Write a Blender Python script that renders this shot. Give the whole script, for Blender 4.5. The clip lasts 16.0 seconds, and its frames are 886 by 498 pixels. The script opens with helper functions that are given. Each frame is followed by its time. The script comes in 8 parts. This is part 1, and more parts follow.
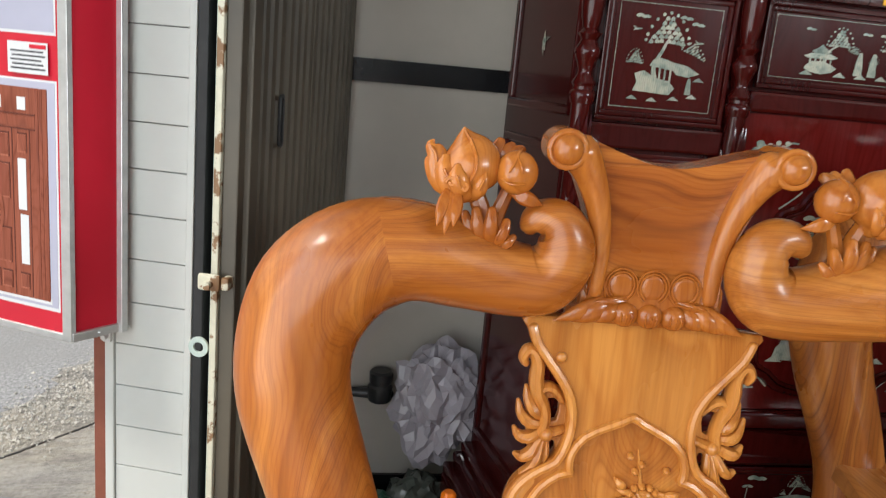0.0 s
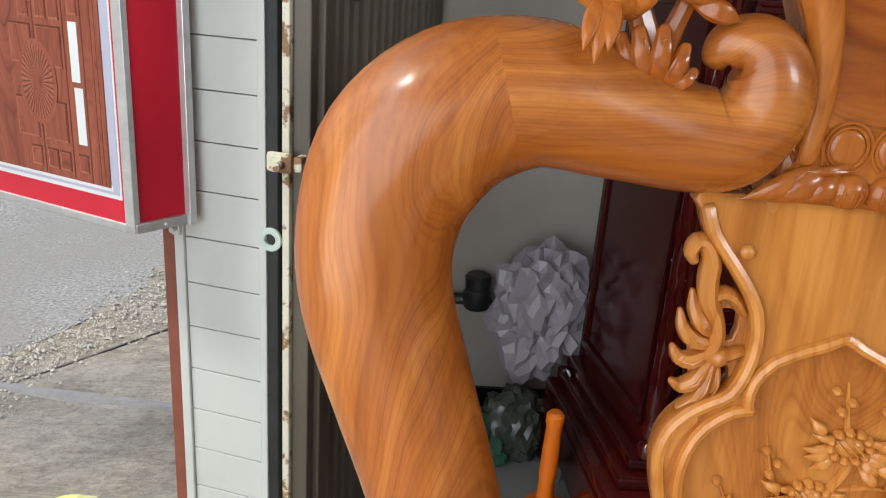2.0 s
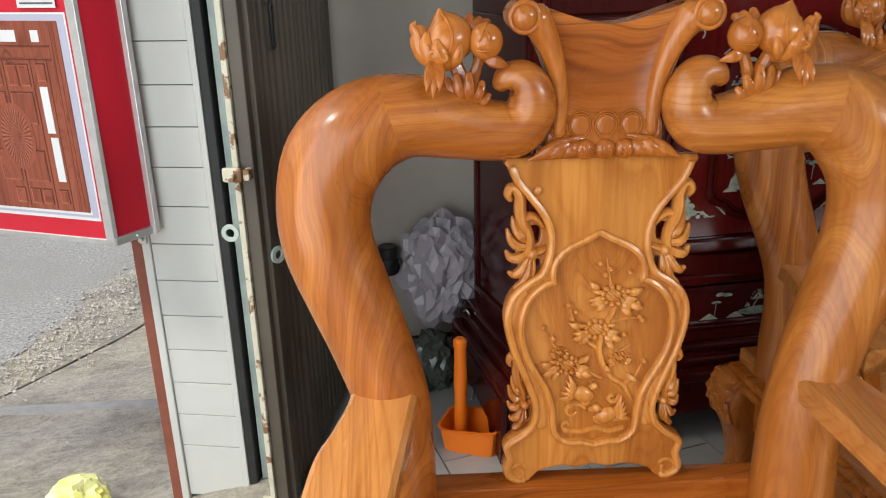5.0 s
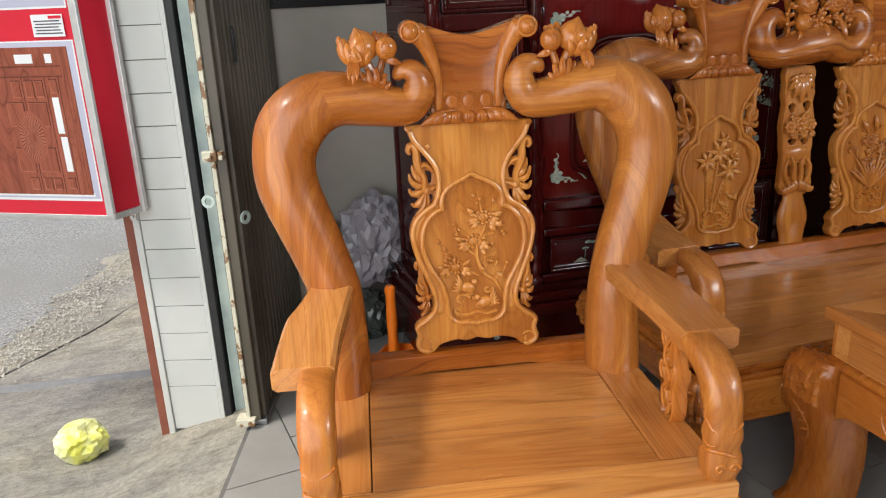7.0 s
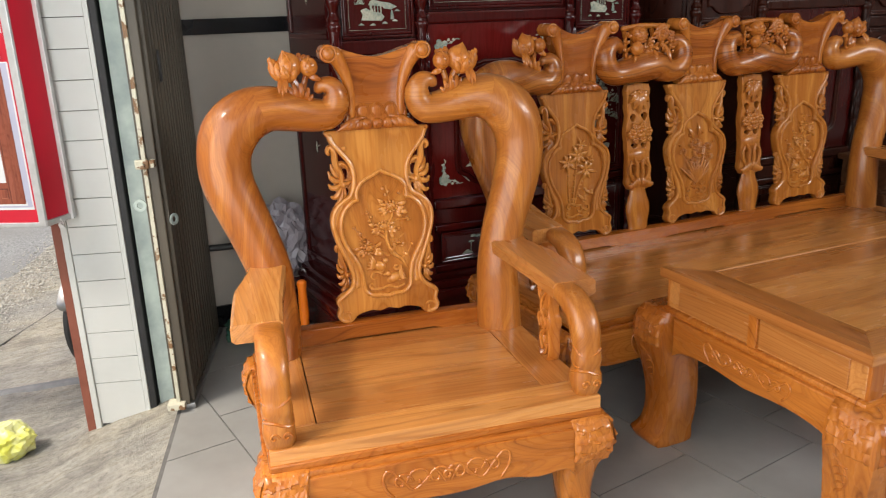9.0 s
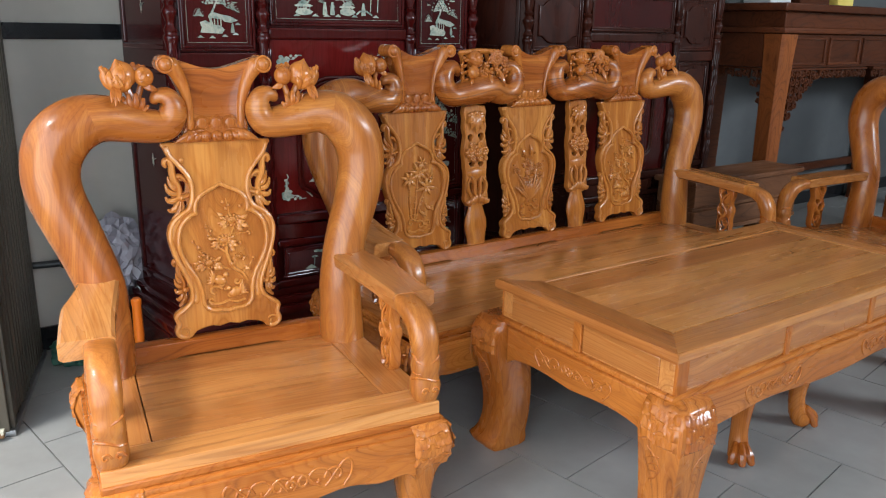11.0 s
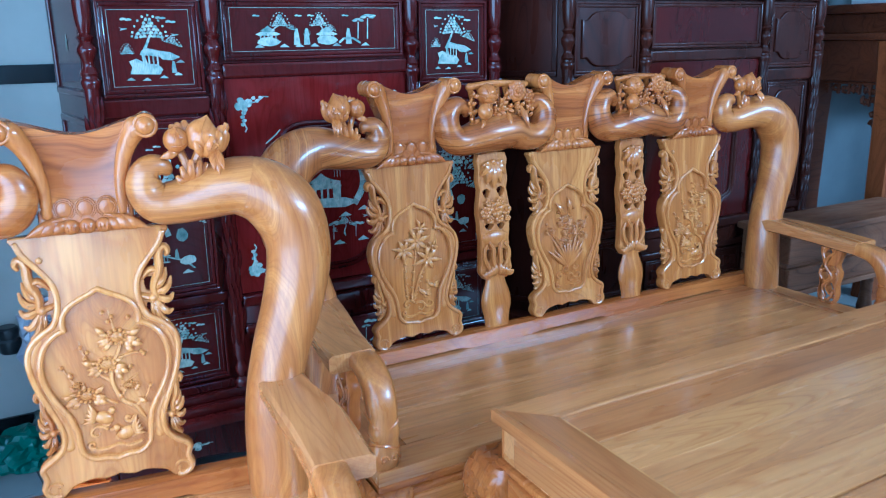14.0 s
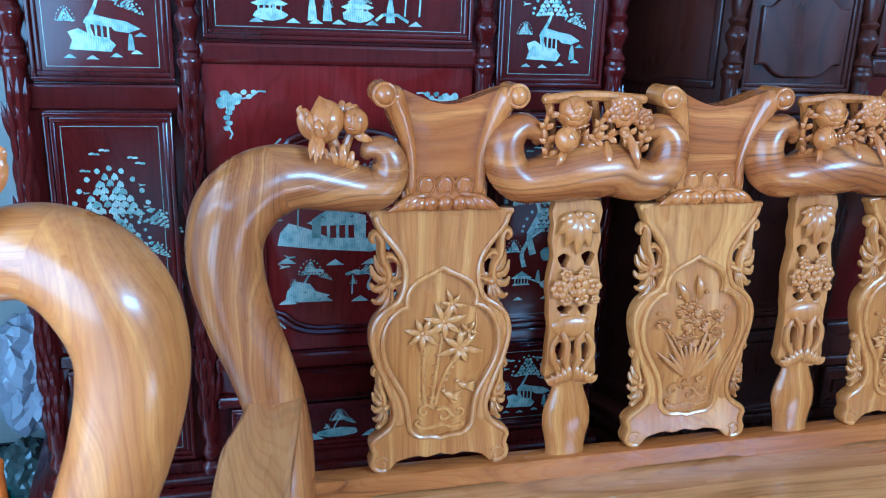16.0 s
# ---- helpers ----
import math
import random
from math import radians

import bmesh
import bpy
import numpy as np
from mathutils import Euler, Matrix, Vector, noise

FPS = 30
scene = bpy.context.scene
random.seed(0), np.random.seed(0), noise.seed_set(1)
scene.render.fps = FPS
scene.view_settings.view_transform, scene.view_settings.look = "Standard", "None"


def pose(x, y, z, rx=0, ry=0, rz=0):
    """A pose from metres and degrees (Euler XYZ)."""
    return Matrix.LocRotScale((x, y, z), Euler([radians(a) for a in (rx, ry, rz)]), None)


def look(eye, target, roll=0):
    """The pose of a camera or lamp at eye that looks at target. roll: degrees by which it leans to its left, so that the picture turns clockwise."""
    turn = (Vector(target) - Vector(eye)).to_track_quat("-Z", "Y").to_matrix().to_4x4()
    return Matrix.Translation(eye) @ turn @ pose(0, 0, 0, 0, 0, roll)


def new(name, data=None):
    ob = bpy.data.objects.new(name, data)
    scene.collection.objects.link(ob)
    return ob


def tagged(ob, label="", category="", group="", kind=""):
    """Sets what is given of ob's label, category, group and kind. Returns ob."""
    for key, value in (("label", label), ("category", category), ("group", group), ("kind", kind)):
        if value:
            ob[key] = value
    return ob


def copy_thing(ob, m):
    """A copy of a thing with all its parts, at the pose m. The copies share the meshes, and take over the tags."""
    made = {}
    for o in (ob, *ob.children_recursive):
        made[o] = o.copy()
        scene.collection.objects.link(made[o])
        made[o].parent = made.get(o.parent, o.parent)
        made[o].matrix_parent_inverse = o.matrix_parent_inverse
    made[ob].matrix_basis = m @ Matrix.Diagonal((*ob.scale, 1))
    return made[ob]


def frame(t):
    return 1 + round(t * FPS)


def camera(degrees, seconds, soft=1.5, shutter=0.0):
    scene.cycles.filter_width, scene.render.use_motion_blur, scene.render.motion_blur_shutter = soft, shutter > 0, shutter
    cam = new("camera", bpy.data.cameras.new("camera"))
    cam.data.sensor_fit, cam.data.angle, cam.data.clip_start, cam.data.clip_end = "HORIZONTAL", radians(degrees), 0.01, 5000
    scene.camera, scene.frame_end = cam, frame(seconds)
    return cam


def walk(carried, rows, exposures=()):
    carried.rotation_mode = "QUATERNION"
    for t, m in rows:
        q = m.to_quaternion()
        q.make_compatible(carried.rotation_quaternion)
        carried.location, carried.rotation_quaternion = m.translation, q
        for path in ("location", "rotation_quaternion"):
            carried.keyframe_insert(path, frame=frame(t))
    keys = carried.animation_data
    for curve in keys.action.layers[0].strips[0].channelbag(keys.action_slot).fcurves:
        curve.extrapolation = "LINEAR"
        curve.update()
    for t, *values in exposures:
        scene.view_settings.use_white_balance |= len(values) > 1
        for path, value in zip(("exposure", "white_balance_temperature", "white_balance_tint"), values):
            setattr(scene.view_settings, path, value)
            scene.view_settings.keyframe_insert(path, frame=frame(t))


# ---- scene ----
cam = camera(59.0, 16.0, soft=1.1, shutter=0.25)
METRES, EYE, TILT, LEAN, TURN = 3.7, 1.29, 0.0, 0.0, -8.7
ROWS = [
    (0.0, 0.0, 0.0, 0.0, 1.15, -12.69, -5.12),
    (0.5, 0.0011, 0.0329, -0.0035, 3.97, -16.81, -6.6),
    (1.0, -0.0002, 0.0529, -0.0143, 5.83, -18.03, -5.16),
    (1.5, -0.0062, 0.0625, -0.0231, 6.97, -18.9, -3.99),
    (2.0, -0.0097, 0.0655, -0.0307, 7.65, -19.74, -3.93),
    (2.5, -0.0126, 0.0641, -0.0367, 7.45, -20.74, -3.47),
    (3.0, -0.0116, 0.0567, -0.0332, 6.16, -21.15, -2.5),
    (3.5, -0.0078, 0.0354, -0.0201, 4.19, -21.1, -1.32),
    (4.0, -0.0102, 0.0053, -0.0109, 2.05, -20.87, -0.27),
    (4.5, -0.0113, -0.0285, -0.0017, 0.11, -20.54, 0.52),
    (5.0, -0.0031, -0.0631, 0.0012, -1.52, -20.24, 1.13),
    (7.5, 0.0005, -0.2659, 0.0084, -7.8, -18.6, 2.25),
    (8.0, -0.0038, -0.2927, 0.005, -9.4, -18.32, 2.04),
    (8.5, -0.0179, -0.315, 0.0099, -11.6, -17.89, 2.13),
    (9.0, -0.0399, -0.3357, 0.0108, -15.64, -17.24, 1.75),
    (9.5, -0.0464, -0.3494, 0.0093, -19.07, -16.85, 0.73),
    (10.0, -0.0449, -0.3523, 0.0084, -22.46, -16.55, -0.33),
    (12.5, -0.0026, -0.3346, 0.0159, -27.67, -15.62, -1.21),
    (13.0, 0.0385, -0.3092, 0.0163, -23.3, -15.66, -1.11),
    (13.5, 0.0735, -0.2624, 0.0179, -21.34, -15.64, 0.22),
    (14.0, 0.1099, -0.2052, 0.0238, -20.07, -15.2, 0.91),
    (14.5, 0.1637, -0.1509, 0.0227, -14.25, -15.17, -0.66),
    (15.0, 0.1928, -0.0939, 0.022, -10.62, -15.38, -0.36),
    (15.5, 0.2198, -0.0457, 0.0246, -8.92, -15.74, -0.39),
    (16.0, 0.2615, -0.0137, 0.0229, -4.78, -16.45, -1.85),
]
EXPOSURES = [(0.0, 0.10, 6400, 7), (1.2, 0.03, 6280, 7), (3.0, -0.03, 6280, 7), (5.0, 0.01, 6400, 7), (8.0, 0.02, 6550, 8), (9.0, 0.10, 6700, 9), (10.4, 0.12, 6700, 9), (12.1, 0.76, 3560, -7), (13.2, 0.86, 3560, -8), (14.4, 1.02, 3510, -10), (16.0, 1.17, 3420, -12)]
walk(cam, [(t, pose(0, 0, EYE, TILT, LEAN, TURN) @ pose(METRES * x, METRES * y, METRES * z, 90 + pitch, roll, yaw)) for t, x, y, z, yaw, pitch, roll in ROWS], EXPOSURES)

# ---- light ----
world = bpy.data.worlds.new("sky")
scene.world = world
world.use_nodes = True
wn = world.node_tree.nodes
sky = wn.new("ShaderNodeTexSky")
sky.sky_type = "NISHITA"
sky.sun_disc = False
sky.sun_elevation, sky.sun_rotation = radians(55), radians(-80)
sky.air_density, sky.dust_density = 1.2, 4.0
wn["Background"].inputs[1].default_value = 0.15
world.node_tree.links.new(sky.outputs[0], wn["Background"].inputs[0])

sun_data = bpy.data.lights.new("sun", "SUN")
sun_data.energy, sun_data.angle, sun_data.color = 3.2, radians(14), (1.0, 0.95, 0.88)
sun = new("sun", sun_data)
sun.matrix_world = look((-6, -2, 9), (0, 0, 0))

# area lamps: one for sky in the street front, one added unseen side fill
def area_lamp(name, w, h, power, eye, target):
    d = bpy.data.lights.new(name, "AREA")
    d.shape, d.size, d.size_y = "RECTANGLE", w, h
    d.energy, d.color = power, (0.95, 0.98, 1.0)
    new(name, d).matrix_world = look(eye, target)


area_lamp("front_daylight", 3.6, 2.0, 74, (-0.85, -1.30, 1.30), (1.8, -0.40, 1.0))
# unseen fill added high behind the visitor to brighten sofa and table tops
area_lamp("side_fill_lamp", 2.6, 1.1, 205, (5.1, -4.5, 3.2), (2.3, 0.5, 0.4))

# ---- materials ----
def material(name, rough=0.5, metal=0.0, coat=0.0, spec=0.5):
    m = bpy.data.materials.new(name)
    m.use_nodes = True
    b = m.node_tree.nodes["Principled BSDF"]
    b.inputs["Roughness"].default_value = rough
    b.inputs["Metallic"].default_value = metal
    b.inputs["Coat Weight"].default_value = coat
    b.inputs["Coat Roughness"].default_value = 0.12
    b.inputs["Specular IOR Level"].default_value = spec
    return m, m.node_tree, b


def node(tree, kind, **values):
    n = tree.nodes.new(kind)
    for key, value in values.items():
        n.inputs[key.replace("_", " ")].default_value = value
    return n


def ramp(tree, stops, source):
    n = tree.nodes.new("ShaderNodeValToRGB")
    e = n.color_ramp.elements
    while len(e) < len(stops):
        e.new(0.5)
    for slot, (at, colour) in zip(e, stops):
        slot.position = at
        slot.color = (*colour, 1) if len(colour) == 3 else colour
    tree.links.new(source, n.inputs[0])
    return n


def blend(tree, how, factor, a, b):
    n = tree.nodes.new("ShaderNodeMix")
    n.data_type, n.blend_type = "RGBA", how
    for slot, value in ((0, factor), (6, a), (7, b)):
        if hasattr(value, "is_linked"):
            tree.links.new(value, n.inputs[slot])
        else:
            n.inputs[slot].default_value = value if slot == 0 else (*value, 1)
    return n.outputs[2]


def mathn(tree, how, a, b=0.0):
    n = tree.nodes.new("ShaderNodeMath")
    n.operation = how
    for slot, value in ((0, a), (1, b)):
        if hasattr(value, "is_linked"):
            tree.links.new(value, n.inputs[slot])
        else:
            n.inputs[slot].default_value = value
    return n.outputs[0]


def bump(tree, bsdf, source, strength, distance=0.002):
    n = node(tree, "ShaderNodeBump", Strength=strength, Distance=distance)
    tree.links.new(source, n.inputs["Height"])
    tree.links.new(n.outputs[0], bsdf.inputs["Normal"])


def coords(tree, scale=(1, 1, 1), shift=True):
    c = tree.nodes.new("ShaderNodeTexCoord")
    m = tree.nodes.new("ShaderNodeMapping")
    m.inputs["Scale"].default_value = scale
    tree.links.new(c.outputs["Object"], m.inputs[0])
    if shift:
        i = tree.nodes.new("ShaderNodeObjectInfo")
        o = tree.nodes.new("ShaderNodeVectorMath")
        o.operation = "SCALE"
        o.inputs[0].default_value = (37.0, 19.0, 53.0)
        tree.links.new(i.outputs["Random"], o.inputs["Scale"])
        tree.links.new(o.outputs[0], m.inputs["Location"])
    return m.outputs[0]


def wood(name, along, dark, mid, light, lines=18.0, rough=0.24, coat=0.2, figure=0.75, spec=0.3, run=1.25):
    """Lacquered timber whose growth rings run along one axis of the part."""
    m, t, b = material(name, rough, coat=coat, spec=spec)
    stretch = [5.0] * 3
    stretch["xyz".index(along)] = run
    v = coords(t, stretch)
    big = node(t, "ShaderNodeTexNoise", Scale=1.0, Detail=2.2, Roughness=0.38, Distortion=0.25)
    t.links.new(v, big.inputs[0])
    rings = mathn(t, "FRACT", mathn(t, "MULTIPLY", big.outputs[0], lines))
    wide = ramp(t, [(0.0, (0.0,) * 3), (0.05, (0.62,) * 3), (0.30, (1.0,) * 3), (0.70, (0.92,) * 3), (0.93, (0.60,) * 3), (1.0, (0.0,) * 3)], rings)
    thin = mathn(t, "FRACT", mathn(t, "MULTIPLY", big.outputs[0], lines * 3.7))
    hair = ramp(t, [(0.0, (0.76, 0.62, 0.46)), (0.18, (1.0,) * 3), (0.8, (0.97, 0.95, 0.92)), (1.0, (0.80, 0.67, 0.52))], thin)
    tone = node(t, "ShaderNodeTexNoise", Scale=0.55, Detail=2.0)
    t.links.new(v, tone.inputs[0])
    base = ramp(t, [(0.36, mid), (0.62, light)], tone.outputs[0])
    patch = node(t, "ShaderNodeTexNoise", Scale=0.9, Detail=1.0)
    t.links.new(v, patch.inputs[0])
    where = ramp(t, [(0.36, (figure * 0.35,) * 3), (0.64, (figure,) * 3)], patch.outputs[0])
    streak = [110.0] * 3
    streak["xyz".index(along)] = 4.0
    fine = node(t, "ShaderNodeTexNoise", Scale=1.0, Detail=3.0, Roughness=0.7)
    t.links.new(coords(t, streak), fine.inputs[0])
    pores = ramp(t, [(0.34, (0.74, 0.62, 0.50)), (0.6, (1.0,) * 3)], fine.outputs[0])
    rgb = blend(t, "MIX", wide.outputs[0], dark, base.outputs[0])
    rgb = blend(t, "MIX", where.outputs[0], base.outputs[0], rgb)
    rgb = blend(t, "MULTIPLY", 0.7, rgb, hair.outputs[0])
    rgb = blend(t, "MULTIPLY", 0.6, rgb, pores.outputs[0])
    t.links.new(rgb, b.inputs["Base Color"])
    smear = node(t, "ShaderNodeTexNoise", Scale=3.0, Detail=3.0)
    t.links.new(v, smear.inputs[0])
    t.links.new(ramp(t, [(0.3, (rough * 0.75,) * 3), (0.75, (rough * 1.5,) * 3)], smear.outputs[0]).outputs[0], b.inputs["Roughness"])
    bump(t, b, fine.outputs[0], 0.09, 0.001)
    return m


def figured(name, along, dark, mid, light, pitch=0.011, warp=0.035, pith=(0.17, 0.13), tilt=0.07, rough=0.24, coat=0.2, spec=0.3, bold=0.8):
    """Timber sawn from a trunk: growth rings round a pith outside the piece, so that bent shapes cut them in ovals."""
    m, t, b = material(name, rough, coat=coat, spec=spec)
    k = "xyz".index(along)
    at = coords(t, shift=False)
    info = t.nodes.new("ShaderNodeObjectInfo")
    spread = [0.10, 0.10, 0.10]
    spread[k] = 0.03
    start = list(pith)
    start.insert(k, 0.0)
    off = t.nodes.new("ShaderNodeVectorMath")
    off.operation = "MULTIPLY_ADD"
    off.inputs[0].default_value = spread
    off.inputs[2].default_value = start
    t.links.new(info.outputs["Random"], off.inputs[1])
    flat = [1.0, 1.0, 1.0]
    flat[k] = tilt
    mp = t.nodes.new("ShaderNodeMapping")
    mp.inputs["Scale"].default_value = flat
    t.links.new(at, mp.inputs[0])
    t.links.new(off.outputs[0], mp.inputs["Location"])
    far = t.nodes.new("ShaderNodeVectorMath")
    far.operation = "LENGTH"
    t.links.new(mp.outputs[0], far.inputs[0])
    stretch = [5.0, 5.0, 5.0]
    stretch[k] = 2.2
    v = coords(t, stretch)
    bend = node(t, "ShaderNodeTexNoise", Scale=1.0, Detail=2.0, Roughness=0.42)
    t.links.new(v, bend.inputs[0])
    r = mathn(t, "ADD", far.outputs["Value"], mathn(t, "MULTIPLY", bend.outputs[0], warp * 2))
    # years differ in width
    r = mathn(t, "ADD", r, mathn(t, "MULTIPLY", mathn(t, "SINE", mathn(t, "MULTIPLY", r, 1.37 / pitch)), pitch * 0.55))
    r = mathn(t, "ADD", r, mathn(t, "MULTIPLY", mathn(t, "SINE", mathn(t, "MULTIPLY", r, 0.53 / pitch)), pitch * 0.9))
    ring = mathn(t, "FRACT", mathn(t, "MULTIPLY", r, 1.0 / pitch))
    line = ramp(t, [(0.0, (0.50,) * 3), (0.10, (0.92,) * 3), (0.45, (1.0,) * 3), (0.76, (0.84,) * 3), (0.94, (0.05,) * 3), (1.0, (0.50,) * 3)], ring)
    thin = ramp(t, [(0.0, (0.84, 0.74, 0.62)), (0.25, (1.0,) * 3), (0.75, (0.98, 0.96, 0.94)), (1.0, (0.84, 0.74, 0.62))], mathn(t, "FRACT", mathn(t, "MULTIPLY", r, 3.7 / pitch)))
    deep = tuple(0.86 * a + 0.14 * b for a, b in zip(mid, dark))
    wide = ramp(t, [(0.0, deep), (0.22, mid), (0.50, light), (0.72, mid), (1.0, deep)], mathn(t, "FRACT", mathn(t, "MULTIPLY", r, 0.23 / pitch)))
    patch = node(t, "ShaderNodeTexNoise", Scale=0.8, Detail=1.0)
    t.links.new(v, patch.inputs[0])
    where = ramp(t, [(0.38, (bold * 0.30,) * 3), (0.62, (bold,) * 3)], patch.outputs[0])
    streak = [120.0, 120.0, 120.0]
    streak[k] = 5.0
    fine = node(t, "ShaderNodeTexNoise", Scale=1.0, Detail=3.0, Roughness=0.7)
    t.links.new(coords(t, streak), fine.inputs[0])
    pores = ramp(t, [(0.34, (0.72, 0.60, 0.48)), (0.6, (1.0,) * 3)], fine.outputs[0])
    lined = blend(t, "MIX", line.outputs[0], dark, wide.outputs[0])
    rgb = blend(t, "MIX", where.outputs[0], wide.outputs[0], lined)
    rgb = blend(t, "MULTIPLY", 0.8, rgb, thin.outputs[0])
    rgb = blend(t, "MULTIPLY", 0.6, rgb, pores.outputs[0])
    t.links.new(rgb, b.inputs["Base Color"])
    smear = node(t, "ShaderNodeTexNoise", Scale=3.0, Detail=3.0)
    t.links.new(v, smear.inputs[0])
    t.links.new(ramp(t, [(0.3, (rough * 0.75,) * 3), (0.75, (rough * 1.4,) * 3)], smear.outputs[0]).outputs[0], b.inputs["Roughness"])
    bump(t, b, fine.outputs[0], 0.08, 0.001)
    return m


GOLD = ((0.150, 0.033, 0.005), (0.36, 0.101, 0.014), (0.52, 0.178, 0.030))
wood_x = wood("golden_wood_along_x", "x", *GOLD)
wood_y = wood("golden_wood_along_y", "y", *GOLD)
wood_z = wood("golden_wood_along_z", "z", *GOLD)
wood_carved = wood("carved_golden_wood", "z", *GOLD, lines=9.0, figure=0.25, rough=0.20, spec=0.42)
QUIET = ((0.24, 0.076, 0.016), (0.43, 0.160, 0.038), (0.58, 0.252, 0.068))
PALE = ((0.26, 0.086, 0.015), (0.43, 0.148, 0.025), (0.58, 0.240, 0.050))
wood_splat = figured("pale_golden_wood", "z", *PALE, pitch=0.016, warp=0.09, pith=(0.05, 0.18), tilt=0.10, bold=0.55)
crest_wood = figured("golden_crest_wood", "x", *GOLD, pitch=0.015, warp=0.06, pith=(0.20, -0.98), tilt=0.2, bold=0.7)
carved_splat = wood("pale_carved_wood", "z", *PALE, lines=9.0, figure=0.25, rough=0.26, spec=0.42)
LIMB = ((0.23, 0.064, 0.010), (0.43, 0.146, 0.024), (0.52, 0.198, 0.037))
AMBER = ((0.17, 0.042, 0.006), (0.385, 0.117, 0.017), (0.48, 0.168, 0.029))
DEEP = ((0.13, 0.033, 0.006), (0.345, 0.108, 0.019), (0.50, 0.186, 0.037))
limb_wood = figured("golden_limb_wood", "z", *LIMB, pitch=0.015, warp=0.11, bold=0.45, pith=(0.06, 0.20), tilt=0.16, rough=0.33, coat=0.30, spec=0.4)
header_wood = figured("golden_header_wood", "x", *LIMB, pitch=0.015, warp=0.11, bold=0.45, pith=(0.20, 0.05), tilt=0.24, rough=0.33, coat=0.30, spec=0.4)
amber_limb = figured("amber_limb_wood", "z", *AMBER, pitch=0.0125, warp=0.10, bold=0.60, pith=(0.06, 0.20), tilt=0.16, rough=0.31, coat=0.28, spec=0.4)
amber_header = figured("amber_header_wood", "x", *AMBER, pitch=0.0125, warp=0.10, bold=0.60, pith=(0.20, 0.05), tilt=0.24, rough=0.31, coat=0.28, spec=0.4)
log_wood = figured("figured_log_wood", "x", (0.105, 0.024, 0.004), (0.32, 0.090, 0.014), (0.47, 0.160, 0.029), pitch=0.014, warp=0.10, pith=(0.16, 0.03), tilt=0.25, rough=0.27, coat=0.10, spec=0.4, bold=0.9)
figured_wood = figured("figured_limb_wood", "z", *DEEP, pitch=0.012, warp=0.08, pith=(0.04, 0.18), tilt=0.18, rough=0.31, coat=0.30, spec=0.4, bold=0.75)
figured_header = figured("figured_header_wood", "x", *DEEP, pitch=0.012, warp=0.10, pith=(0.18, 0.05), tilt=0.25, rough=0.31, coat=0.30, spec=0.4, bold=0.85)
drawer_wood = figured("golden_drawer_wood", "x", *QUIET, pitch=0.018, warp=0.08, pith=(0.30, 0.12), tilt=0.10, rough=0.27, coat=0.5, spec=0.5, bold=0.5)
end_wood = wood("brown_end_board", "y", (0.20, 0.060, 0.013), (0.40, 0.145, 0.034), (0.50, 0.200, 0.053), lines=12.0, figure=0.5, rough=0.25, run=0.4)
pale_strip = wood("pale_inlay_wood", "y", (0.40, 0.17, 0.04), (0.54, 0.25, 0.065), (0.58, 0.28, 0.08), figure=0.2, rough=0.35)
board_x = wood("golden_board_along_x", "x", *QUIET, lines=14.0, figure=0.6, rough=0.25, run=0.4, coat=0.55, spec=0.5)
board_y = wood("golden_board_along_y", "y", *QUIET, lines=14.0, figure=0.5, rough=0.25, run=0.4, coat=0.55, spec=0.5)
MAHOGANY = ((0.010, 0.0012, 0.0012), (0.035, 0.0029, 0.0028), (0.063, 0.0054, 0.0045))
red_wood = wood("lacquered_red_wood", "z", *MAHOGANY, lines=10.0, rough=0.13, figure=0.3)
red_panel = wood("bright_red_panel_wood", "z", (0.04, 0.003, 0.0024), (0.088, 0.0062, 0.0055), (0.125, 0.009, 0.008), lines=10.0, rough=0.12, figure=0.35)
brown_wood = wood("dark_brown_wood", "z", (0.006, 0.002, 0.0015), (0.032, 0.008, 0.0045), (0.054, 0.013, 0.007), lines=14.0, rough=0.30, coat=0.06, spec=0.2)
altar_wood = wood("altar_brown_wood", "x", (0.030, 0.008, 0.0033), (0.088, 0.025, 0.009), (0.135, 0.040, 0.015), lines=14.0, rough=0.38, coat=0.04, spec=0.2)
worn_wood = wood("worn_brown_wood", "x", (0.05, 0.018, 0.008), (0.17, 0.070, 0.030), (0.25, 0.115, 0.055), lines=12.0, rough=0.45, coat=0.05, spec=0.3)
door_light = wood("printed_light_door_wood", "z", (0.22, 0.06, 0.036), (0.34, 0.11, 0.068), (0.40, 0.14, 0.088), lines=16.0, rough=0.45, coat=0.1)
door_shade = wood("printed_dark_door_wood", "z", (0.07, 0.016, 0.010), (0.12, 0.030, 0.019), (0.15, 0.040, 0.025), lines=16.0, rough=0.45, coat=0.1)
door_wood = wood("printed_door_wood", "z", (0.13, 0.03, 0.018), (0.24, 0.065, 0.038), (0.29, 0.085, 0.05), lines=16.0, rough=0.45, coat=0.1)


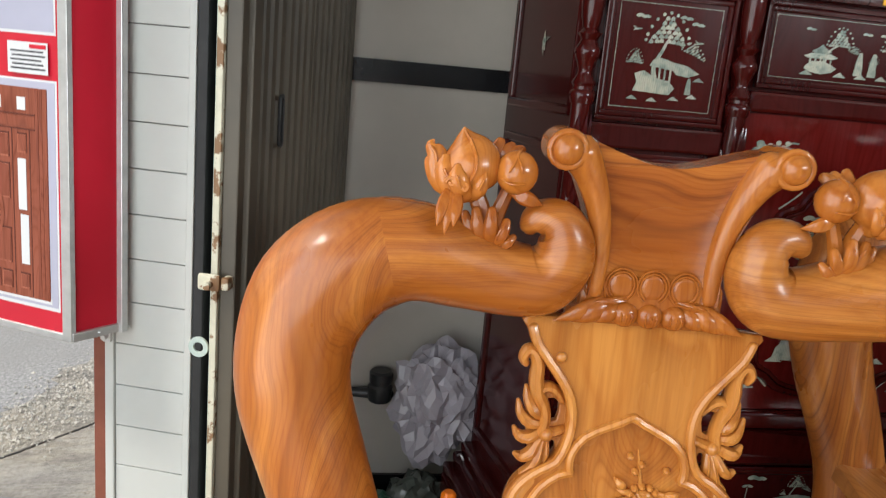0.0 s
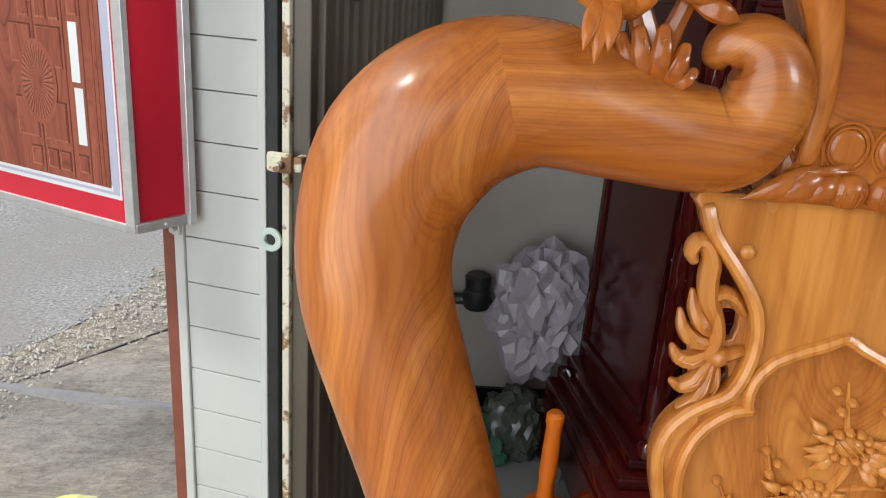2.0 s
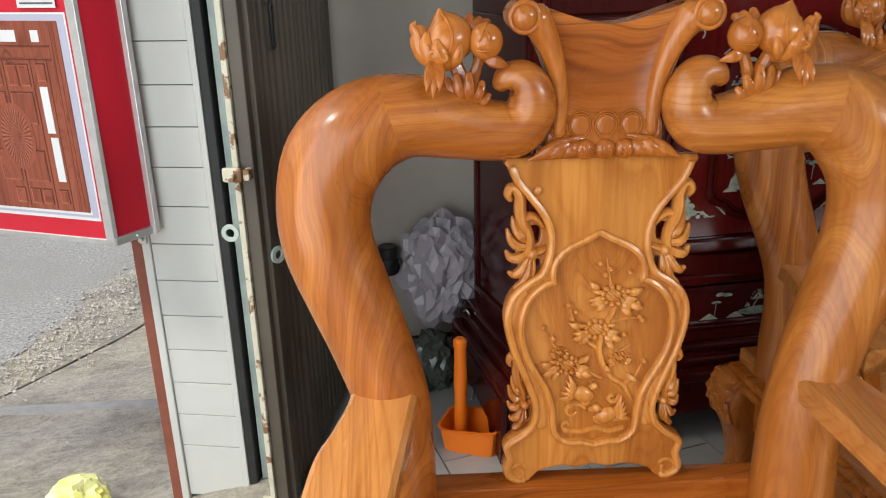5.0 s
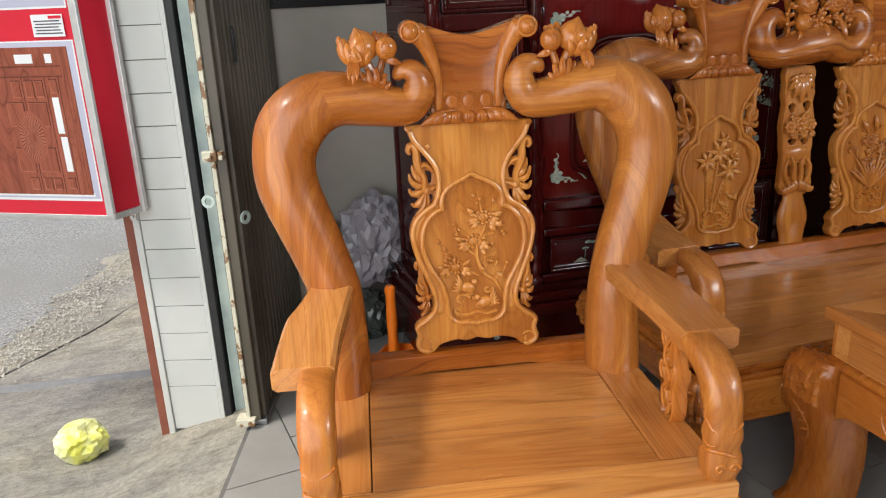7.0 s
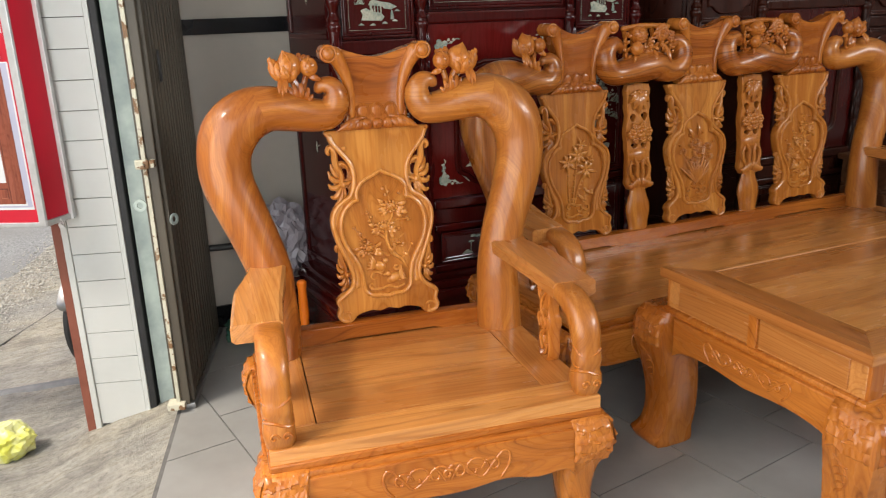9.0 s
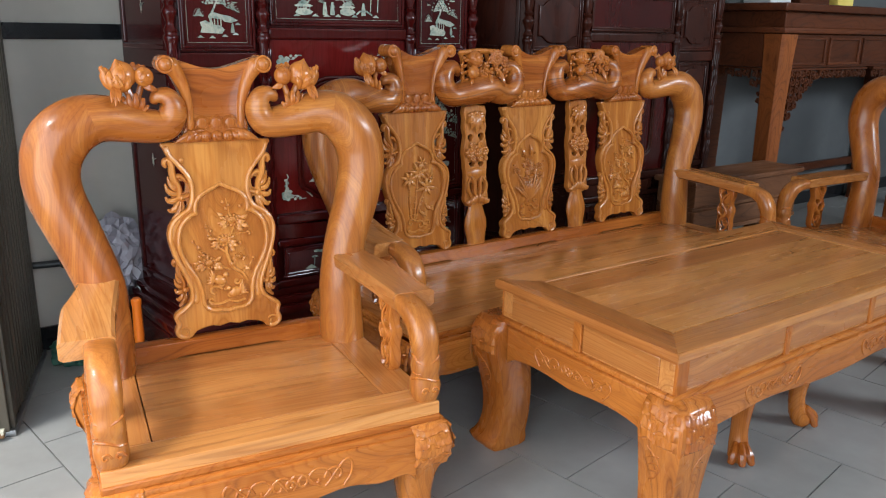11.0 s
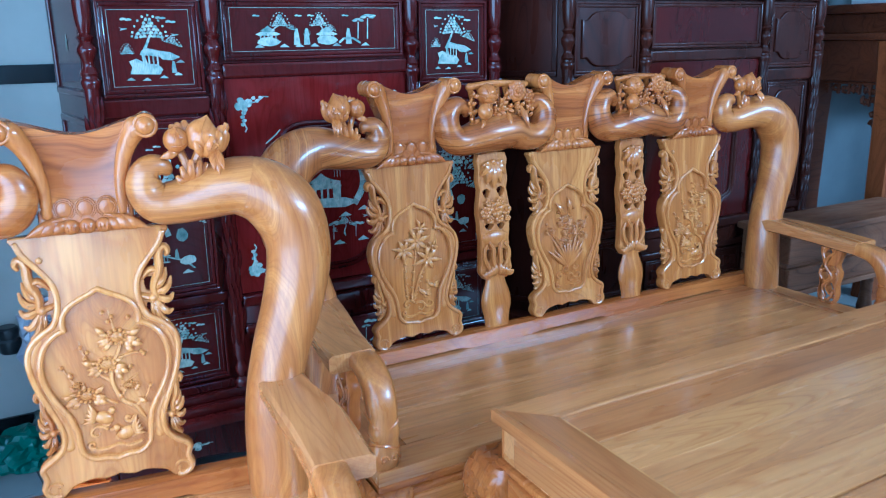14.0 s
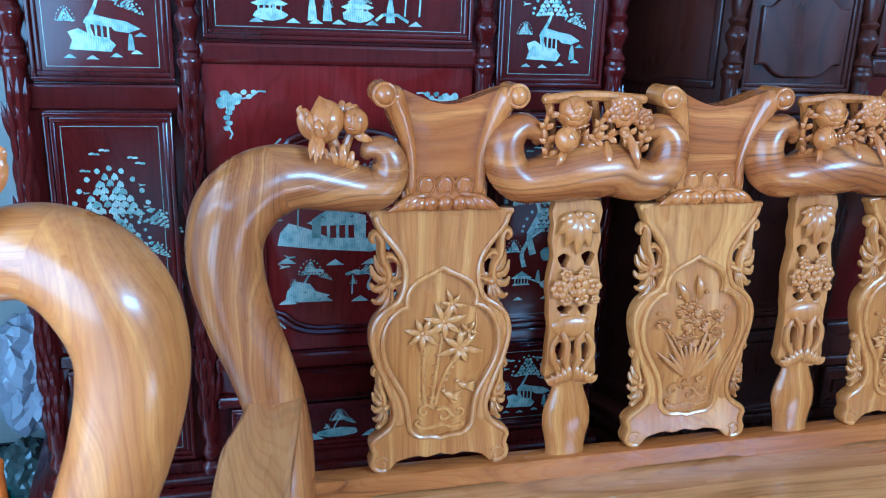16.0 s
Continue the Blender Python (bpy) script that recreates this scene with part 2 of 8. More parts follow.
def speckled(name, stops, scale, rough=0.6, detail=4.0, bumpy=0.0, metal=0.0, coat=0.0, distance=0.003, stain=None, stain_scale=1.0):
    """A surface with two scales of tone: grain, and wide stains."""
    m, t, b = material(name, rough, metal, coat)
    v = coords(t, shift=False)
    n = node(t, "ShaderNodeTexNoise", Scale=scale, Detail=detail, Roughness=0.65)
    t.links.new(v, n.inputs[0])
    rgb = ramp(t, stops, n.outputs[0]).outputs[0]
    if stain:
        w = node(t, "ShaderNodeTexNoise", Scale=stain_scale, Detail=5.0, Roughness=0.6)
        t.links.new(v, w.inputs[0])
        mask = ramp(t, [(0.42, (0, 0, 0)), (0.66, (1, 1, 1))], w.outputs[0])
        rgb = blend(t, "MIX", mask.outputs[0], rgb, stain)
    t.links.new(rgb, b.inputs["Base Color"])
    if bumpy:
        bump(t, b, n.outputs[0], bumpy, distance)
    return m


# nearly neutral grey, darker than wall_paint, for the stretch behind the altar
bay_grey = speckled("darker_grey_bay", [(0.3, (0.105, 0.107, 0.108)), (0.7, (0.135, 0.137, 0.138))], 3.0, 0.6, stain=(0.092, 0.094, 0.096), stain_scale=1.3)
wall_paint = speckled("off_white_wall_paint", [(0.3, (0.42, 0.38, 0.328)), (0.7, (0.48, 0.435, 0.377))], 3.0, 0.55, stain=(0.37, 0.338, 0.295), stain_scale=1.3)
black_tile = speckled("black_gloss_tile", [(0.3, (0.008, 0.008, 0.009)), (0.7, (0.016, 0.016, 0.018))], 6.0, 0.2)
dim_paint = speckled("grey_shop_paint", [(0.3, (0.24, 0.235, 0.22)), (0.7, (0.30, 0.295, 0.28))], 2.0, 0.8)
# tone raised so the unseen ceiling returns more light
ceiling_paint = speckled("ceiling_sheeting", [(0.3, (0.56, 0.56, 0.555)), (0.7, (0.63, 0.63, 0.62))], 2.0, 0.8)
white_panel = speckled("white_glazed_cladding", [(0.3, (0.55, 0.56, 0.535)), (0.7, (0.62, 0.63, 0.605))], 4.0, 0.3, stain=(0.60, 0.60, 0.57), stain_scale=3.0)
grout = speckled("dark_grout", [(0.3, (0.09, 0.085, 0.08)), (0.7, (0.16, 0.15, 0.14))], 30.0, 0.9)
tile_mat = speckled("pale_grey_floor_tile", [(0.3, (0.28, 0.27, 0.255)), (0.7, (0.34, 0.33, 0.312))], 2.2, 0.32, stain=(0.24, 0.23, 0.213), stain_scale=1.6)
def rough_concrete():
    m, t, b = material("worn_concrete", 0.92)
    v = coords(t, shift=False)
    grit = node(t, "ShaderNodeTexNoise", Scale=42.0, Detail=9.0, Roughness=0.88)
    lump = node(t, "ShaderNodeTexNoise", Scale=9.0, Detail=10.0, Roughness=0.68)
    wide = node(t, "ShaderNodeTexNoise", Scale=1.1, Detail=7.0, Roughness=0.62, Distortion=0.5)
    for n in (grit, lump, wide):
        t.links.new(v, n.inputs[0])
    worn = node(t, "ShaderNodeTexNoise", Scale=2.6, Detail=9.0, Roughness=0.66, Distortion=1.4)
    t.links.new(coords(t, (0.55, 1.9, 1.0), False), worn.inputs[0])
    rgb = ramp(t, [(0.28, (0.38, 0.36, 0.32)), (0.46, (0.50, 0.475, 0.425)), (0.60, (0.59, 0.56, 0.495)), (0.75, (0.66, 0.63, 0.565))], lump.outputs[0]).outputs[0]
    rgb = blend(t, "MULTIPLY", 0.75, rgb, ramp(t, [(0.36, (0.28,) * 3), (0.47, (0.80,) * 3), (0.56, (1.0,) * 3)], grit.outputs[0]).outputs[0])
    rgb = blend(t, "MULTIPLY", 0.85, rgb, ramp(t, [(0.38, (0.74, 0.74, 0.75)), (0.52, (0.90, 0.885, 0.85)), (0.62, (1.0, 0.955, 0.85))], wide.outputs[0]).outputs[0])
    rgb = blend(t, "MULTIPLY", 0.75, rgb, ramp(t, [(0.40, (0.62, 0.60, 0.58)), (0.455, (0.98, 0.96, 0.92)), (0.475, (0.66, 0.63, 0.58)), (0.52, (1.0,) * 3), (0.60, (0.88, 0.86, 0.84)), (0.66, (1.0,) * 3)], worn.outputs[0]).outputs[0])
    t.links.new(rgb, b.inputs["Base Color"])
    height = mathn(t, "ADD", mathn(t, "ADD", lump.outputs[0], mathn(t, "MULTIPLY", grit.outputs[0], 0.7)), mathn(t, "MULTIPLY", worn.outputs[0], 1.2))
    bump(t, b, height, 1.0, 0.016)
    return m


concrete = rough_concrete()
asphalt = speckled("grey_asphalt", [(0.3, (0.10, 0.10, 0.10)), (0.7, (0.46, 0.455, 0.44))], 60.0, 0.85, 8.0, 0.8, distance=0.006, stain=(0.25, 0.243, 0.228), stain_scale=0.8)
gravel_mat = speckled("pale_gravel", [(0.25, (0.32, 0.30, 0.26)), (0.75, (0.68, 0.65, 0.58))], 25.0, 0.95, 8.0, 0.8, distance=0.01)
shutter_mat = speckled("brown_shutter_paint", [(0.3, (0.076, 0.061, 0.042)), (0.7, (0.106, 0.086, 0.060))], 5.0, 0.5, stain=(0.052, 0.043, 0.032), stain_scale=2.5)
cream_rust = speckled("cream_paint_with_rust", [(0.36, (0.50, 0.47, 0.36)), (0.53, (0.58, 0.55, 0.43)), (0.57, (0.20, 0.10, 0.04))], 14.0, 0.5, 6.0, 0.2)
mint_paint = speckled("pale_green_jamb_paint", [(0.35, (0.42, 0.50, 0.45)), (0.7, (0.55, 0.62, 0.56))], 6.0, 0.5, stain=(0.25, 0.30, 0.30), stain_scale=4.0)
black_rubber = speckled("black_rubber", [(0.3, (0.012, 0.012, 0.013)), (0.7, (0.025, 0.025, 0.026))], 12.0, 0.6)
aluminium = speckled("brushed_aluminium", [(0.3, (0.55, 0.55, 0.55)), (0.7, (0.68, 0.68, 0.68))], 20.0, 0.38, metal=0.7)
sign_red = speckled("glossy_red_sign", [(0.3, (0.50, 0.010, 0.028)), (0.7, (0.57, 0.016, 0.038))], 2.0, 0.3)
paper_white = speckled("white_print", [(0.3, (0.60, 0.61, 0.63)), (0.7, (0.68, 0.69, 0.70))], 3.0, 0.4)
print_lilac = speckled("pale_lilac_print", [(0.3, (0.37, 0.37, 0.47)), (0.7, (0.43, 0.43, 0.54))], 3.0, 0.35)
print_dark = speckled("dark_print", [(0.3, (0.05, 0.05, 0.06)), (0.7, (0.09, 0.09, 0.10))], 9.0, 0.5)
rust_post = speckled("red_oxide_post", [(0.3, (0.19, 0.055, 0.032)), (0.7, (0.26, 0.08, 0.048))], 9.0, 0.6)
sheet_mat = speckled("grey_lilac_plastic_sheet", [(0.3, (0.30, 0.274, 0.304)), (0.7, (0.38, 0.35, 0.382))], 3.0, 0.33)
orange_mat = speckled("orange_plastic", [(0.3, (0.84, 0.17, 0.008)), (0.7, (0.90, 0.21, 0.012))], 3.0, 0.32)
bag_mat = speckled("yellow_green_plastic_bag", [(0.38, (0.74, 0.74, 0.10)), (0.60, (0.84, 0.85, 0.58))], 7.0, 0.35)
green_mat = speckled("dark_green_plastic", [(0.3, (0.02, 0.07, 0.046)), (0.7, (0.045, 0.14, 0.09))], 8.0, 0.4)
steel = speckled("dull_steel", [(0.3, (0.30, 0.30, 0.30)), (0.7, (0.42, 0.42, 0.42))], 12.0, 0.35, metal=0.9)
dark_metal = speckled("dark_metal", [(0.3, (0.02, 0.022, 0.025)), (0.7, (0.05, 0.05, 0.05))], 12.0, 0.35, metal=0.4)
yellow_tag = speckled("yellow_paper_tag", [(0.3, (0.85, 0.42, 0.02)), (0.7, (0.90, 0.48, 0.03))], 4.0, 0.6)
altar_cloth = speckled("yellow_cloth", [(0.3, (0.75, 0.55, 0.08)), (0.7, (0.85, 0.68, 0.18))], 5.0, 0.7)


def pearl_material():
    """Shell slips: each has its own sheen, faint engraved lines run across it."""
    m, t, b = material("mother_of_pearl", 0.22, coat=0.4)
    v = coords(t, shift=False)
    n = node(t, "ShaderNodeTexNoise", Scale=45.0, Detail=3.0)
    t.links.new(v, n.inputs[0])
    rgb = ramp(t, [(0.3, (0.20, 0.25, 0.22)), (0.45, (0.34, 0.38, 0.33)), (0.58, (0.47, 0.47, 0.39)), (0.75, (0.36, 0.32, 0.31))], n.outputs[0])
    slip = t.nodes.new("ShaderNodeNewGeometry")
    tone = ramp(t, [(0.0, (0.50, 0.56, 0.54)), (0.35, (0.82, 0.84, 0.80)), (0.7, (1.05, 1.0, 0.92)), (1.0, (1.15, 1.12, 1.08))], slip.outputs["Random Per Island"])
    cut = t.nodes.new("ShaderNodeTexWave")
    cut.inputs["Scale"].default_value = 75.0
    cut.inputs["Distortion"].default_value = 9.0
    cut.inputs["Detail"].default_value = 2.0
    cut.inputs["Detail Scale"].default_value = 0.6
    t.links.new(v, cut.inputs["Vector"])
    lines = ramp(t, [(0.0, (0.38,) * 3), (0.22, (1.0,) * 3)], cut.outputs["Fac"])
    rgb = blend(t, "MULTIPLY", 1.0, rgb.outputs[0], tone.outputs[0])
    t.links.new(blend(t, "MULTIPLY", 0.6, rgb, lines.outputs[0]), b.inputs["Base Color"])
    return m


pearl = pearl_material()

# ---- shapes ----
def part(name, bm, mat, parent, label="", sharp=38):
    """One mesh object, under a thing or a part."""
    me = bpy.data.meshes.new(name)
    bmesh.ops.recalc_face_normals(bm, faces=bm.faces)
    lay = bm.faces.layers.int.get("flat")
    level = [i for i, f in enumerate(bm.faces) if f[lay]] if lay else []
    for f in bm.faces:
        f.smooth = True
    if lay:
        bm.faces.layers.int.remove(lay)
    bm.to_mesh(me)
    bm.free()
    me.materials.append(mat)
    me.set_sharp_from_angle(angle=radians(sharp))
    if level:
        edge = me.attributes.get("sharp_edge") or me.attributes.new("sharp_edge", "BOOLEAN", "EDGE")
        keen = np.zeros(len(me.edges), bool)
        edge.data.foreach_get("value", keen)
        loops = np.zeros(len(me.loops), np.int32)
        me.loops.foreach_get("edge_index", loops)
        for i in level:
            p = me.polygons[i]
            keen[loops[p.loop_start:p.loop_start + p.loop_total]] = True
        edge.data.foreach_set("value", keen)
    ob = new(name, me)
    ob.parent = parent
    if label:
        tagged(ob, label)
    return ob


def thing(name, m, label, category, group="", kind=""):
    ob = new(name)
    ob.matrix_basis = m
    return tagged(ob, label, category, group, kind)


def flat_layer(bm):
    return bm.faces.layers.int.get("flat") or bm.faces.layers.int.new("flat")


def box(bm, x0, x1, y0, y1, z0, z1, bevel=0.004, m=None, segments=2):
    lay = flat_layer(bm)
    before = set(bm.faces)
    made = bmesh.ops.create_cube(bm, size=1)["verts"]
    for v in made:
        v.co = Vector(((x0 + x1) / 2 + v.co.x * (x1 - x0), (y0 + y1) / 2 + v.co.y * (y1 - y0), (z0 + z1) / 2 + v.co.z * (z1 - z0)))
        if m:
            v.co = m @ v.co
    if bevel:
        edges = list({e for v in made for e in v.link_edges})
        bmesh.ops.bevel(bm, geom=edges, offset=bevel, segments=segments, affect="EDGES", profile=0.5)
    for f in sorted((f for f in bm.faces if f not in before), key=lambda f: -f.calc_area())[:6]:
        f[lay] = 1


def spline(points, sub):
    """A smooth run through points of any dimension."""
    p = np.array(points, float)
    p = np.vstack([2 * p[0] - p[1], p, 2 * p[-1] - p[-2]])
    out = []
    for i in range(1, len(p) - 2):
        for k in range(sub):
            u = k / sub
            out.append(0.5 * (2 * p[i] + (p[i + 1] - p[i - 1]) * u + (2 * p[i - 1] - 5 * p[i] + 4 * p[i + 1] - p[i + 2]) * u * u
                              + (3 * p[i] - p[i - 1] - 3 * p[i + 1] + p[i + 2]) * u ** 3))
    out.append(p[-2])
    return np.array(out)


def tube(bm, rows, n=12, sub=4, flat=1.0, side=(0, 1, 0), round_ends=True):
    """A tapering limb along rows of x, y, z, radius. flat: its thickness along side, against its width."""
    q = spline(rows, sub)
    c, r = q[:, :3], np.maximum(q[:, 3], 0.0004)
    if round_ends:
        for end, away in ((0, c[0] - c[1]), (-1, c[-1] - c[-2])):
            away = away / (np.linalg.norm(away) + 1e-9)
            for k in (35, 65, 88):
                cap_c = c[0 if end == 0 else -1] if k == 35 else cap_base
                if k == 35:
                    cap_base, cap_r = cap_c, r[0 if end == 0 else -1]
                at = cap_base + away * cap_r * math.sin(radians(k)) * 0.8
                rr = cap_r * math.cos(radians(k))
                if end == 0:
                    c, r = np.vstack([at, c]), np.hstack([rr, r])
                else:
                    c, r = np.vstack([c, at]), np.hstack([r, rr])
    rings = []
    a0 = np.array(side, float)
    for i in range(len(c)):
        t = c[min(i + 1, len(c) - 1)] - c[max(i - 1, 0)]
        t = t / (np.linalg.norm(t) + 1e-9)
        a = a0 - t * np.dot(a0, t)
        if np.linalg.norm(a) < 0.15:
            a = np.cross(t, (0.3, 0.5, 0.8))
        a = a / np.linalg.norm(a)
        b = np.cross(t, a)
        rings.append([bm.verts.new(c[i] + r[i] * (math.cos(w) * b + flat * math.sin(w) * a)) for w in np.linspace(0, 2 * math.pi, n, endpoint=False)])
    for p, q2 in zip(rings, rings[1:]):
        for k in range(n):
            bm.faces.new((p[k], p[(k + 1) % n], q2[(k + 1) % n], q2[k]))
    bm.faces.new(rings[0][::-1])
    bm.faces.new(rings[-1])


def blob(bm, centre, radii, turn=None, u=10, v=7):
    m = Matrix.Translation(centre) @ (turn or Matrix()) @ Matrix.Diagonal((*radii, 1))
    bmesh.ops.create_uvsphere(bm, u_segments=u, v_segments=v, radius=1, matrix=m)


def lathe(bm, profile, centre=(0, 0, 0), n=14, sub=3):
    """A turned post from rows of radius, height."""
    q = spline(profile, sub) if sub > 1 else np.array(profile, float)
    rings = [[bm.verts.new((centre[0] + max(r, 0.0005) * math.cos(w), centre[1] + max(r, 0.0005) * math.sin(w), centre[2] + z)) for w in np.linspace(0, 2 * math.pi, n, endpoint=False)] for r, z in q]
    for p, q2 in zip(rings, rings[1:]):
        for k in range(n):
            bm.faces.new((p[k], p[(k + 1) % n], q2[(k + 1) % n], q2[k]))
    bm.faces.new(rings[0][::-1])
    bm.faces.new(rings[-1])


def plate(bm, outline, y0, y1, holes=(), bevel=0.003, m=None):
    """A board cut to an outline of x, z, between two depths, with openings and eased edges."""
    cu = bpy.data.curves.new("cut", "CURVE")
    cu.dimensions, cu.fill_mode = "2D", "BOTH"
    cu.extrude, cu.bevel_depth, cu.bevel_resolution = max((y1 - y0) / 2 - bevel, 0.0002), bevel, 1
    cu.offset = -bevel
    for ring in (outline, *holes):
        s = cu.splines.new("POLY")
        s.points.add(len(ring) - 1)
        for pt, (x, z) in zip(s.points, ring):
            pt.co = (x, z, 0, 1)
        s.use_cyclic_u = True
    ob = bpy.data.objects.new("cut", cu)
    me = bpy.data.meshes.new_from_object(ob)
    turn = Matrix.Translation((0, (y0 + y1) / 2, 0)) @ Matrix.Rotation(radians(90), 4, "X")
    me.transform((m or Matrix()) @ turn)
    lay = flat_layer(bm)
    before = len(bm.faces)
    bm.from_mesh(me)
    axis = ((m or Matrix()).to_3x3() @ Vector((0, 1, 0))).normalized()
    bm.faces.ensure_lookup_table()
    for f in bm.faces[before:]:
        f.normal_update()
        f[lay] = 1 if abs(f.normal.dot(axis)) > 0.999 else 0
    bpy.data.objects.remove(ob)
    bpy.data.curves.remove(cu)
    bpy.data.meshes.remove(me)


def mirrored(half):
    """A closed outline from its right half, listed from the top middle to the bottom middle."""
    return [(x, z) for x, z in half] + [(-x, z) for x, z in half[::-1] if abs(x) > 1e-6]


def smooth2(points, sub=3):
    return [tuple(p) for p in spline(points, sub)]


def ring2(points, sub=3):
    """A smooth closed outline."""
    p = list(points)
    q = spline(p[-2:] + p + p[:2], sub)
    return [tuple(r) for r in q[2 * sub: (len(p) + 2) * sub]]


def petal(bm, base, tip, width, lift=0.0, thick=0.35, n=8, side=(0, 1, 0)):
    """A leaf or petal from its base to its tip, bowed along side."""
    b, t = np.array(base, float), np.array(tip, float)
    up = np.array(side, float) * -lift
    rows = [(*b, width * 0.4), (*(b * 0.7 + t * 0.3 + up), width * 0.95), (*(b * 0.42 + t * 0.58 + up * 1.2), width * 0.92), (*(b * 0.18 + t * 0.82 + up * 0.8), width * 0.48), (*t, width * 0.03)]
    tube(bm, rows, n, 2, thick, side, False)


def bud(parent, at, size, side, name="lotus_bud", sheath=True):
    """A carved bud: a plump smooth heart with a hooked tip and a seam, and a ribbed sheath on its outer side."""
    bm = bmesh.new()
    c = Vector(at)

    def T(rows, n, sub, flat, facing=(0, 1, 0), ends=True):
        tube(bm, [(*(c + Vector((side * u, y, z)) * size), r * size) for u, y, z, r in rows], n, sub, flat, facing, ends)
    if sheath:
        T([(-0.05, 0, -0.98, 0.30), (0.0, 0, -0.66, 0.80), (0.02, 0, -0.14, 1.06), (0.06, 0, 0.34, 0.98), (0.16, 0, 0.70, 0.70), (0.26, 0, 0.96, 0.36), (0.34, 0, 1.24, 0.03)], 18, 3, 0.88)
        T([(0.32, -0.06, 1.16, 0.05), (0.06, -0.56, 0.80, 0.06), (-0.12, -0.86, 0.36, 0.06), (-0.10, -0.95, -0.10, 0.06), (0.06, -0.82, -0.50, 0.05)], 6, 3, 1.0)
        for rows in ([(0.15, -0.2, -0.95, 0.30), (0.82, -0.2, -0.55, 0.46), (1.10, -0.2, -0.02, 0.44), (1.18, -0.2, 0.34, 0.34), (1.36, -0.2, 0.58, 0.20), (1.30, -0.2, 0.74, 0.06)],
                     [(0.10, -0.5, -0.92, 0.28), (0.60, -0.62, -0.58, 0.40), (0.84, -0.60, -0.10, 0.36), (0.86, -0.55, 0.26, 0.16)],
                     [(0.05, -0.6, -0.90, 0.26), (0.30, -0.88, -0.60, 0.34), (0.44, -0.92, -0.24, 0.30), (0.46, -0.88, 0.04, 0.14)],
                     [(-0.10, -0.5, -0.90, 0.24), (-0.30, -0.80, -0.62, 0.26), (-0.42, -0.86, -0.30, 0.16), (-0.46, -0.82, -0.10, 0.05)],
                     [(0.10, 0.5, -0.92, 0.28), (0.60, 0.62, -0.55, 0.40), (0.90, 0.55, 0.0, 0.30), (1.05, 0.5, 0.5, 0.08)]):
            T(rows, 10, 3, 0.6)
            T([(u + 0.02, y - 0.25 * (y < 0), z, 0.05) for u, y, z, r in rows[1:-1]], 6, 2, 1.0)
        for u, z in ((0.62, -0.46), (0.20, -0.60)):
            T([(u + 0.17 * math.cos(a) * (1 - a / 9), -1.02, z + 0.17 * math.sin(a) * (1 - a / 9), 0.075) for a in np.linspace(0, 6.0, 11)], 6, 2, 1.0)
    else:
        blob(bm, c, (size, size * 0.92, size * 1.04), None, 18, 12)
        for k in (-1, 1):
            T([(0.10, -0.60, 0.78, 0.05), (0.10 + 0.16 * k, -0.84, 0.46, 0.07), (0.14 + 0.30 * k, -0.92, 0.10, 0.05)], 6, 3, 1.0)
        T([(0.10, -0.60, 0.78, 0.06), (0.02, -0.34, 0.96, 0.10), (-0.12, -0.10, 1.12, 0.03)], 6, 3, 1.0)
        T([(0.75, -0.55, -0.30, 0.04), (0.30, -0.90, -0.45, 0.06), (-0.35, -0.86, -0.42, 0.05)], 6, 3, 1.0)
    return part(name, bm, wood_carved, parent, "carved lotus bud", 50)


# ---- the shop and the street ----
def slab(name, x0, x1, y0, y1, z0, z1, mat, label, category="wall", m=None):
    bm = bmesh.new()
    box(bm, x0, x1, y0, y1, z0, z1, 0)
    ob = part(name, bm, mat, None, "", 30)
    if m:
        ob.matrix_basis = m
    return tagged(ob, label, category, kind="structure")


FRONT = pose(-0.19, 1.45, 0, 0, 0, -14.3)          # the line of the shop front; its -y runs along the opening
slab("wall_north", -0.12, 7.6, 2.15, 2.35, -0.4, 4.1, wall_paint, "off-white painted side wall with a black tile band")
slab("wall_bay", 3.62, 7.398, 2.132, 2.149, 0.101, 4.098, bay_grey, "darker grey stretch of the wall behind the altar table")
slab("trim_band", 0.0, 3.618, 2.138, 2.152, 1.25, 1.31, black_tile, "glossy black tile band along the white wall", "trim")
slab("baseboard", 0.0, 7.4, 2.138, 2.152, 0.0, 0.10, black_tile, "dark skirting along the white wall", "baseboard")
slab("wall_east", 7.4, 7.6, -5.2, 2.35, 0.0, 4.1, dim_paint, "grey painted back wall of the shop")
# unseen south side: low wall and lintel added to shape the side fill
slab("wall_south", -2.2, 7.6, -5.2, -5.0, 0.0, 2.0, dim_paint, "unseen grey wall, added to keep low light off the cabinets")
slab("lintel_south", -2.2, 7.6, -5.2, -5.0, 3.85, 4.1, wall_paint, "unseen white lintel over the added side opening")
# unseen ceiling, pale so that light bounces down onto seats and table
slab("ceiling", -2.2, 7.6, -5.2, 2.35, 4.1, 4.25, ceiling_paint, "plain unseen ceiling, pale to bounce light down", "ceiling")
slab("lintel", -0.2, 0.0, -6.7, 0.0, 3.5, 4.2, wall_paint, "white lintel over the open shop front", "wall", FRONT)
slab("floor", -0.015, 8.5, -7.0, 3.0, -0.35, -0.006, grout, "dark joints under pale floor tiles", "floor", FRONT)


def ground_height(x, y):
    """The yard falls away from the doorstep to the street."""
    d = (FRONT.inverted() @ Vector((x, y, 0))).x
    fall = max(0.0, -d)
    near = max(0.0, y - 1.3)
    h = -0.02 - 0.30 * min(fall, 0.5) - 0.10 * min(near, 2.2)
    return h - 0.05 * min(max(fall - 0.5, 0), 1.5)


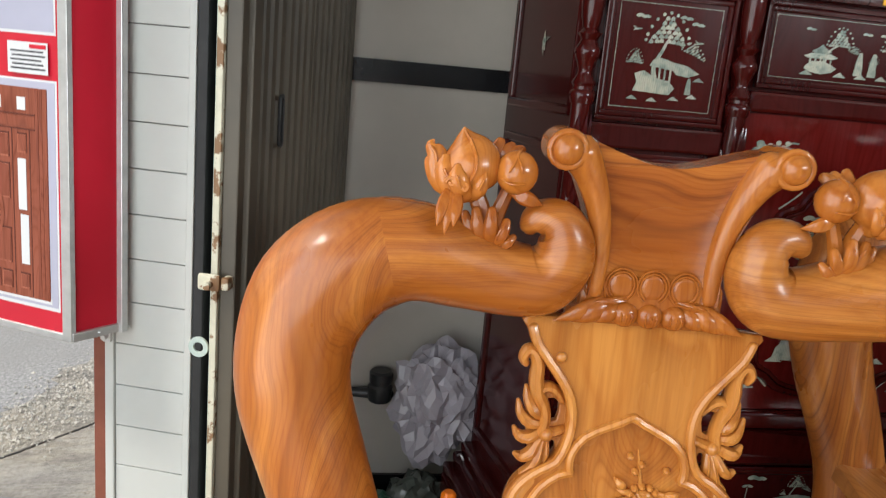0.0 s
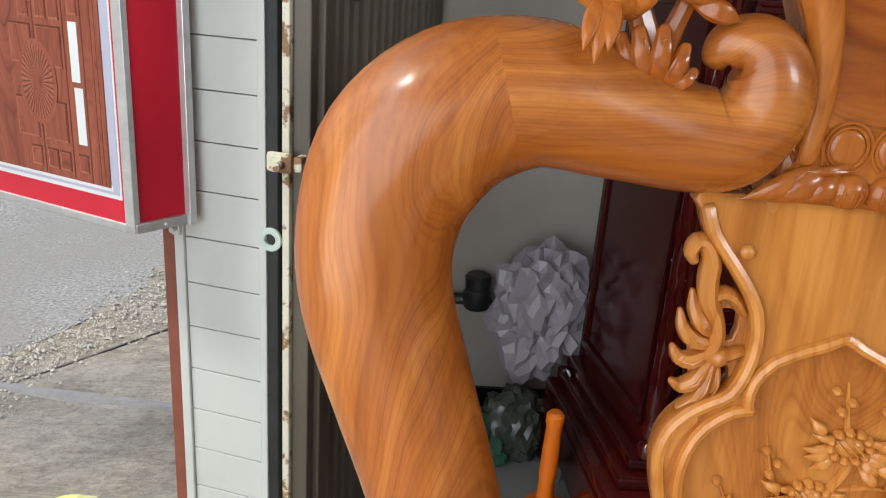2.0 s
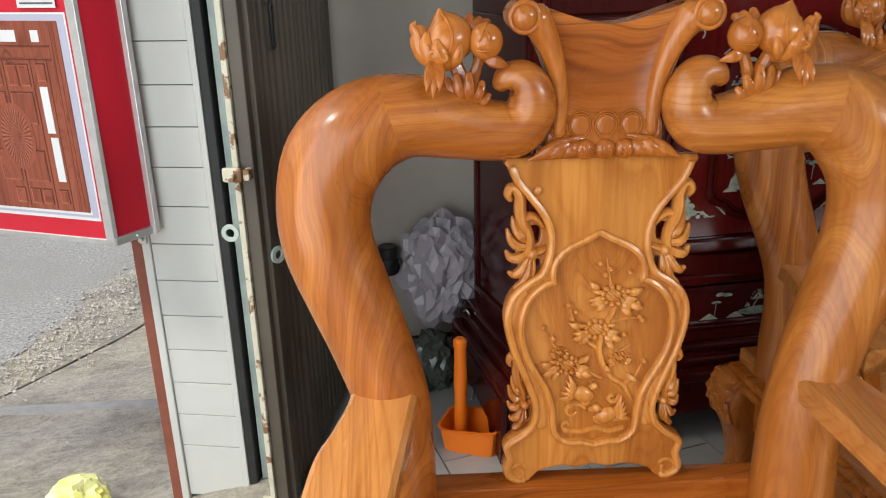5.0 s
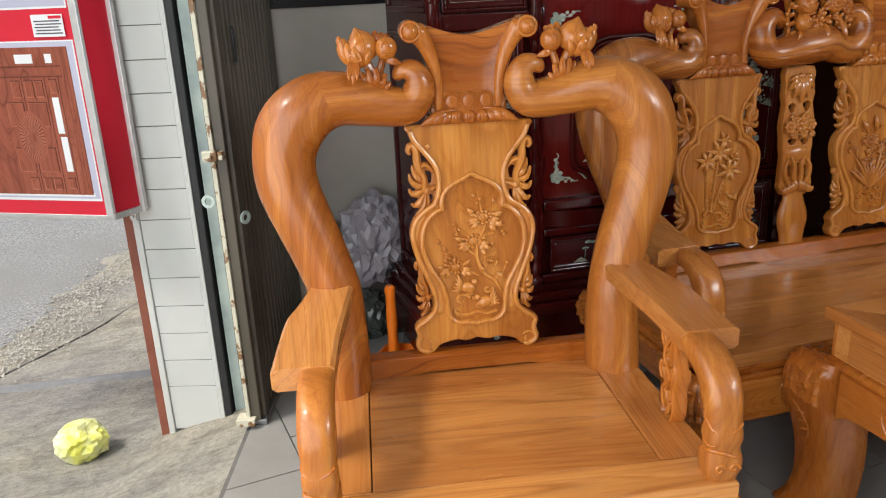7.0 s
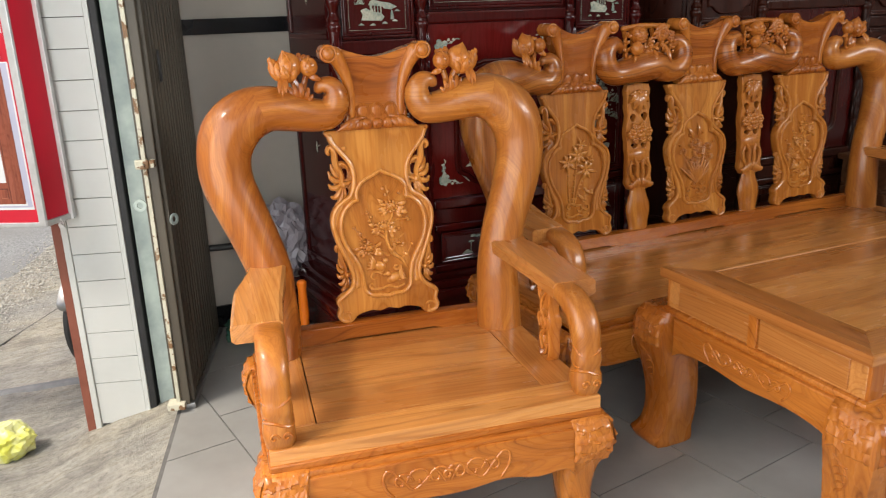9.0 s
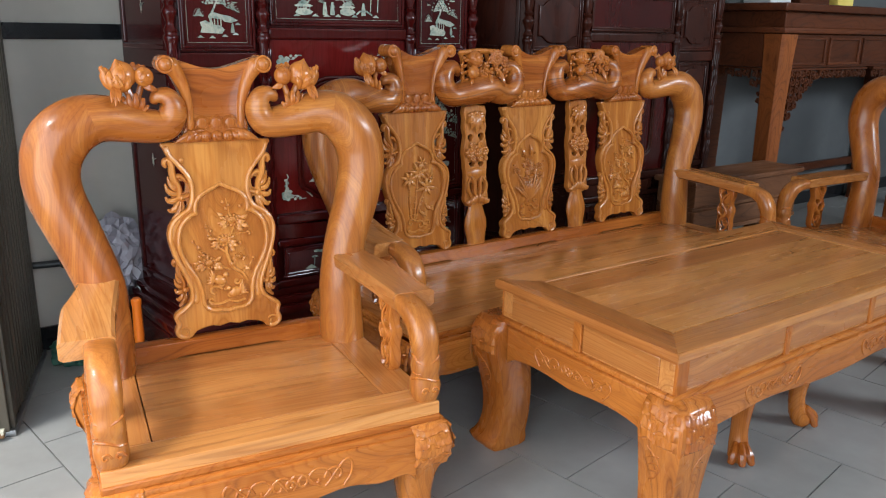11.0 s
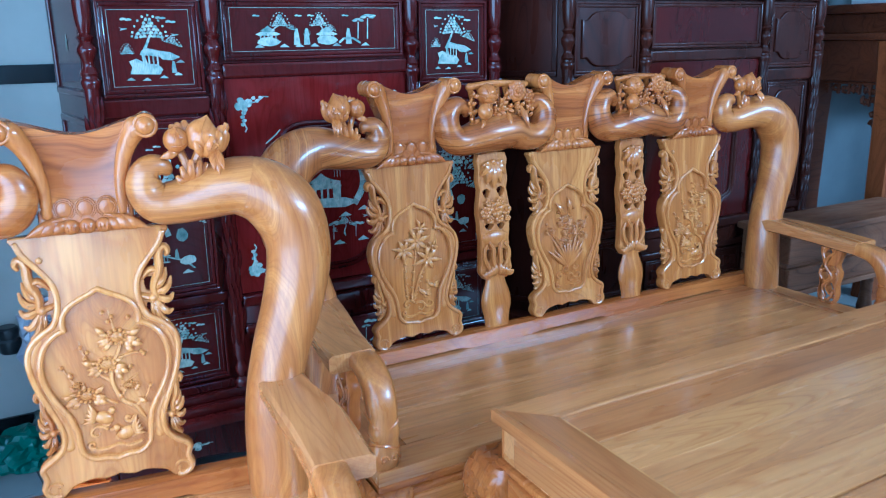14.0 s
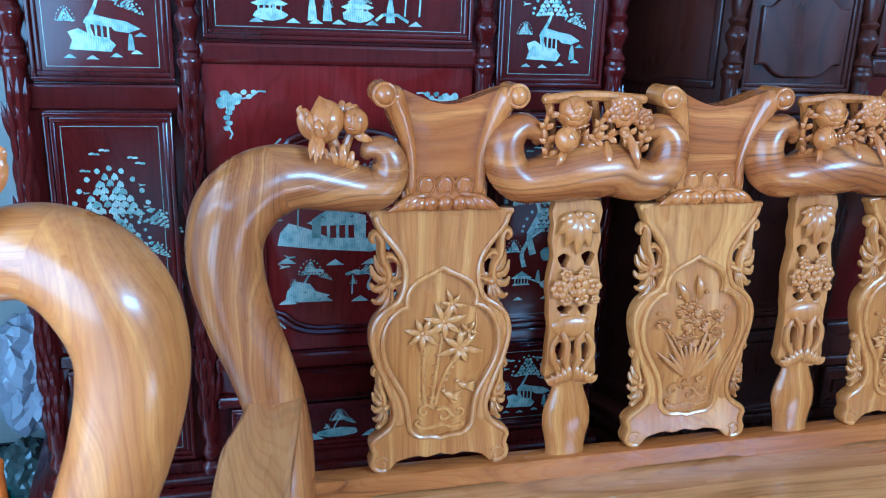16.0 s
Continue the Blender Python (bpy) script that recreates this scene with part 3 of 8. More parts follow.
def make_ground():
    bm = bmesh.new()
    xs = [-60, -30, -15, -8, -5, -3.5, -2.8] + [x for x in np.arange(-2.4, 0.2, 0.06)] + [0.4, 3, 8, 20, 60]
    ys = [-60, -25, -10, -5, -3, -1.5] + [y for y in np.arange(-0.5, 5.2, 0.08)] + [6, 8, 11, 15, 22, 35, 60, 120]
    grid = []
    for y in ys:
        row = []
        for x in xs:
            z = ground_height(x, y)
            if -2.4 < x < 0 and -0.5 < y < 5:
                z += 0.012 * noise.noise((x * 3, y * 3, 0)) + 0.006 * noise.noise((x * 11, y * 11, 3))
            row.append(bm.verts.new((x, y, min(z, -0.012) if x > -0.2 else z)))
        grid.append(row)
    for a, b in zip(grid, grid[1:]):
        for k in range(len(xs) - 1):
            bm.faces.new((a[k], a[k + 1], b[k + 1], b[k]))
    return tagged(part("ground", bm, concrete, None), "rough worn concrete yard with pale stains", "ground", kind="structure")


make_ground()


def strip(name, a, b, width, lift, mat, label, category, steps=24, wobble=0.0):
    """A band laid on the ground along a line from a to b."""
    bm = bmesh.new()
    a, b = Vector((*a, 0)), Vector((*b, 0))
    side = Vector((-(b - a).y, (b - a).x, 0)).normalized()
    rows = []
    for i in range(steps + 1):
        p = a.lerp(b, i / steps)
        row = []
        for k in (0.0, 0.25, 0.5, 0.75, 1.0):
            q = p + side * width * (k + (wobble * noise.noise((p.x * 2, p.y * 2, k * 9)) if 0 < k < 1 or wobble else 0))
            row.append(bm.verts.new((q.x, q.y, ground_height(q.x, q.y) + lift + (0 if 0 < k < 1 else -0.02))))
        rows.append(row)
    for r, s in zip(rows, rows[1:]):
        for k in range(4):
            bm.faces.new((r[k], r[k + 1], s[k + 1], s[k]))
    return tagged(part(name, bm, mat, None), label, category, kind="structure")


strip("road", (-3.2, -2.0), (1.8, 14.0), 7.0, 0.02, asphalt, "grey asphalt street beyond the yard", "road", 60)
strip("trim_gutter", (-1.9, 2.86), (-0.3, 2.47), 0.07, 0.014, speckled("grey_cement_strip", [(0.3, (0.19, 0.19, 0.195)), (0.7, (0.26, 0.26, 0.265))], 20.0, 0.9), "grey cement strip across the concrete yard", "trim")


strip("trim_crack", (-1.75, 2.32), (-0.55, 4.25), 0.014, 0.006, speckled("dark_crack_filling", [(0.3, (0.12, 0.112, 0.10)), (0.7, (0.22, 0.205, 0.18))], 40.0, 0.95), "dark open joint across the concrete yard", "trim", 30, 0.6)


def make_gravel():
    rnd = random.Random(5)
    verts, faces = [], []
    for i in range(9000):
        u = rnd.random()
        x, y = -3.0 + 4.6 * u * 0.62, -1.6 + 14.0 * u * 0.62
        w = rnd.gauss(0, 0.13)
        x, y = x + 0.954 * w, y - 0.30 * w
        s = rnd.uniform(0.003, 0.008) if i % 12 else rnd.uniform(0.008, 0.013)
        z, a, n = ground_height(x, y) + 0.010, rnd.random() * 6, len(verts)
        ring = [(x + s * rnd.uniform(0.7, 1.3) * math.cos(a + k * 1.257), y + s * rnd.uniform(0.7, 1.3) * math.sin(a + k * 1.257), z + s * rnd.uniform(-0.3, 0.3)) for k in range(5)]
        verts += ring + [(x + s * 0.2, y, z + s * 0.7), (x, y, z - s * 0.7)]
        for k in range(5):
            faces += [(n + k, n + (k + 1) % 5, n + 5), (n + (k + 1) % 5, n + k, n + 6)]
    me = bpy.data.meshes.new("gravel")
    me.from_pydata(verts, [], faces)
    me.materials.append(gravel_mat)
    tagged(new("gravel", me), "loose pale gravel along the edge of the street", "gravel", kind="stuff")


make_gravel()


# ---- carved golden seating ----
SPLAT_HALF = smooth2([(0.0, 1.0113), (0.0701, 1.0113), (0.1471, 1.0094), (0.1429, 0.9924), (0.1337, 0.9698), (0.1156, 0.9471), (0.0985, 0.9253), (0.0864, 0.9036), (0.0823, 0.8771), (0.0856, 0.8507), (0.0948, 0.828), (0.1125, 0.8167), (0.1311, 0.8015), (0.1447, 0.7827), (0.1513, 0.7562), (0.149, 0.7278), (0.1408, 0.6938), (0.1277, 0.6598), (0.1148, 0.6267), (0.1058, 0.6012), (0.1037, 0.5804), (0.1103, 0.5596), (0.1276, 0.5436), (0.1449, 0.5322), (0.1534, 0.5171), (0.1474, 0.4973), (0.1539, 0.4802), (0.1479, 0.4604), (0.1267, 0.45), (0.1085, 0.4557), (0.0942, 0.4708), (0.0741, 0.4774), (0.0481, 0.4812), (0.0289, 0.4765), (0.0, 0.4831)], 2)
MEDAL_HALF = smooth2([(0.0, 0.8866), (0.0119, 0.8781), (0.0307, 0.8696), (0.0534, 0.8564), (0.0662, 0.8375), (0.0681, 0.8186), (0.0651, 0.8082), (0.0828, 0.8025), (0.1024, 0.7855), (0.115, 0.76), (0.1186, 0.7241), (0.1094, 0.6863), (0.0926, 0.6541), (0.0749, 0.6211), (0.0659, 0.5842), (0.0629, 0.5483), (0.0444, 0.5313), (0.0212, 0.5303), (0.0, 0.5247)], 2)


def grow(half, by):
    """The same half outline, drawn in or out."""
    c = np.array(half)
    d = np.gradient(c, axis=0)
    nrm = np.stack([-d[:, 1], d[:, 0]], 1)
    nrm /= np.linalg.norm(nrm, axis=1)[:, None] + 1e-9
    if nrm[len(c) // 3, 0] < 0:
        nrm = -nrm
    g = c + nrm * by
    g[0, 0] = g[-1, 0] = 0
    return [tuple(p) for p in g]


FRET_GROUND = ((0.126, 0.940), (0.136, 0.945), (0.134, 0.925), (0.132, 0.905), (0.138, 0.890), (0.140, 0.872), (0.138, 0.850), (0.132, 0.830), (0.130, 0.808), (0.112, 0.804), (0.092, 0.812), (0.080, 0.840), (0.078, 0.872), (0.084, 0.902), (0.100, 0.919), (0.118, 0.922))
FRET_HOLES = (((0.092, 0.898), (0.106, 0.902), (0.114, 0.890), (0.106, 0.874), (0.094, 0.874)), ((0.093, 0.846), (0.100, 0.843), (0.102, 0.828), (0.097, 0.818), (0.091, 0.828)), ((0.116, 0.826), (0.125, 0.820), (0.128, 0.811), (0.119, 0.811)))
FRET_STEMS = (
    ((0.151, 0.945, 0.005), (0.156, 0.953, 0.007), (0.150, 0.963, 0.008), (0.139, 0.961, 0.0085), (0.131, 0.947, 0.0095), (0.131, 0.928, 0.0100), (0.126, 0.908, 0.0095), (0.115, 0.892, 0.0085), (0.110, 0.874, 0.008), (0.116, 0.855, 0.007)),
    ((0.127, 0.906, 0.006), (0.114, 0.917, 0.0075), (0.100, 0.914, 0.007), (0.088, 0.900, 0.005)),
    ((0.106, 0.858, 0.008), (0.096, 0.859, 0.007), (0.084, 0.864, 0.006)))
FRET_LEAVES = (
    ((0.116, 0.878, 0.006), (0.130, 0.886, 0.0078), (0.141, 0.900, 0.0064), (0.146, 0.916, 0.0026)), ((0.116, 0.868, 0.006), (0.136, 0.870, 0.0084), (0.150, 0.880, 0.0066), (0.157, 0.896, 0.0028)),
    ((0.114, 0.858, 0.006), (0.136, 0.850, 0.0084), (0.151, 0.851, 0.0068), (0.159, 0.860, 0.0032)), ((0.112, 0.852, 0.006), (0.127, 0.831, 0.0080), (0.142, 0.822, 0.0070), (0.153, 0.825, 0.0036)),
    ((0.108, 0.850, 0.006), (0.115, 0.826, 0.0070), (0.124, 0.808, 0.0076), (0.137, 0.799, 0.0062)), ((0.104, 0.850, 0.004), (0.103, 0.832, 0.0050), (0.106, 0.818, 0.0060), (0.113, 0.808, 0.0050)))


def splat_fretwork(bm, s, x0, upper):
    """Pierced acanthus at the waist or the foot of a back panel; s is +1 or -1."""
    def P(u, z, y):
        if u > 0.104:
            u = 0.104 + (u - 0.104) * 0.76
        if not upper:
            u, z = 0.150 - (0.156 - u) * 0.66, 0.548 + (z - 0.797) * 0.80
        return (x0 + s * u, y, z)
    g = 1.0 if upper else 0.82
    ground, *holes = [[P(u, z, 0)[::2] for u, z in ring2(r, 2)] for r in (FRET_GROUND, *FRET_HOLES)]
    plate(bm, ground, 0.012, 0.026, holes, 0.002)
    for rows in FRET_STEMS:
        tube(bm, [(*P(u, z, 0.012), r * g) for u, z, r in rows], 10, 3, 1.7)
    blob(bm, P(0.106, 0.857, 0.006), (0.0095 * g, 0.012, 0.0095 * g))
    for rows in FRET_LEAVES:
        tube(bm, [(*P(u, z, 0.014 - 0.004 * (k == 1)), r * g * 1.05) for k, (u, z, r) in enumerate(rows)], 8, 3, 1.4)
        (u0, z0, r0), (u1, z1, r1), (u2, z2, r2) = rows[:3]
        tube(bm, [(*P(u0, z0, 0.008), 0.0010), (*P(u1, z1, -0.0030), 0.0016), (*P(u2, z2, 0.004), 0.0008)], 5, 2)


def flower(bm, x, y, z, r, petals=5, turn=0.0):
    blob(bm, (x, y - r * 0.15, z), (r * 0.3, r * 0.3, r * 0.3), None, 8, 5)
    for k in range(petals):
        a = turn + 2 * math.pi * k / petals
        petal(bm, (x + 0.2 * r * math.cos(a), y, z + 0.2 * r * math.sin(a)), (x + r * math.cos(a), y - r * 0.1, z + r * math.sin(a)), r * 0.42, r * 0.18, 0.45)


def mum(bm, x, y, z, r):
    """A carved peony seen from the side: cupped heart, beaded rim, two fans of leaf below."""
    blob(bm, (x, y, z), (r * 0.55, 0.0095, r * 0.42), None, 12, 7)
    for k in (-1, 0, 1):
        tube(bm, [(x + (0.26 * k - 0.28) * r, y - 0.008, z + 0.26 * r, 0.0009), (x + 0.26 * k * r, y - 0.0100, z, 0.0014), (x + (0.26 * k + 0.28) * r, y - 0.008, z - 0.26 * r, 0.0009)], 5, 2)
    for k in range(11):
        a = 2 * math.pi * k / 11
        blob(bm, (x + r * 0.64 * math.cos(a), y - 0.001, z + r * 0.52 * math.sin(a)), (r * 0.19, 0.009, r * 0.18), None, 8, 5)
    for s in (-1, 1):
        for d0, d1, w in (((0.5, -0.15), (1.45, -0.25), 0.20), ((0.5, -0.25), (1.35, -0.55), 0.22), ((0.45, -0.4), (1.1, -0.95), 0.22), ((0.5, 0.2), (1.25, 0.30), 0.14)):
            petal(bm, (x + s * d0[0] * r, y + 0.001, z + d0[1] * r), (x + s * d1[0] * r, y - 0.002, z + d1[1] * r), r * w, 0.005, 0.7)


def relief_branch(bm, x0, kind):
    """The low relief on a back panel: peony branches, palms with birds, or flowers in a bowl."""
    rnd = random.Random(11 + kind)
    y = 0.0065

    def T(rows, n=6):
        tube(bm, [(x0 + u, y, z, r) for u, z, r in rows], n, 3, 1.25)

    def beads(spots, r=0.006):
        for u, z in spots:
            blob(bm, (x0 + u, y - 0.002, z), (r, 0.008, r), None, 8, 5)

    def star(u, z, r, n=7, turn=0.0, w=0.16):
        for k in range(n):
            a = turn + 2 * math.pi * k / n
            f = r * rnd.uniform(0.75, 1.1)
            petal(bm, (x0 + u, y, z), (x0 + u + f * math.cos(a), y - 0.002, z + f * math.sin(a)), r * w, 0.005, 0.7)
    if kind == 0:
        T([(0.062, 0.600, 0.004), (0.046, 0.628, 0.0055), (0.022, 0.646, 0.006), (0.006, 0.690, 0.0055), (0.014, 0.730, 0.005), (0.030, 0.765, 0.004), (0.022, 0.800, 0.003), (0.014, 0.846, 0.0012)])
        T([(0.006, 0.690, 0.004), (-0.020, 0.712, 0.004), (-0.038, 0.745, 0.003), (-0.048, 0.785, 0.001)])
        T([(0.022, 0.650, 0.004), (0.034, 0.680, 0.003), (0.058, 0.698, 0.0015)])
        T([(0.010, 0.640, 0.004), (-0.030, 0.664, 0.0035), (-0.062, 0.690, 0.003), (-0.086, 0.735, 0.001)])
        T([(0.014, 0.735, 0.003), (0.050, 0.744, 0.003), (0.084, 0.742, 0.001)])
        T([(0.046, 0.628, 0.004), (0.066, 0.640, 0.003), (0.080, 0.668, 0.001)])
        for u, z, r in ((0.026, 0.784, 0.028), (0.000, 0.727, 0.027), (-0.046, 0.666, 0.026), (0.040, 0.676, 0.015), (-0.060, 0.690, 0.012)):
            mum(bm, x0 + u, y, z, r)
        for u, z, a, ln in ((0.058, 0.790, 0.3, 0.026), (0.060, 0.766, -0.3, 0.026), (0.046, 0.758, -0.8, 0.024), (-0.004, 0.800, 2.4, 0.022), (-0.034, 0.735, 2.8, 0.022), (0.030, 0.712, -0.5, 0.024), (0.022, 0.700, -1.0, 0.022), (-0.028, 0.715, 3.6, 0.020),
                            (-0.080, 0.668, 2.9, 0.022), (-0.076, 0.655, 3.6, 0.022), (-0.018, 0.650, -0.4, 0.024), (-0.020, 0.676, 0.6, 0.020), (0.060, 0.640, -0.6, 0.022), (0.020, 0.655, 2.0, 0.018), (-0.070, 0.712, 2.0, 0.016)):
            petal(bm, (x0 + u - 0.4 * ln * math.cos(a), y, z - 0.4 * ln * math.sin(a)), (x0 + u + 0.6 * ln * math.cos(a), y - 0.003, z + 0.6 * ln * math.sin(a)), ln * 0.26, 0.006, 0.8)
        beads(((0.004, 0.838), (0.020, 0.828), (0.012, 0.818), (0.052, 0.822), (-0.046, 0.770), (-0.034, 0.758), (-0.040, 0.746), (-0.086, 0.732), (-0.072, 0.712), (0.070, 0.746), (0.048, 0.752), (0.074, 0.740), (0.046, 0.716), (0.066, 0.770), (0.080, 0.668)), 0.0048)
        # two plump birds on the mound
        for u, z, f in ((-0.020, 0.612, 1), (0.022, 0.572, -1)):
            blob(bm, (x0 + u, y - 0.001, z), (0.022, 0.010, 0.014), Matrix.Rotation(0.4 * f, 4, "Y"), 12, 7)
            blob(bm, (x0 + u + f * 0.018, y - 0.003, z + 0.014), (0.008, 0.008, 0.008), None, 8, 6)
            for k in range(5):
                petal(bm, (x0 + u - f * 0.010, y, z), (x0 + u - f * (0.040 - 0.004 * k), y - 0.003, z - 0.006 + 0.011 * k), 0.0048, 0.006, 0.8)
    elif kind == 1:
        for u0, u1, top in ((-0.034, -0.034, 0.742), (-0.020, 0.006, 0.770), (-0.012, 0.036, 0.706)):
            T([(u0, 0.598, 0.0055), ((u0 + u1) / 2 - 0.004, 0.66, 0.005), (u1, top, 0.0035)])
            for k in range(7):
                f = (k + 0.5) / 7
                blob(bm, (x0 + u0 + (u1 - u0) * f - 0.003, y, 0.60 + f * (top - 0.61)), (0.0072, 0.0075, 0.0035), None, 8, 5)
        for u, z, r, n in ((-0.040, 0.752, 0.046, 7), (0.006, 0.775, 0.048, 7), (0.022, 0.812, 0.032, 6), (0.040, 0.716, 0.050, 7), (0.058, 0.752, 0.030, 5)):
            star(u, z, r, n, u * 40, 0.15)
            blob(bm, (x0 + u, y - 0.003, z), (0.006, 0.007, 0.006), None, 8, 5)
        T([(0.060, 0.72, 0.002), (0.074, 0.76, 0.003), (0.074, 0.79, 0.0015)])
        for u, z in ((0.050, 0.632), (0.020, 0.612)):
            blob(bm, (x0 + u, y - 0.001, z), (0.015, 0.007, 0.008), Matrix.Rotation(0.6, 4, "Y"), 10, 6)
            blob(bm, (x0 + u - 0.014, y - 0.002, z + 0.012), (0.006, 0.006, 0.006), None, 8, 5)
            for k in range(4):
                petal(bm, (x0 + u, y, z), (x0 + u + 0.026, y - 0.002, z + 0.010 - 0.008 * k), 0.004, 0.005, 0.7)
    else:
        for k in range(11):
            a = radians(38 + 10.5 * k)
            ln = rnd.uniform(0.08, 0.15)
            petal(bm, (x0, y, 0.605), (x0 + ln * 0.9 * math.cos(a), y - 0.002, 0.605 + ln * math.sin(a)), 0.006, 0.005, 0.7)
        T([(0.0, 0.60, 0.004), (0.008, 0.68, 0.004), (0.0, 0.75, 0.003), (0.014, 0.83, 0.0012)])
        T([(0.004, 0.69, 0.003), (-0.040, 0.70, 0.003), (-0.080, 0.755, 0.001)])
        T([(0.006, 0.70, 0.003), (0.050, 0.72, 0.003), (0.080, 0.765, 0.001)])
        for u, z, r in ((-0.008, 0.772, 0.025), (0.012, 0.738, 0.027), (-0.010, 0.700, 0.023), (0.056, 0.752, 0.020), (-0.070, 0.742, 0.015), (0.062, 0.712, 0.018)):
            mum(bm, x0 + u, y, z, r)
        beads(((-0.036, 0.800), (0.030, 0.808), (0.016, 0.826), (0.084, 0.770), (-0.084, 0.764), (-0.048, 0.712), (0.040, 0.690)), 0.0052)
        petal(bm, (x0 - 0.012, y, 0.785), (x0 - 0.046, y - 0.002, 0.835), 0.010, 0.005, 0.7)
        petal(bm, (x0 + 0.016, y, 0.79), (x0 + 0.006, y - 0.002, 0.848), 0.009, 0.005, 0.7)
    # curling rocks at the foot
    for u, z, r, turn, way in ((-0.034, 0.580, 0.020, 0.4, 1), (0.006, 0.568, 0.022, 2.2, -1), (0.040, 0.576, 0.018, 3.4, 1), (-0.012, 0.600, 0.014, 1.0, 1), (0.030, 0.604, 0.012, 0.0, -1), (-0.046, 0.556, 0.010, 5.0, -1)):
        tube(bm, [(x0 + u + r * (1 - k / 11) * math.cos(turn + way * k * 0.62), y - 0.001, z + 0.85 * r * (1 - k / 11) * math.sin(turn + way * k * 0.62), 0.0046 - 0.0002 * k) for k in range(10)], 6, 2, 1.2)
    tube(bm, [(x0 + u, y, z, 0.004) for u, z in ((-0.050, 0.545), (-0.020, 0.542), (0.004, 0.548), (0.026, 0.541), (0.050, 0.547))], 6, 3, 1.2)


BACK_LEAN = Matrix.Translation((0, 0, 1.0)) @ Matrix.Rotation(radians(-4.6), 4, "X") @ Matrix.Translation((0, 0, -1.0))


def back_splat(parent, x0, kind):
    """A carved back panel, leaning so that its foot stands forward on the seat."""
    bm = bmesh.new()
    plate(bm, [(x0 + u, z) for u, z in mirrored(SPLAT_HALF)], 0.0, 0.030, [[(x0 + u, z) for u, z in mirrored(MEDAL_HALF)]], 0.004)
    board = part("splat", bm, wood_splat, parent, "carved back panel with pierced sides")
    board.matrix_basis = BACK_LEAN
    bm = bmesh.new()
    plate(bm, [(x0 + u, z) for u, z in mirrored(grow(MEDAL_HALF, 0.006))], 0.007, 0.024, (), 0.001)
    part("medallion", bm, wood_splat, board, "sunk medallion field")
    bm = bmesh.new()
    ring = mirrored(grow(MEDAL_HALF, 0.005))
    ring = ring + ring[:2]
    tube(bm, [(x0 + u, -0.001, z, 0.0058) for u, z in ring], 8, 1, 1.1, (0, 1, 0), False)
    outer, inner = np.array(grow(SPLAT_HALF, -0.007)), np.array(grow(MEDAL_HALF, 0.012))
    for s in (-1, 1):
        tube(bm, [(x0 + s * u, 0.0, z, 0.0062) for u, z in outer[6:58]], 8, 1, 1.0, (0, 1, 0), True)
        # the swelling band between the two mouldings
        band = []
        for z in np.linspace(0.795, 0.560, 14):
            a = np.interp(-z, -outer[18:44, 1], outer[18:44, 0])
            b = np.interp(-z, -inner[8:34, 1], inner[8:34, 0])
            band.append((x0 + s * (a + b) / 2, 0.002, z, max((a - b) * 0.5 - 0.002, 0.004)))
        tube(bm, band, 10, 2, 0.45)
        tube(bm, [(x0 + s * (0.128 + 0.0165 * (1 - k / 26) * math.cos(a)), 0.0, 0.472 + 0.0165 * (1 - k / 26) * math.sin(a), 0.003) for k, a in enumerate(np.linspace(2.6, -3.6, 14))], 6, 2)
        if kind == 0 and s < 0:
            blob(bm, (x0 - 0.098, -0.001, 0.960), (0.007, 0.005, 0.007), None, 10, 6)
    part("moulding", bm, carved_splat, board, "raised rounded border")
    for s in (-1, 1):
        for upper in (True, False):
            bm = bmesh.new()
            splat_fretwork(bm, s, x0, upper)
            part("fretwork", bm, carved_splat, board, "pierced leaf carving")
    bm = bmesh.new()
    relief_branch(bm, x0, kind)
    part("relief", bm, carved_splat, board, "carved flowering branches in low relief")


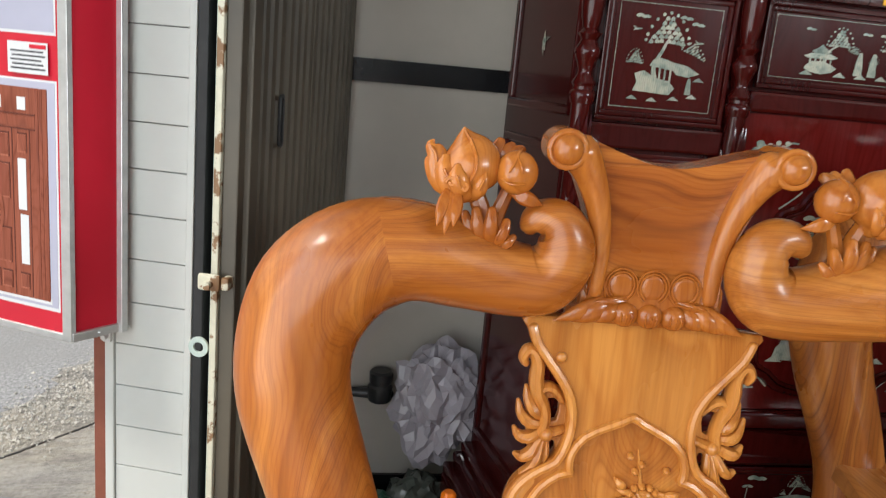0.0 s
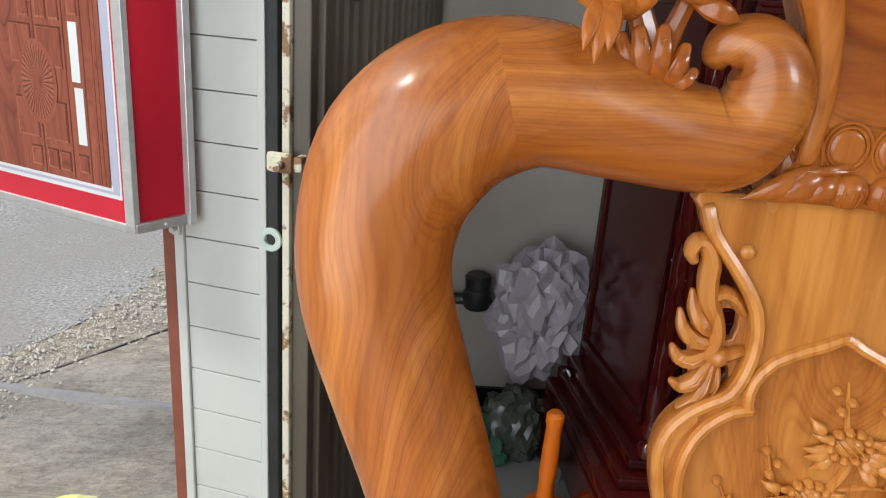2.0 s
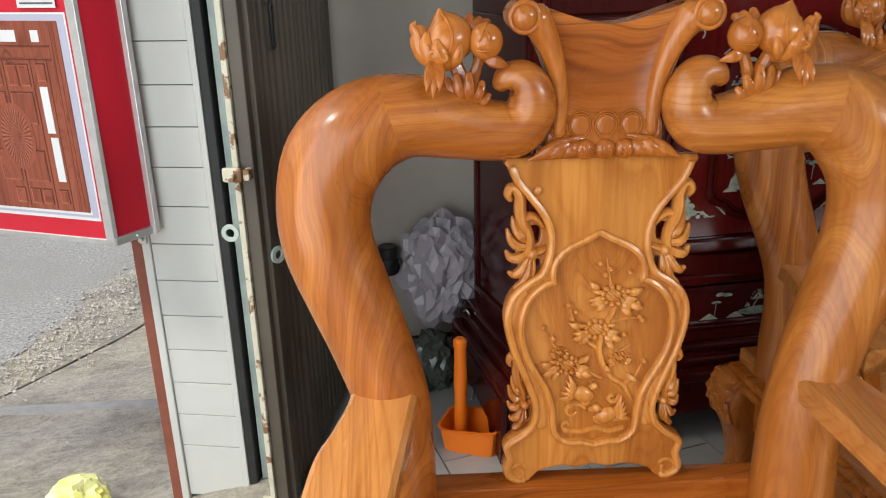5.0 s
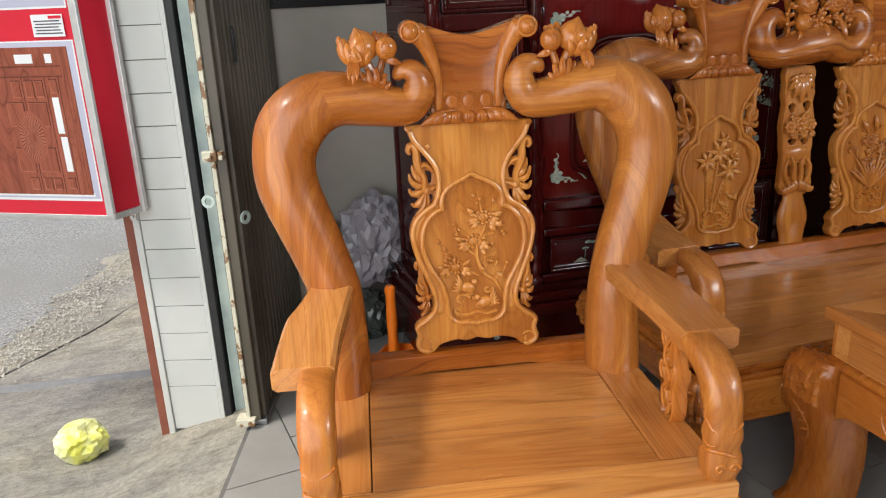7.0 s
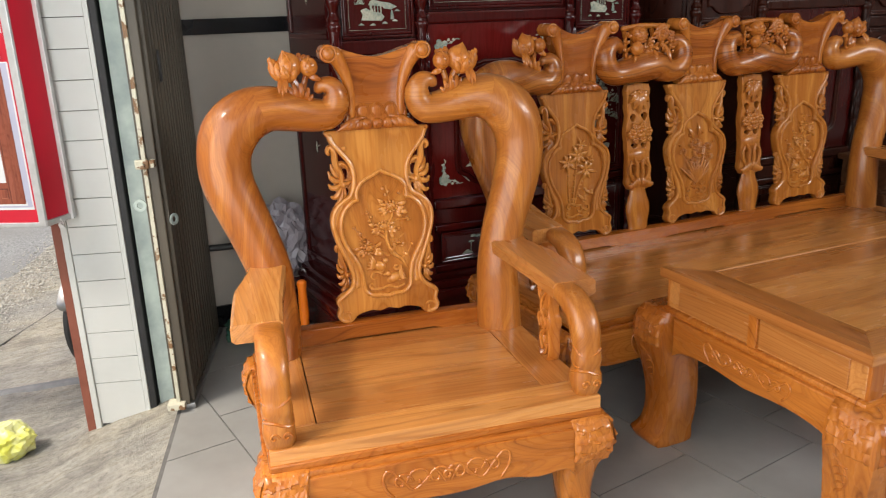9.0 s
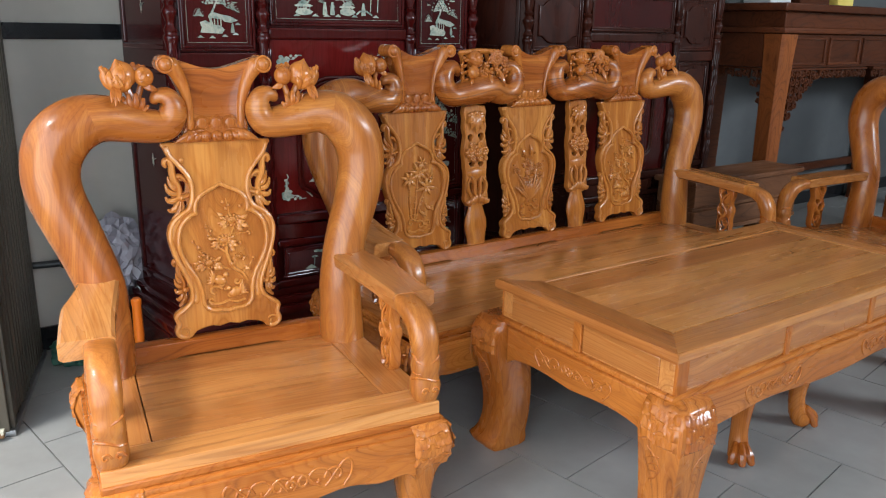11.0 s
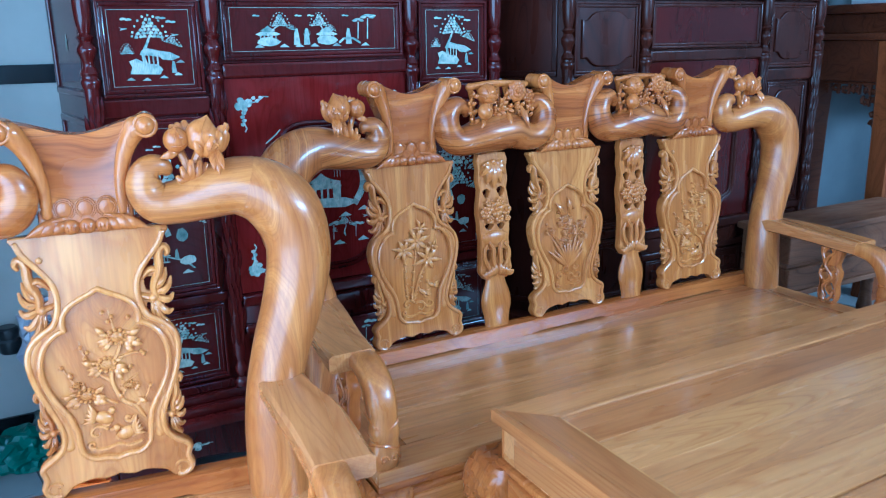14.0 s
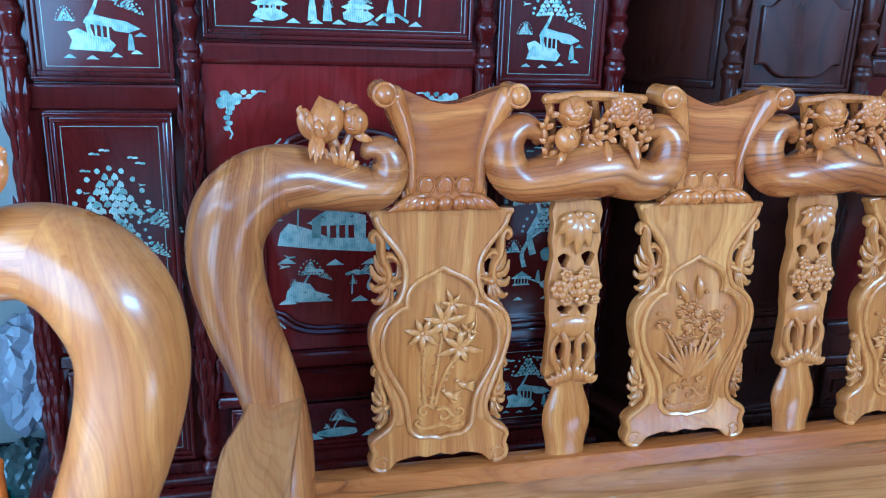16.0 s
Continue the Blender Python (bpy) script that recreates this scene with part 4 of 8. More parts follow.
def crest_block(parent, x0, wide=1.0, up=0.0):
    """The flared block over a back panel, with rolled ears and a lotus foot."""
    bm = bmesh.new()
    rows = []
    heights = spline([(1.045, 0.079, -0.016), (1.08, 0.078, -0.016), (1.12, 0.085, -0.018), (1.16, 0.099, -0.022), (1.20, 0.118, -0.030), (1.236 + up, 0.136, -0.040)], 3)
    n = 24
    for z, w, yf in heights:
        f = max(0.0, (z - 1.045) / 0.19)
        ring = []
        for k in range(n + 1):
            u = -1 + 2 * k / n
            dip = -0.030 * (0.5 + 0.5 * math.cos(math.pi * u)) * f ** 2
            hollow = 0.026 * (1 - abs(u) ** 3) * (0.35 + 0.65 * f)
            ring.append((x0 + u * w * wide, yf + hollow, z + dip))
        for k in range(n + 1):
            u = 1 - 2 * k / n
            dip = -0.030 * (0.5 + 0.5 * math.cos(math.pi * u)) * f ** 2
            ring.append((x0 + u * w * wide, 0.040 - 0.012 * abs(u) ** 2, z + dip))
        rows.append([bm.verts.new(p) for p in ring])
    k2 = len(rows[0])
    for a, b in zip(rows, rows[1:]):
        for k in range(k2):
            bm.faces.new((a[k], a[(k + 1) % k2], b[(k + 1) % k2], b[k]))
    for ring in (rows[0][::-1], rows[-1]):
        for k in range(n):
            bm.faces.new((ring[k], ring[k + 1], ring[k2 - 2 - k], ring[k2 - 1 - k]))
    bmesh.ops.bevel(bm, geom=[e for e in bm.edges if len(e.link_faces) == 2 and e.calc_face_angle() > 0.9], offset=0.005, segments=2, affect="EDGES", profile=0.5)
    block = part("crest", bm, crest_wood, parent, "flared crest with rolled ears", 50)
    for s in (-1, 1):
        bm = bmesh.new()
        w = wide
        tube(bm, [(x0 + s * 0.070 * w, -0.008, 1.05, 0.010), (x0 + s * 0.070 * w, -0.010, 1.10, 0.012), (x0 + s * 0.079 * w, -0.014, 1.15, 0.015), (x0 + s * 0.095 * w, -0.020, 1.19 + up * 0.5, 0.019), (x0 + s * 0.112 * w, -0.026, 1.216 + up, 0.024)], 12, 3, 1.0)
        at = Matrix.Translation((x0 + s * 0.128 * w, -0.010, 1.219 + up)) @ Matrix.Rotation(radians(90), 4, "X")
        bmesh.ops.create_cone(bm, cap_ends=True, segments=24, radius1=0.0228, radius2=0.0232, depth=0.070, matrix=at)
        tube(bm, [(x0 + s * (0.128 * w + 0.0198 * math.cos(a)), -0.044, 1.219 + up + 0.0198 * math.sin(a), 0.0045) for a in np.linspace(0, 2 * math.pi, 17)], 8, 1, 1, (0, 1, 0), False)
        blob(bm, (x0 + s * 0.128 * w, -0.045, 1.219 + up), (0.0178, 0.014, 0.0178), None, 14, 9)
        part("ear_scroll", bm, wood_carved, block, "rolled scroll with a round boss", 50)
    bm = bmesh.new()
    box(bm, x0 - 0.098 * wide, x0 + 0.098 * wide, -0.002, 0.036, 1.006, 1.028, 0.006)
    box(bm, x0 - 0.088 * wide, x0 + 0.088 * wide, -0.010, 0.036, 1.024, 1.062, 0.008)
    # upper row: flat outlined ovals with a leaf tip at each end
    for k in (-1, 0, 1):
        c, zc, rx, rz = x0 + k * 0.0385 * wide, 1.060, 0.0160 * wide, 0.0175
        blob(bm, (c, -0.0095, zc), (rx * 0.9, 0.0022, rz * 0.9), None, 16, 7)
        for g in (0.98, 1.20):
            tube(bm, [(c + g * rx * math.cos(a), -0.0105, zc + g * rz * math.sin(a), 0.0015) for a in np.linspace(-1.0, math.pi + 1.0, 13)], 6, 2)
    for s in (-1, 1):
        for g in (1.0, 0.62):
            tube(bm, [(x0 + s * u * wide, -0.0105, 1.054 + g * z, 0.0015) for u, z in ((0.056, -0.010), (0.060, 0.010), (0.070, 0.020), (0.080, 0.014), (0.083, 0.0), (0.078, -0.010))], 6, 2)
    # lower skirt: three ribbed petals, then leaf blades that sweep out to the ends
    for k in (-1, 0, 1):
        c = x0 + k * 0.030 * wide
        blob(bm, (c, -0.010, 1.024), (0.0165 * wide, 0.012, 0.0155), None, 14, 8)
        for e in (-0.4, 0.0, 0.4):
            tube(bm, [(c + e * 0.010, -0.0135, 1.036, 0.0010), (c + e * 0.017, -0.0222, 1.024, 0.0016), (c + e * 0.012, -0.0170, 1.012, 0.0010)], 5, 2)
    for s in (-1, 1):
        for q, (u0, z0, u1, z1, w) in enumerate(((0.038, 1.036, 0.066, 1.012, 0.0105), (0.046, 1.040, 0.094, 1.010, 0.0120), (0.052, 1.042, 0.116, 1.009, 0.0105), (0.030, 1.044, 0.074, 1.037, 0.0045))):
            petal(bm, (x0 + s * u0 * wide, -0.007, z0), (x0 + s * u1 * wide, -0.012, z1), w, 0.006, 0.55, 10)
            tube(bm, [(x0 + s * u0 * wide, -0.013, z0 - 0.002, 0.0010), (x0 + s * (u0 + u1) / 2 * wide, -0.0195, (z0 + z1) / 2, 0.0015), (x0 + s * u1 * wide, -0.014, z1 + 0.001, 0.0008)], 5, 2)
    part("lotus_foot", bm, wood_carved, block, "carved row of lotus petals")


def post_and_header(parent, s, x0, reach=0.0, mats=None):
    """The thick bent limb in two glued lengths: up from the seat and over the knee, then in to the crest, ending in a curl."""
    rows = [(0.335, -0.088, 0.395, 0.066), (0.332, -0.086, 0.48, 0.065), (0.332, -0.082, 0.57, 0.062), (0.342, -0.075, 0.65, 0.060), (0.367, -0.066, 0.735, 0.062), (0.398, -0.058, 0.82, 0.065),
            (0.418, -0.050, 0.90, 0.068), (0.421, -0.044, 0.965, 0.070), (0.402, -0.038, 1.025, 0.074), (0.357, -0.032, 1.068, 0.070), (0.295, -0.026, 1.084, 0.061), (0.230, -0.022, 1.071, 0.052),
            (0.172, -0.020, 1.059, 0.045), (0.137, -0.020, 1.062, 0.043), (0.117, -0.022, 1.084, 0.038), (0.115, -0.024, 1.110, 0.034), (0.127, -0.025, 1.131, 0.029), (0.146, -0.026, 1.135, 0.023), (0.157, -0.026, 1.125, 0.016), (0.158, -0.026, 1.116, 0.005)]
    pull = 0.012 if s > 0 and not reach else 0.0
    waist = 0.007 if s < 0 and not reach else 0.0
    run = spline([(x0 + s * (u + reach - pull * min(1.0, max(0.0, (u - 0.24) / 0.15)) - waist * (0.6 < z < 0.86)), y, z, r) for u, y, z, r in rows], 5)
    cut = 9 * 5 + 3
    lower, upper = mats or (limb_wood, header_wood)
    bm = bmesh.new()
    tube(bm, run[:cut + 1], 26, 1, 1.0, (0, 1, 0), False)
    part("back_post", bm, lower, parent, "thick smooth bent limb standing on the seat", 60)
    bm = bmesh.new()
    tube(bm, [(*p[:3], p[3] - 0.0012 * (k == 0)) for k, p in enumerate(run[cut - 1:])], 26, 1, 1.0, (0, 1, 0), False)
    head = part("header", bm, upper, parent, "bent top limb ending in a thick curl", 60)

    def P(u, z, y=-0.026):
        return (x0 + s * (u + reach), y, z)
    bud(head, P(0.234, 1.190, -0.034), 0.0345, s)
    bud(head, P(0.182, 1.188, -0.042), 0.0245, s, "small_bud", False)
    bm = bmesh.new()
    tube(bm, [(*P(0.214, 1.106), 0.012), (*P(0.216, 1.135), 0.011), (*P(0.226, 1.160), 0.010)], 8, 3)
    tube(bm, [(*P(0.206, 1.104), 0.011), (*P(0.198, 1.136), 0.009), (*P(0.188, 1.166), 0.008)], 8, 3)
    for u, z, w, y in ((0.236, 1.140, 0.009, -0.040), (0.224, 1.146, 0.010, -0.046), (0.206, 1.148, 0.010, -0.050), (0.188, 1.136, 0.009, -0.048), (0.178, 1.118, 0.008, -0.044)):
        mu, mz = 0.5 * (0.205 + u) + 0.006 * (u - 0.205) / 0.03, 0.5 * (1.094 + z)
        tube(bm, [(*P(0.205, 1.094, -0.030), w * 0.6), (*P(mu, mz, y - 0.002), w * 0.9), (*P(u, z - 0.004, y), w * 0.55)], 8, 3, 0.8)
        tube(bm, [(*P(0.6 * 0.205 + 0.4 * u, 0.6 * 1.094 + 0.4 * z, y - 0.006), 0.001), (*P(0.2 * 0.205 + 0.8 * u, 0.2 * 1.094 + 0.8 * z, y - 0.008), 0.0014)], 5, 2)
    # the leaf that hangs over the limb, split in three
    for e in (-0.009, 0.0, 0.009):
        petal(bm, P(0.252 + e * 0.7, 1.166, -0.060), P(0.258 + e, 1.118 + abs(e), -0.084), 0.0072, 0.004, 0.6)
    petal(bm, P(0.186, 1.166, -0.040), P(0.148, 1.153, -0.040), 0.009, 0.006, 0.6)
    for e in (0.0, 0.011, 0.020):
        tube(bm, [(*P(0.210 - e, 1.180, -0.014), 0.008), (*P(0.206 - e, 1.205, -0.016), 0.009), (*P(0.202 - 1.3 * e, 1.219 - e * 0.4, -0.012), 0.006)], 8, 3, 0.6)
    part("leaf_spray", bm, wood_carved, head, "carved leaves round the buds")
    return head


def square_limb(bm, x0, rows, n=16):
    """A limb of rounded square section along rows of x, y, z, half width, half depth, bent in the y-z plane."""
    q = spline(rows, 4)
    rings = []
    for i, (x, y, z, w, h) in enumerate(q):
        t = q[min(i + 1, len(q) - 1)][1:3] - q[max(i - 1, 0)][1:3]
        t = t / (np.linalg.norm(t) + 1e-9)
        ring = []
        for k in range(n):
            a = 2 * math.pi * (k + 0.5) / n
            c, d = math.cos(a), math.sin(a)
            f = (abs(c) ** 4 + abs(d) ** 4) ** (-1 / 4)
            ring.append(bm.verts.new((x0 + x + w * f * c, y - t[1] * h * f * d, z + t[0] * h * f * d)))
        rings.append(ring)
    for a, b in zip(rings, rings[1:]):
        for k in range(n):
            bm.faces.new((a[k], a[(k + 1) % n], b[(k + 1) % n], b[k]))
    bm.faces.new(rings[0][::-1])
    bm.faces.new(rings[-1])


def arm_rest(parent, s, x0, wide=0.0):
    """A plank arm whose outer half is cut square in front while its inner half bends down into a carved post."""
    bm = bmesh.new()
    q = spline([(-0.060, 0.285, 0.392, 0.679, 0.042), (-0.13, 0.296, 0.398, 0.677, 0.042), (-0.20, 0.305, 0.416, 0.674, 0.042), (-0.255, 0.313, 0.434, 0.670, 0.042), (-0.34, 0.325, 0.444, 0.663, 0.042), (-0.46, 0.335, 0.453, 0.655, 0.044)], 4)
    rows = []
    for y, a, b, z, h in q:
        ring = [(a, -0.005), (a, -h + 0.007), (a + 0.009, -h), (b - 0.009, -h), (b, -h + 0.007), (b, -0.005), (b - 0.008, 0.002), (a + 0.008, 0.002)]
        rows.append([bm.verts.new((x0 + s * (u + wide), y, z + d)) for u, d in ring])
    for a, b in zip(rows, rows[1:]):
        for k in range(8):
            bm.faces.new((a[k], a[(k + 1) % 8], b[(k + 1) % 8], b[k]))
    bm.faces.new(rows[0][::-1])
    bm.faces.new(rows[-1])
    arm = part("arm", bm, board_y, parent, "flat plank arm rest with a square outer corner", 40)
    bm = bmesh.new()
    post = ((0.369, -0.40, 0.634, 0.0335, 0.0205), (0.369, -0.465, 0.632, 0.0335, 0.0225), (0.370, -0.512, 0.624, 0.034, 0.026), (0.371, -0.548, 0.602, 0.034, 0.030), (0.372, -0.569, 0.565, 0.034, 0.030), (0.372, -0.577, 0.528, 0.031, 0.027), (0.372, -0.578, 0.500, 0.034, 0.031), (0.372, -0.577, 0.478, 0.031, 0.028), (0.373, -0.575, 0.452, 0.036, 0.033), (0.373, -0.573, 0.428, 0.035, 0.032), (0.373, -0.570, 0.404, 0.028, 0.026))
    square_limb(bm, x0, [(s * (u + wide), *r) for u, *r in post])
    sup = part("arm_support", bm, limb_wood, arm, "front post under the arm, carved below", 60)
    bm = bmesh.new()
    cx = x0 + s * (0.372 + wide)
    for z, r, h in ((0.522, 0.0295, 0.010), (0.494, 0.0300, -0.009), (0.470, 0.0310, 0.008)):
        rows = []
        for k in range(19):
            a = 2 * math.pi * k / 18
            c, d = math.cos(a), math.sin(a)
            f = (abs(c) ** 4 + abs(d) ** 4) ** (-1 / 4)
            rows.append((cx + r * f * c, -0.577 + r * 0.9 * f * d, z + h * math.sin(2 * a + z * 40), 0.0038))
        tube(bm, rows, 6, 1, 1.0, (0, 0, 1), False)
    for side in (-1, 1):
        tube(bm, [(cx + side * 0.014 + 0.012 * (1 - k / 9) * math.cos(k * 0.8), -0.607, 0.440 + 0.012 * (1 - k / 9) * math.sin(k * 0.8), 0.003) for k in range(8)], 6, 2)
    part("band_carving", bm, wood_carved, sup, "wavy carved bands")
    bm = bmesh.new()
    m = Matrix.Translation((x0 + s * (0.370 + wide), -0.360, 0)) @ Matrix.Rotation(radians(90), 4, "Z")
    out = ring2([(-0.034, 0.63), (0.034, 0.63), (0.040, 0.590), (0.028, 0.555), (0.042, 0.520), (0.034, 0.480), (0.038, 0.445), (0.026, 0.408), (-0.026, 0.408), (-0.038, 0.445), (-0.034, 0.480), (-0.042, 0.520), (-0.028, 0.555), (-0.040, 0.590)], 2)
    hole = [ring2([(0.004, 0.614), (0.022, 0.592), (0.006, 0.570), (-0.006, 0.590)], 2), ring2([(-0.014, 0.566), (0.006, 0.548), (-0.006, 0.530), (-0.024, 0.545)], 2), ring2([(0.012, 0.536), (0.027, 0.516), (0.010, 0.494), (0.000, 0.514)], 2), ring2([(-0.014, 0.490), (0.004, 0.470), (-0.012, 0.448), (-0.025, 0.468)], 2)]
    plate(bm, out, -0.017, 0.017, hole, 0.005, m)
    for face in (-1, 1):
        for line in (((-0.020, 0.622), (-0.014, 0.600), (0.002, 0.585), (0.012, 0.566), (0.014, 0.545), (-0.004, 0.528), (-0.016, 0.512), (-0.006, 0.494), (0.014, 0.478), (0.016, 0.455), (0.004, 0.436)), ((0.028, 0.612), (0.030, 0.592), (0.020, 0.574)), ((-0.032, 0.530), (-0.034, 0.512), (-0.022, 0.498)), ((0.030, 0.530), (0.034, 0.514), (0.022, 0.496)), ((-0.026, 0.456), (-0.020, 0.436), (-0.008, 0.424))):
            tube(bm, [(*(m @ Vector((u, face * 0.016, z))), 0.0055) for u, z in line], 6, 2)
    part("baluster", bm, wood_carved, arm, "pierced carved baluster")
    return arm


def scroll_carving(bm, x0, z0, w, y, h=0.02):
    """A running scroll in low relief on an apron."""
    for s in (-1, 1):
        for k, (c, r) in enumerate(((0.16, 0.42), (0.42, 0.5), (0.72, 0.38))):
            a0 = 0 if k % 2 else math.pi
            tube(bm, [(x0 + s * w * c / 2 + h * r * 1.5 * (1 - q / 9) * math.cos(a0 + q * 0.75) * s, y, z0 + h * r * 1.5 * (1 - q / 9) * math.sin(a0 + q * 0.75) * (1 if k % 2 else -1), 0.0034) for q in range(9)], 6, 2, 0.7)
        tube(bm, [(x0 + s * w * u / 2, y, z0 + h * z, 0.0037) for u, z in ((0.05, -0.3), (0.2, 0.4), (0.35, -0.1), (0.55, -0.5), (0.72, 0.15), (0.9, 0.75), (1.0, 0.45), (0.97, -0.2), (0.86, -0.7))], 6, 3, 0.7)
    tube(bm, [(x0 + 0.3 * h * math.cos(a) * (1 - a / 9), y, z0 + 0.3 * h * math.sin(a) * (1 - a / 9), 0.0042) for a in np.linspace(0, 6.5, 12)], 6, 2, 0.9)


def knee_relief(parent, Q, half, top, tall=1.0, layers=4):
    """Overlapping lobed layers carved round the face of a knee; Q gives the surface at an offset and a height."""
    nu, nz, low = 22, 40, 0.118 * tall
    bm = bmesh.new()
    grid = []
    for i in range(nz + 1):
        row = []
        for k in range(nu + 1):
            u, f = k / nu * 2 - 1, i / nz
            wave = 0.16 * math.sin(5.2 * u + 2.4 * math.floor(f * layers)) + 0.10 * math.cos(9.1 * u + 1.7)
            g = (f * layers + wave) % 1.0
            lip = min(g / 0.82, (1 - g) / 0.18)
            rib = 0.0010 * math.sin(24 * u + 5 * g)
            edge = i in (0, nz) or k in (0, nu)
            row.append(bm.verts.new(Q(u * half, top - f * low, -0.004 if edge else -0.0015 + 0.0062 * lip + rib)))
        grid.append(row)
    for a, b in zip(grid, grid[1:]):
        for k in range(nu):
            bm.faces.new((a[k], a[k + 1], b[k + 1], b[k]))
    bmesh.ops.recalc_face_normals(bm, faces=bm.faces)
    c = sum((v.co for v in bm.verts), Vector()) / len(bm.verts)
    inner = Vector(Q(0, c.z, -0.05))
    f = bm.faces[:][nu * nz // 2 + nu // 2]
    if f.normal.dot(f.calc_center_median() - inner) < 0:
        bmesh.ops.reverse_faces(bm, faces=bm.faces)
    part("knee_carving", bm, wood_carved, parent, "overlapping carved leaf layers", 30)


def seat_leg(parent, x, y, sx, sy, top=0.355):
    """A stout carved leg: layered knee, scooped shin and claw foot."""
    bm = bmesh.new()
    rows = []
    prof = ((top, 0.052, 0.0), (top - 0.02, 0.058, 0.006), (top - 0.06, 0.062, 0.012), (top - 0.10, 0.057, 0.008), (top - 0.14, 0.050, -0.004), (top - 0.20, 0.044, -0.012), (0.10, 0.040, -0.010), (0.05, 0.044, 0.0), (0.02, 0.052, 0.008), (0.0, 0.050, 0.008))
    for z, w, o in spline(prof, 2):
        ring = []
        for k in range(16):
            a = 2 * math.pi * (k + 0.5) / 16
            cx, cy = math.cos(a), math.sin(a)
            f = (abs(cx) ** 6 + abs(cy) ** 6) ** (-1 / 6)
            ring.append(bm.verts.new((x + sx * o + w * f * cx, y + sy * o + w * f * cy, z)))
        rows.append(ring)
    for a, b in zip(rows, rows[1:]):
        for k in range(16):
            bm.faces.new((a[k], a[(k + 1) % 16], b[(k + 1) % 16], b[k]))
    bm.faces.new(rows[0][::-1])
    bm.faces.new(rows[-1])
    leg = part("leg", bm, wood_z, parent, "stout carved leg with a claw foot", 60)
    zs, ws, os = [p[0] for p in prof[::-1]], [p[1] for p in prof[::-1]], [p[2] for p in prof[::-1]]
    for face in (0, 1):
        def Q(u, z, sink=-0.001):
            o, w = np.interp(z, zs, os), np.interp(z, zs, ws) + sink
            return (x + sx * o + u, y + sy * (o + w), z) if face == 0 else (x + sx * (o + w), y + sy * o + u, z)
        knee_relief(leg, Q, 0.050, top)
    for k in (-1, 0, 1):
        bm = bmesh.new()
        blob(bm, (x + sx * 0.012 + 0.026 * k, y + sy * 0.050, 0.018), (0.014, 0.018, 0.018), None, 8, 6)
        part("claw", bm, wood_carved, leg)
    return leg


def seat_frame(parent, half_f, half_b, y_f, y_b, x0=0.0, boards=3, carve=1):
    """Seat with framed panel boards, moulded edge, apron and back rail."""
    zt = 0.408
    gx_f, gx_b = half_f - 0.115, half_b - 0.100

    def quad(name, pts, z0, z1, mat, label="", ease=0.004):
        b = bmesh.new()
        lo = [b.verts.new((x0 + x, y, z0)) for x, y in pts]
        hi = [b.verts.new((x0 + x, y, z1)) for x, y in pts]
        n = len(pts)
        b.faces.new(lo[::-1])
        b.faces.new(hi)
        for k in range(n):
            b.faces.new((lo[k], lo[(k + 1) % n], hi[(k + 1) % n], hi[k]))
        lay = flat_layer(b)
        b.faces.ensure_lookup_table()
        bmesh.ops.bevel(b, geom=[e for e in b.edges if e.verts[0].co.z > (z0 + z1) / 2 and e.verts[1].co.z > (z0 + z1) / 2], offset=ease, segments=2, affect="EDGES", profile=0.5)
        for f in b.faces:
            f.normal_update()
            f[lay] = 1 if f.normal.z > 0.999 else 0
        return part(name, b, mat, parent, label, 40)
    ins_f = y_f + 0.095
    quad("seat_front_rail", [(-half_f, y_f), (half_f, y_f), (half_f - 0.004, ins_f), (-half_f + 0.004, ins_f)], 0.372, zt, board_x)
    for s in (-1, 1):
        pts = [(s * (half_f - 0.004), ins_f + 0.0015), (s * half_b, y_b), (s * gx_b, y_b), (s * gx_f, ins_f + 0.0015)]
        quad("seat_side_rail", pts if s > 0 else pts[::-1], 0.372, zt, board_y)
    n = boards
    for k in range(n):
        f0, f1 = k / n, (k + 1) / n
        y0, y1 = ins_f + 0.002 + (y_b - ins_f - 0.002) * f0, ins_f + 0.002 + (y_b - ins_f - 0.002) * f1 - (0.0003 if k < n - 1 else 0)
        g0, g1 = gx_f + (gx_b - gx_f) * f0 - 0.0025, gx_f + (gx_b - gx_f) * f1 - 0.0025
        quad("seat_board", [(-g0, y0), (g0, y0), (g1, y1), (-g1, y1)], 0.380, zt - 0.0015, board_x, "", 0.0005)
    b = bmesh.new()
    box(b, x0 - gx_b - 0.02, x0 + gx_b + 0.02, y_f + 0.09, y_b - 0.01, 0.360, 0.3715, 0)
    part("seat_base", b, wood_x, parent, "board under the seat")
    b = bmesh.new()
    for inset, z0, z1 in ((-0.004, 0.352, 0.374), (-0.014, 0.334, 0.353)):
        box(b, x0 - half_f + inset, x0 + half_f - inset, y_f + inset, y_f + 0.08, z0, z1, 0.006)
        for s in (-1, 1):
            xs = sorted((x0 + s * (half_f - inset), x0 + s * (half_f - 0.09)))
            box(b, xs[0], xs[1], y_f + inset + 0.001, y_b, z0 + 0.0005, z1 - 0.0005, 0.006)
    part("seat_moulding", b, wood_x, parent, "stepped moulding under the seat edge")
    b = bmesh.new()
    w = half_f - 0.07
    low = smooth2([(w, 0.205), (w - 0.03, 0.228), (w - 0.10, 0.222), (w * 0.45, 0.236), (w * 0.2, 0.226), (0, 0.222)], 3)
    out = [(x0 + w, 0.338)] + [(x0 + x, z) for x, z in low] + [(x0 - x, z) for x, z in low[::-1][1:]] + [(x0 - w, 0.338)]
    plate(b, out, y_f - 0.020, y_f + 0.030, (), 0.007)
    apron = part("apron", b, wood_x, parent, "front apron with carved scrolls")
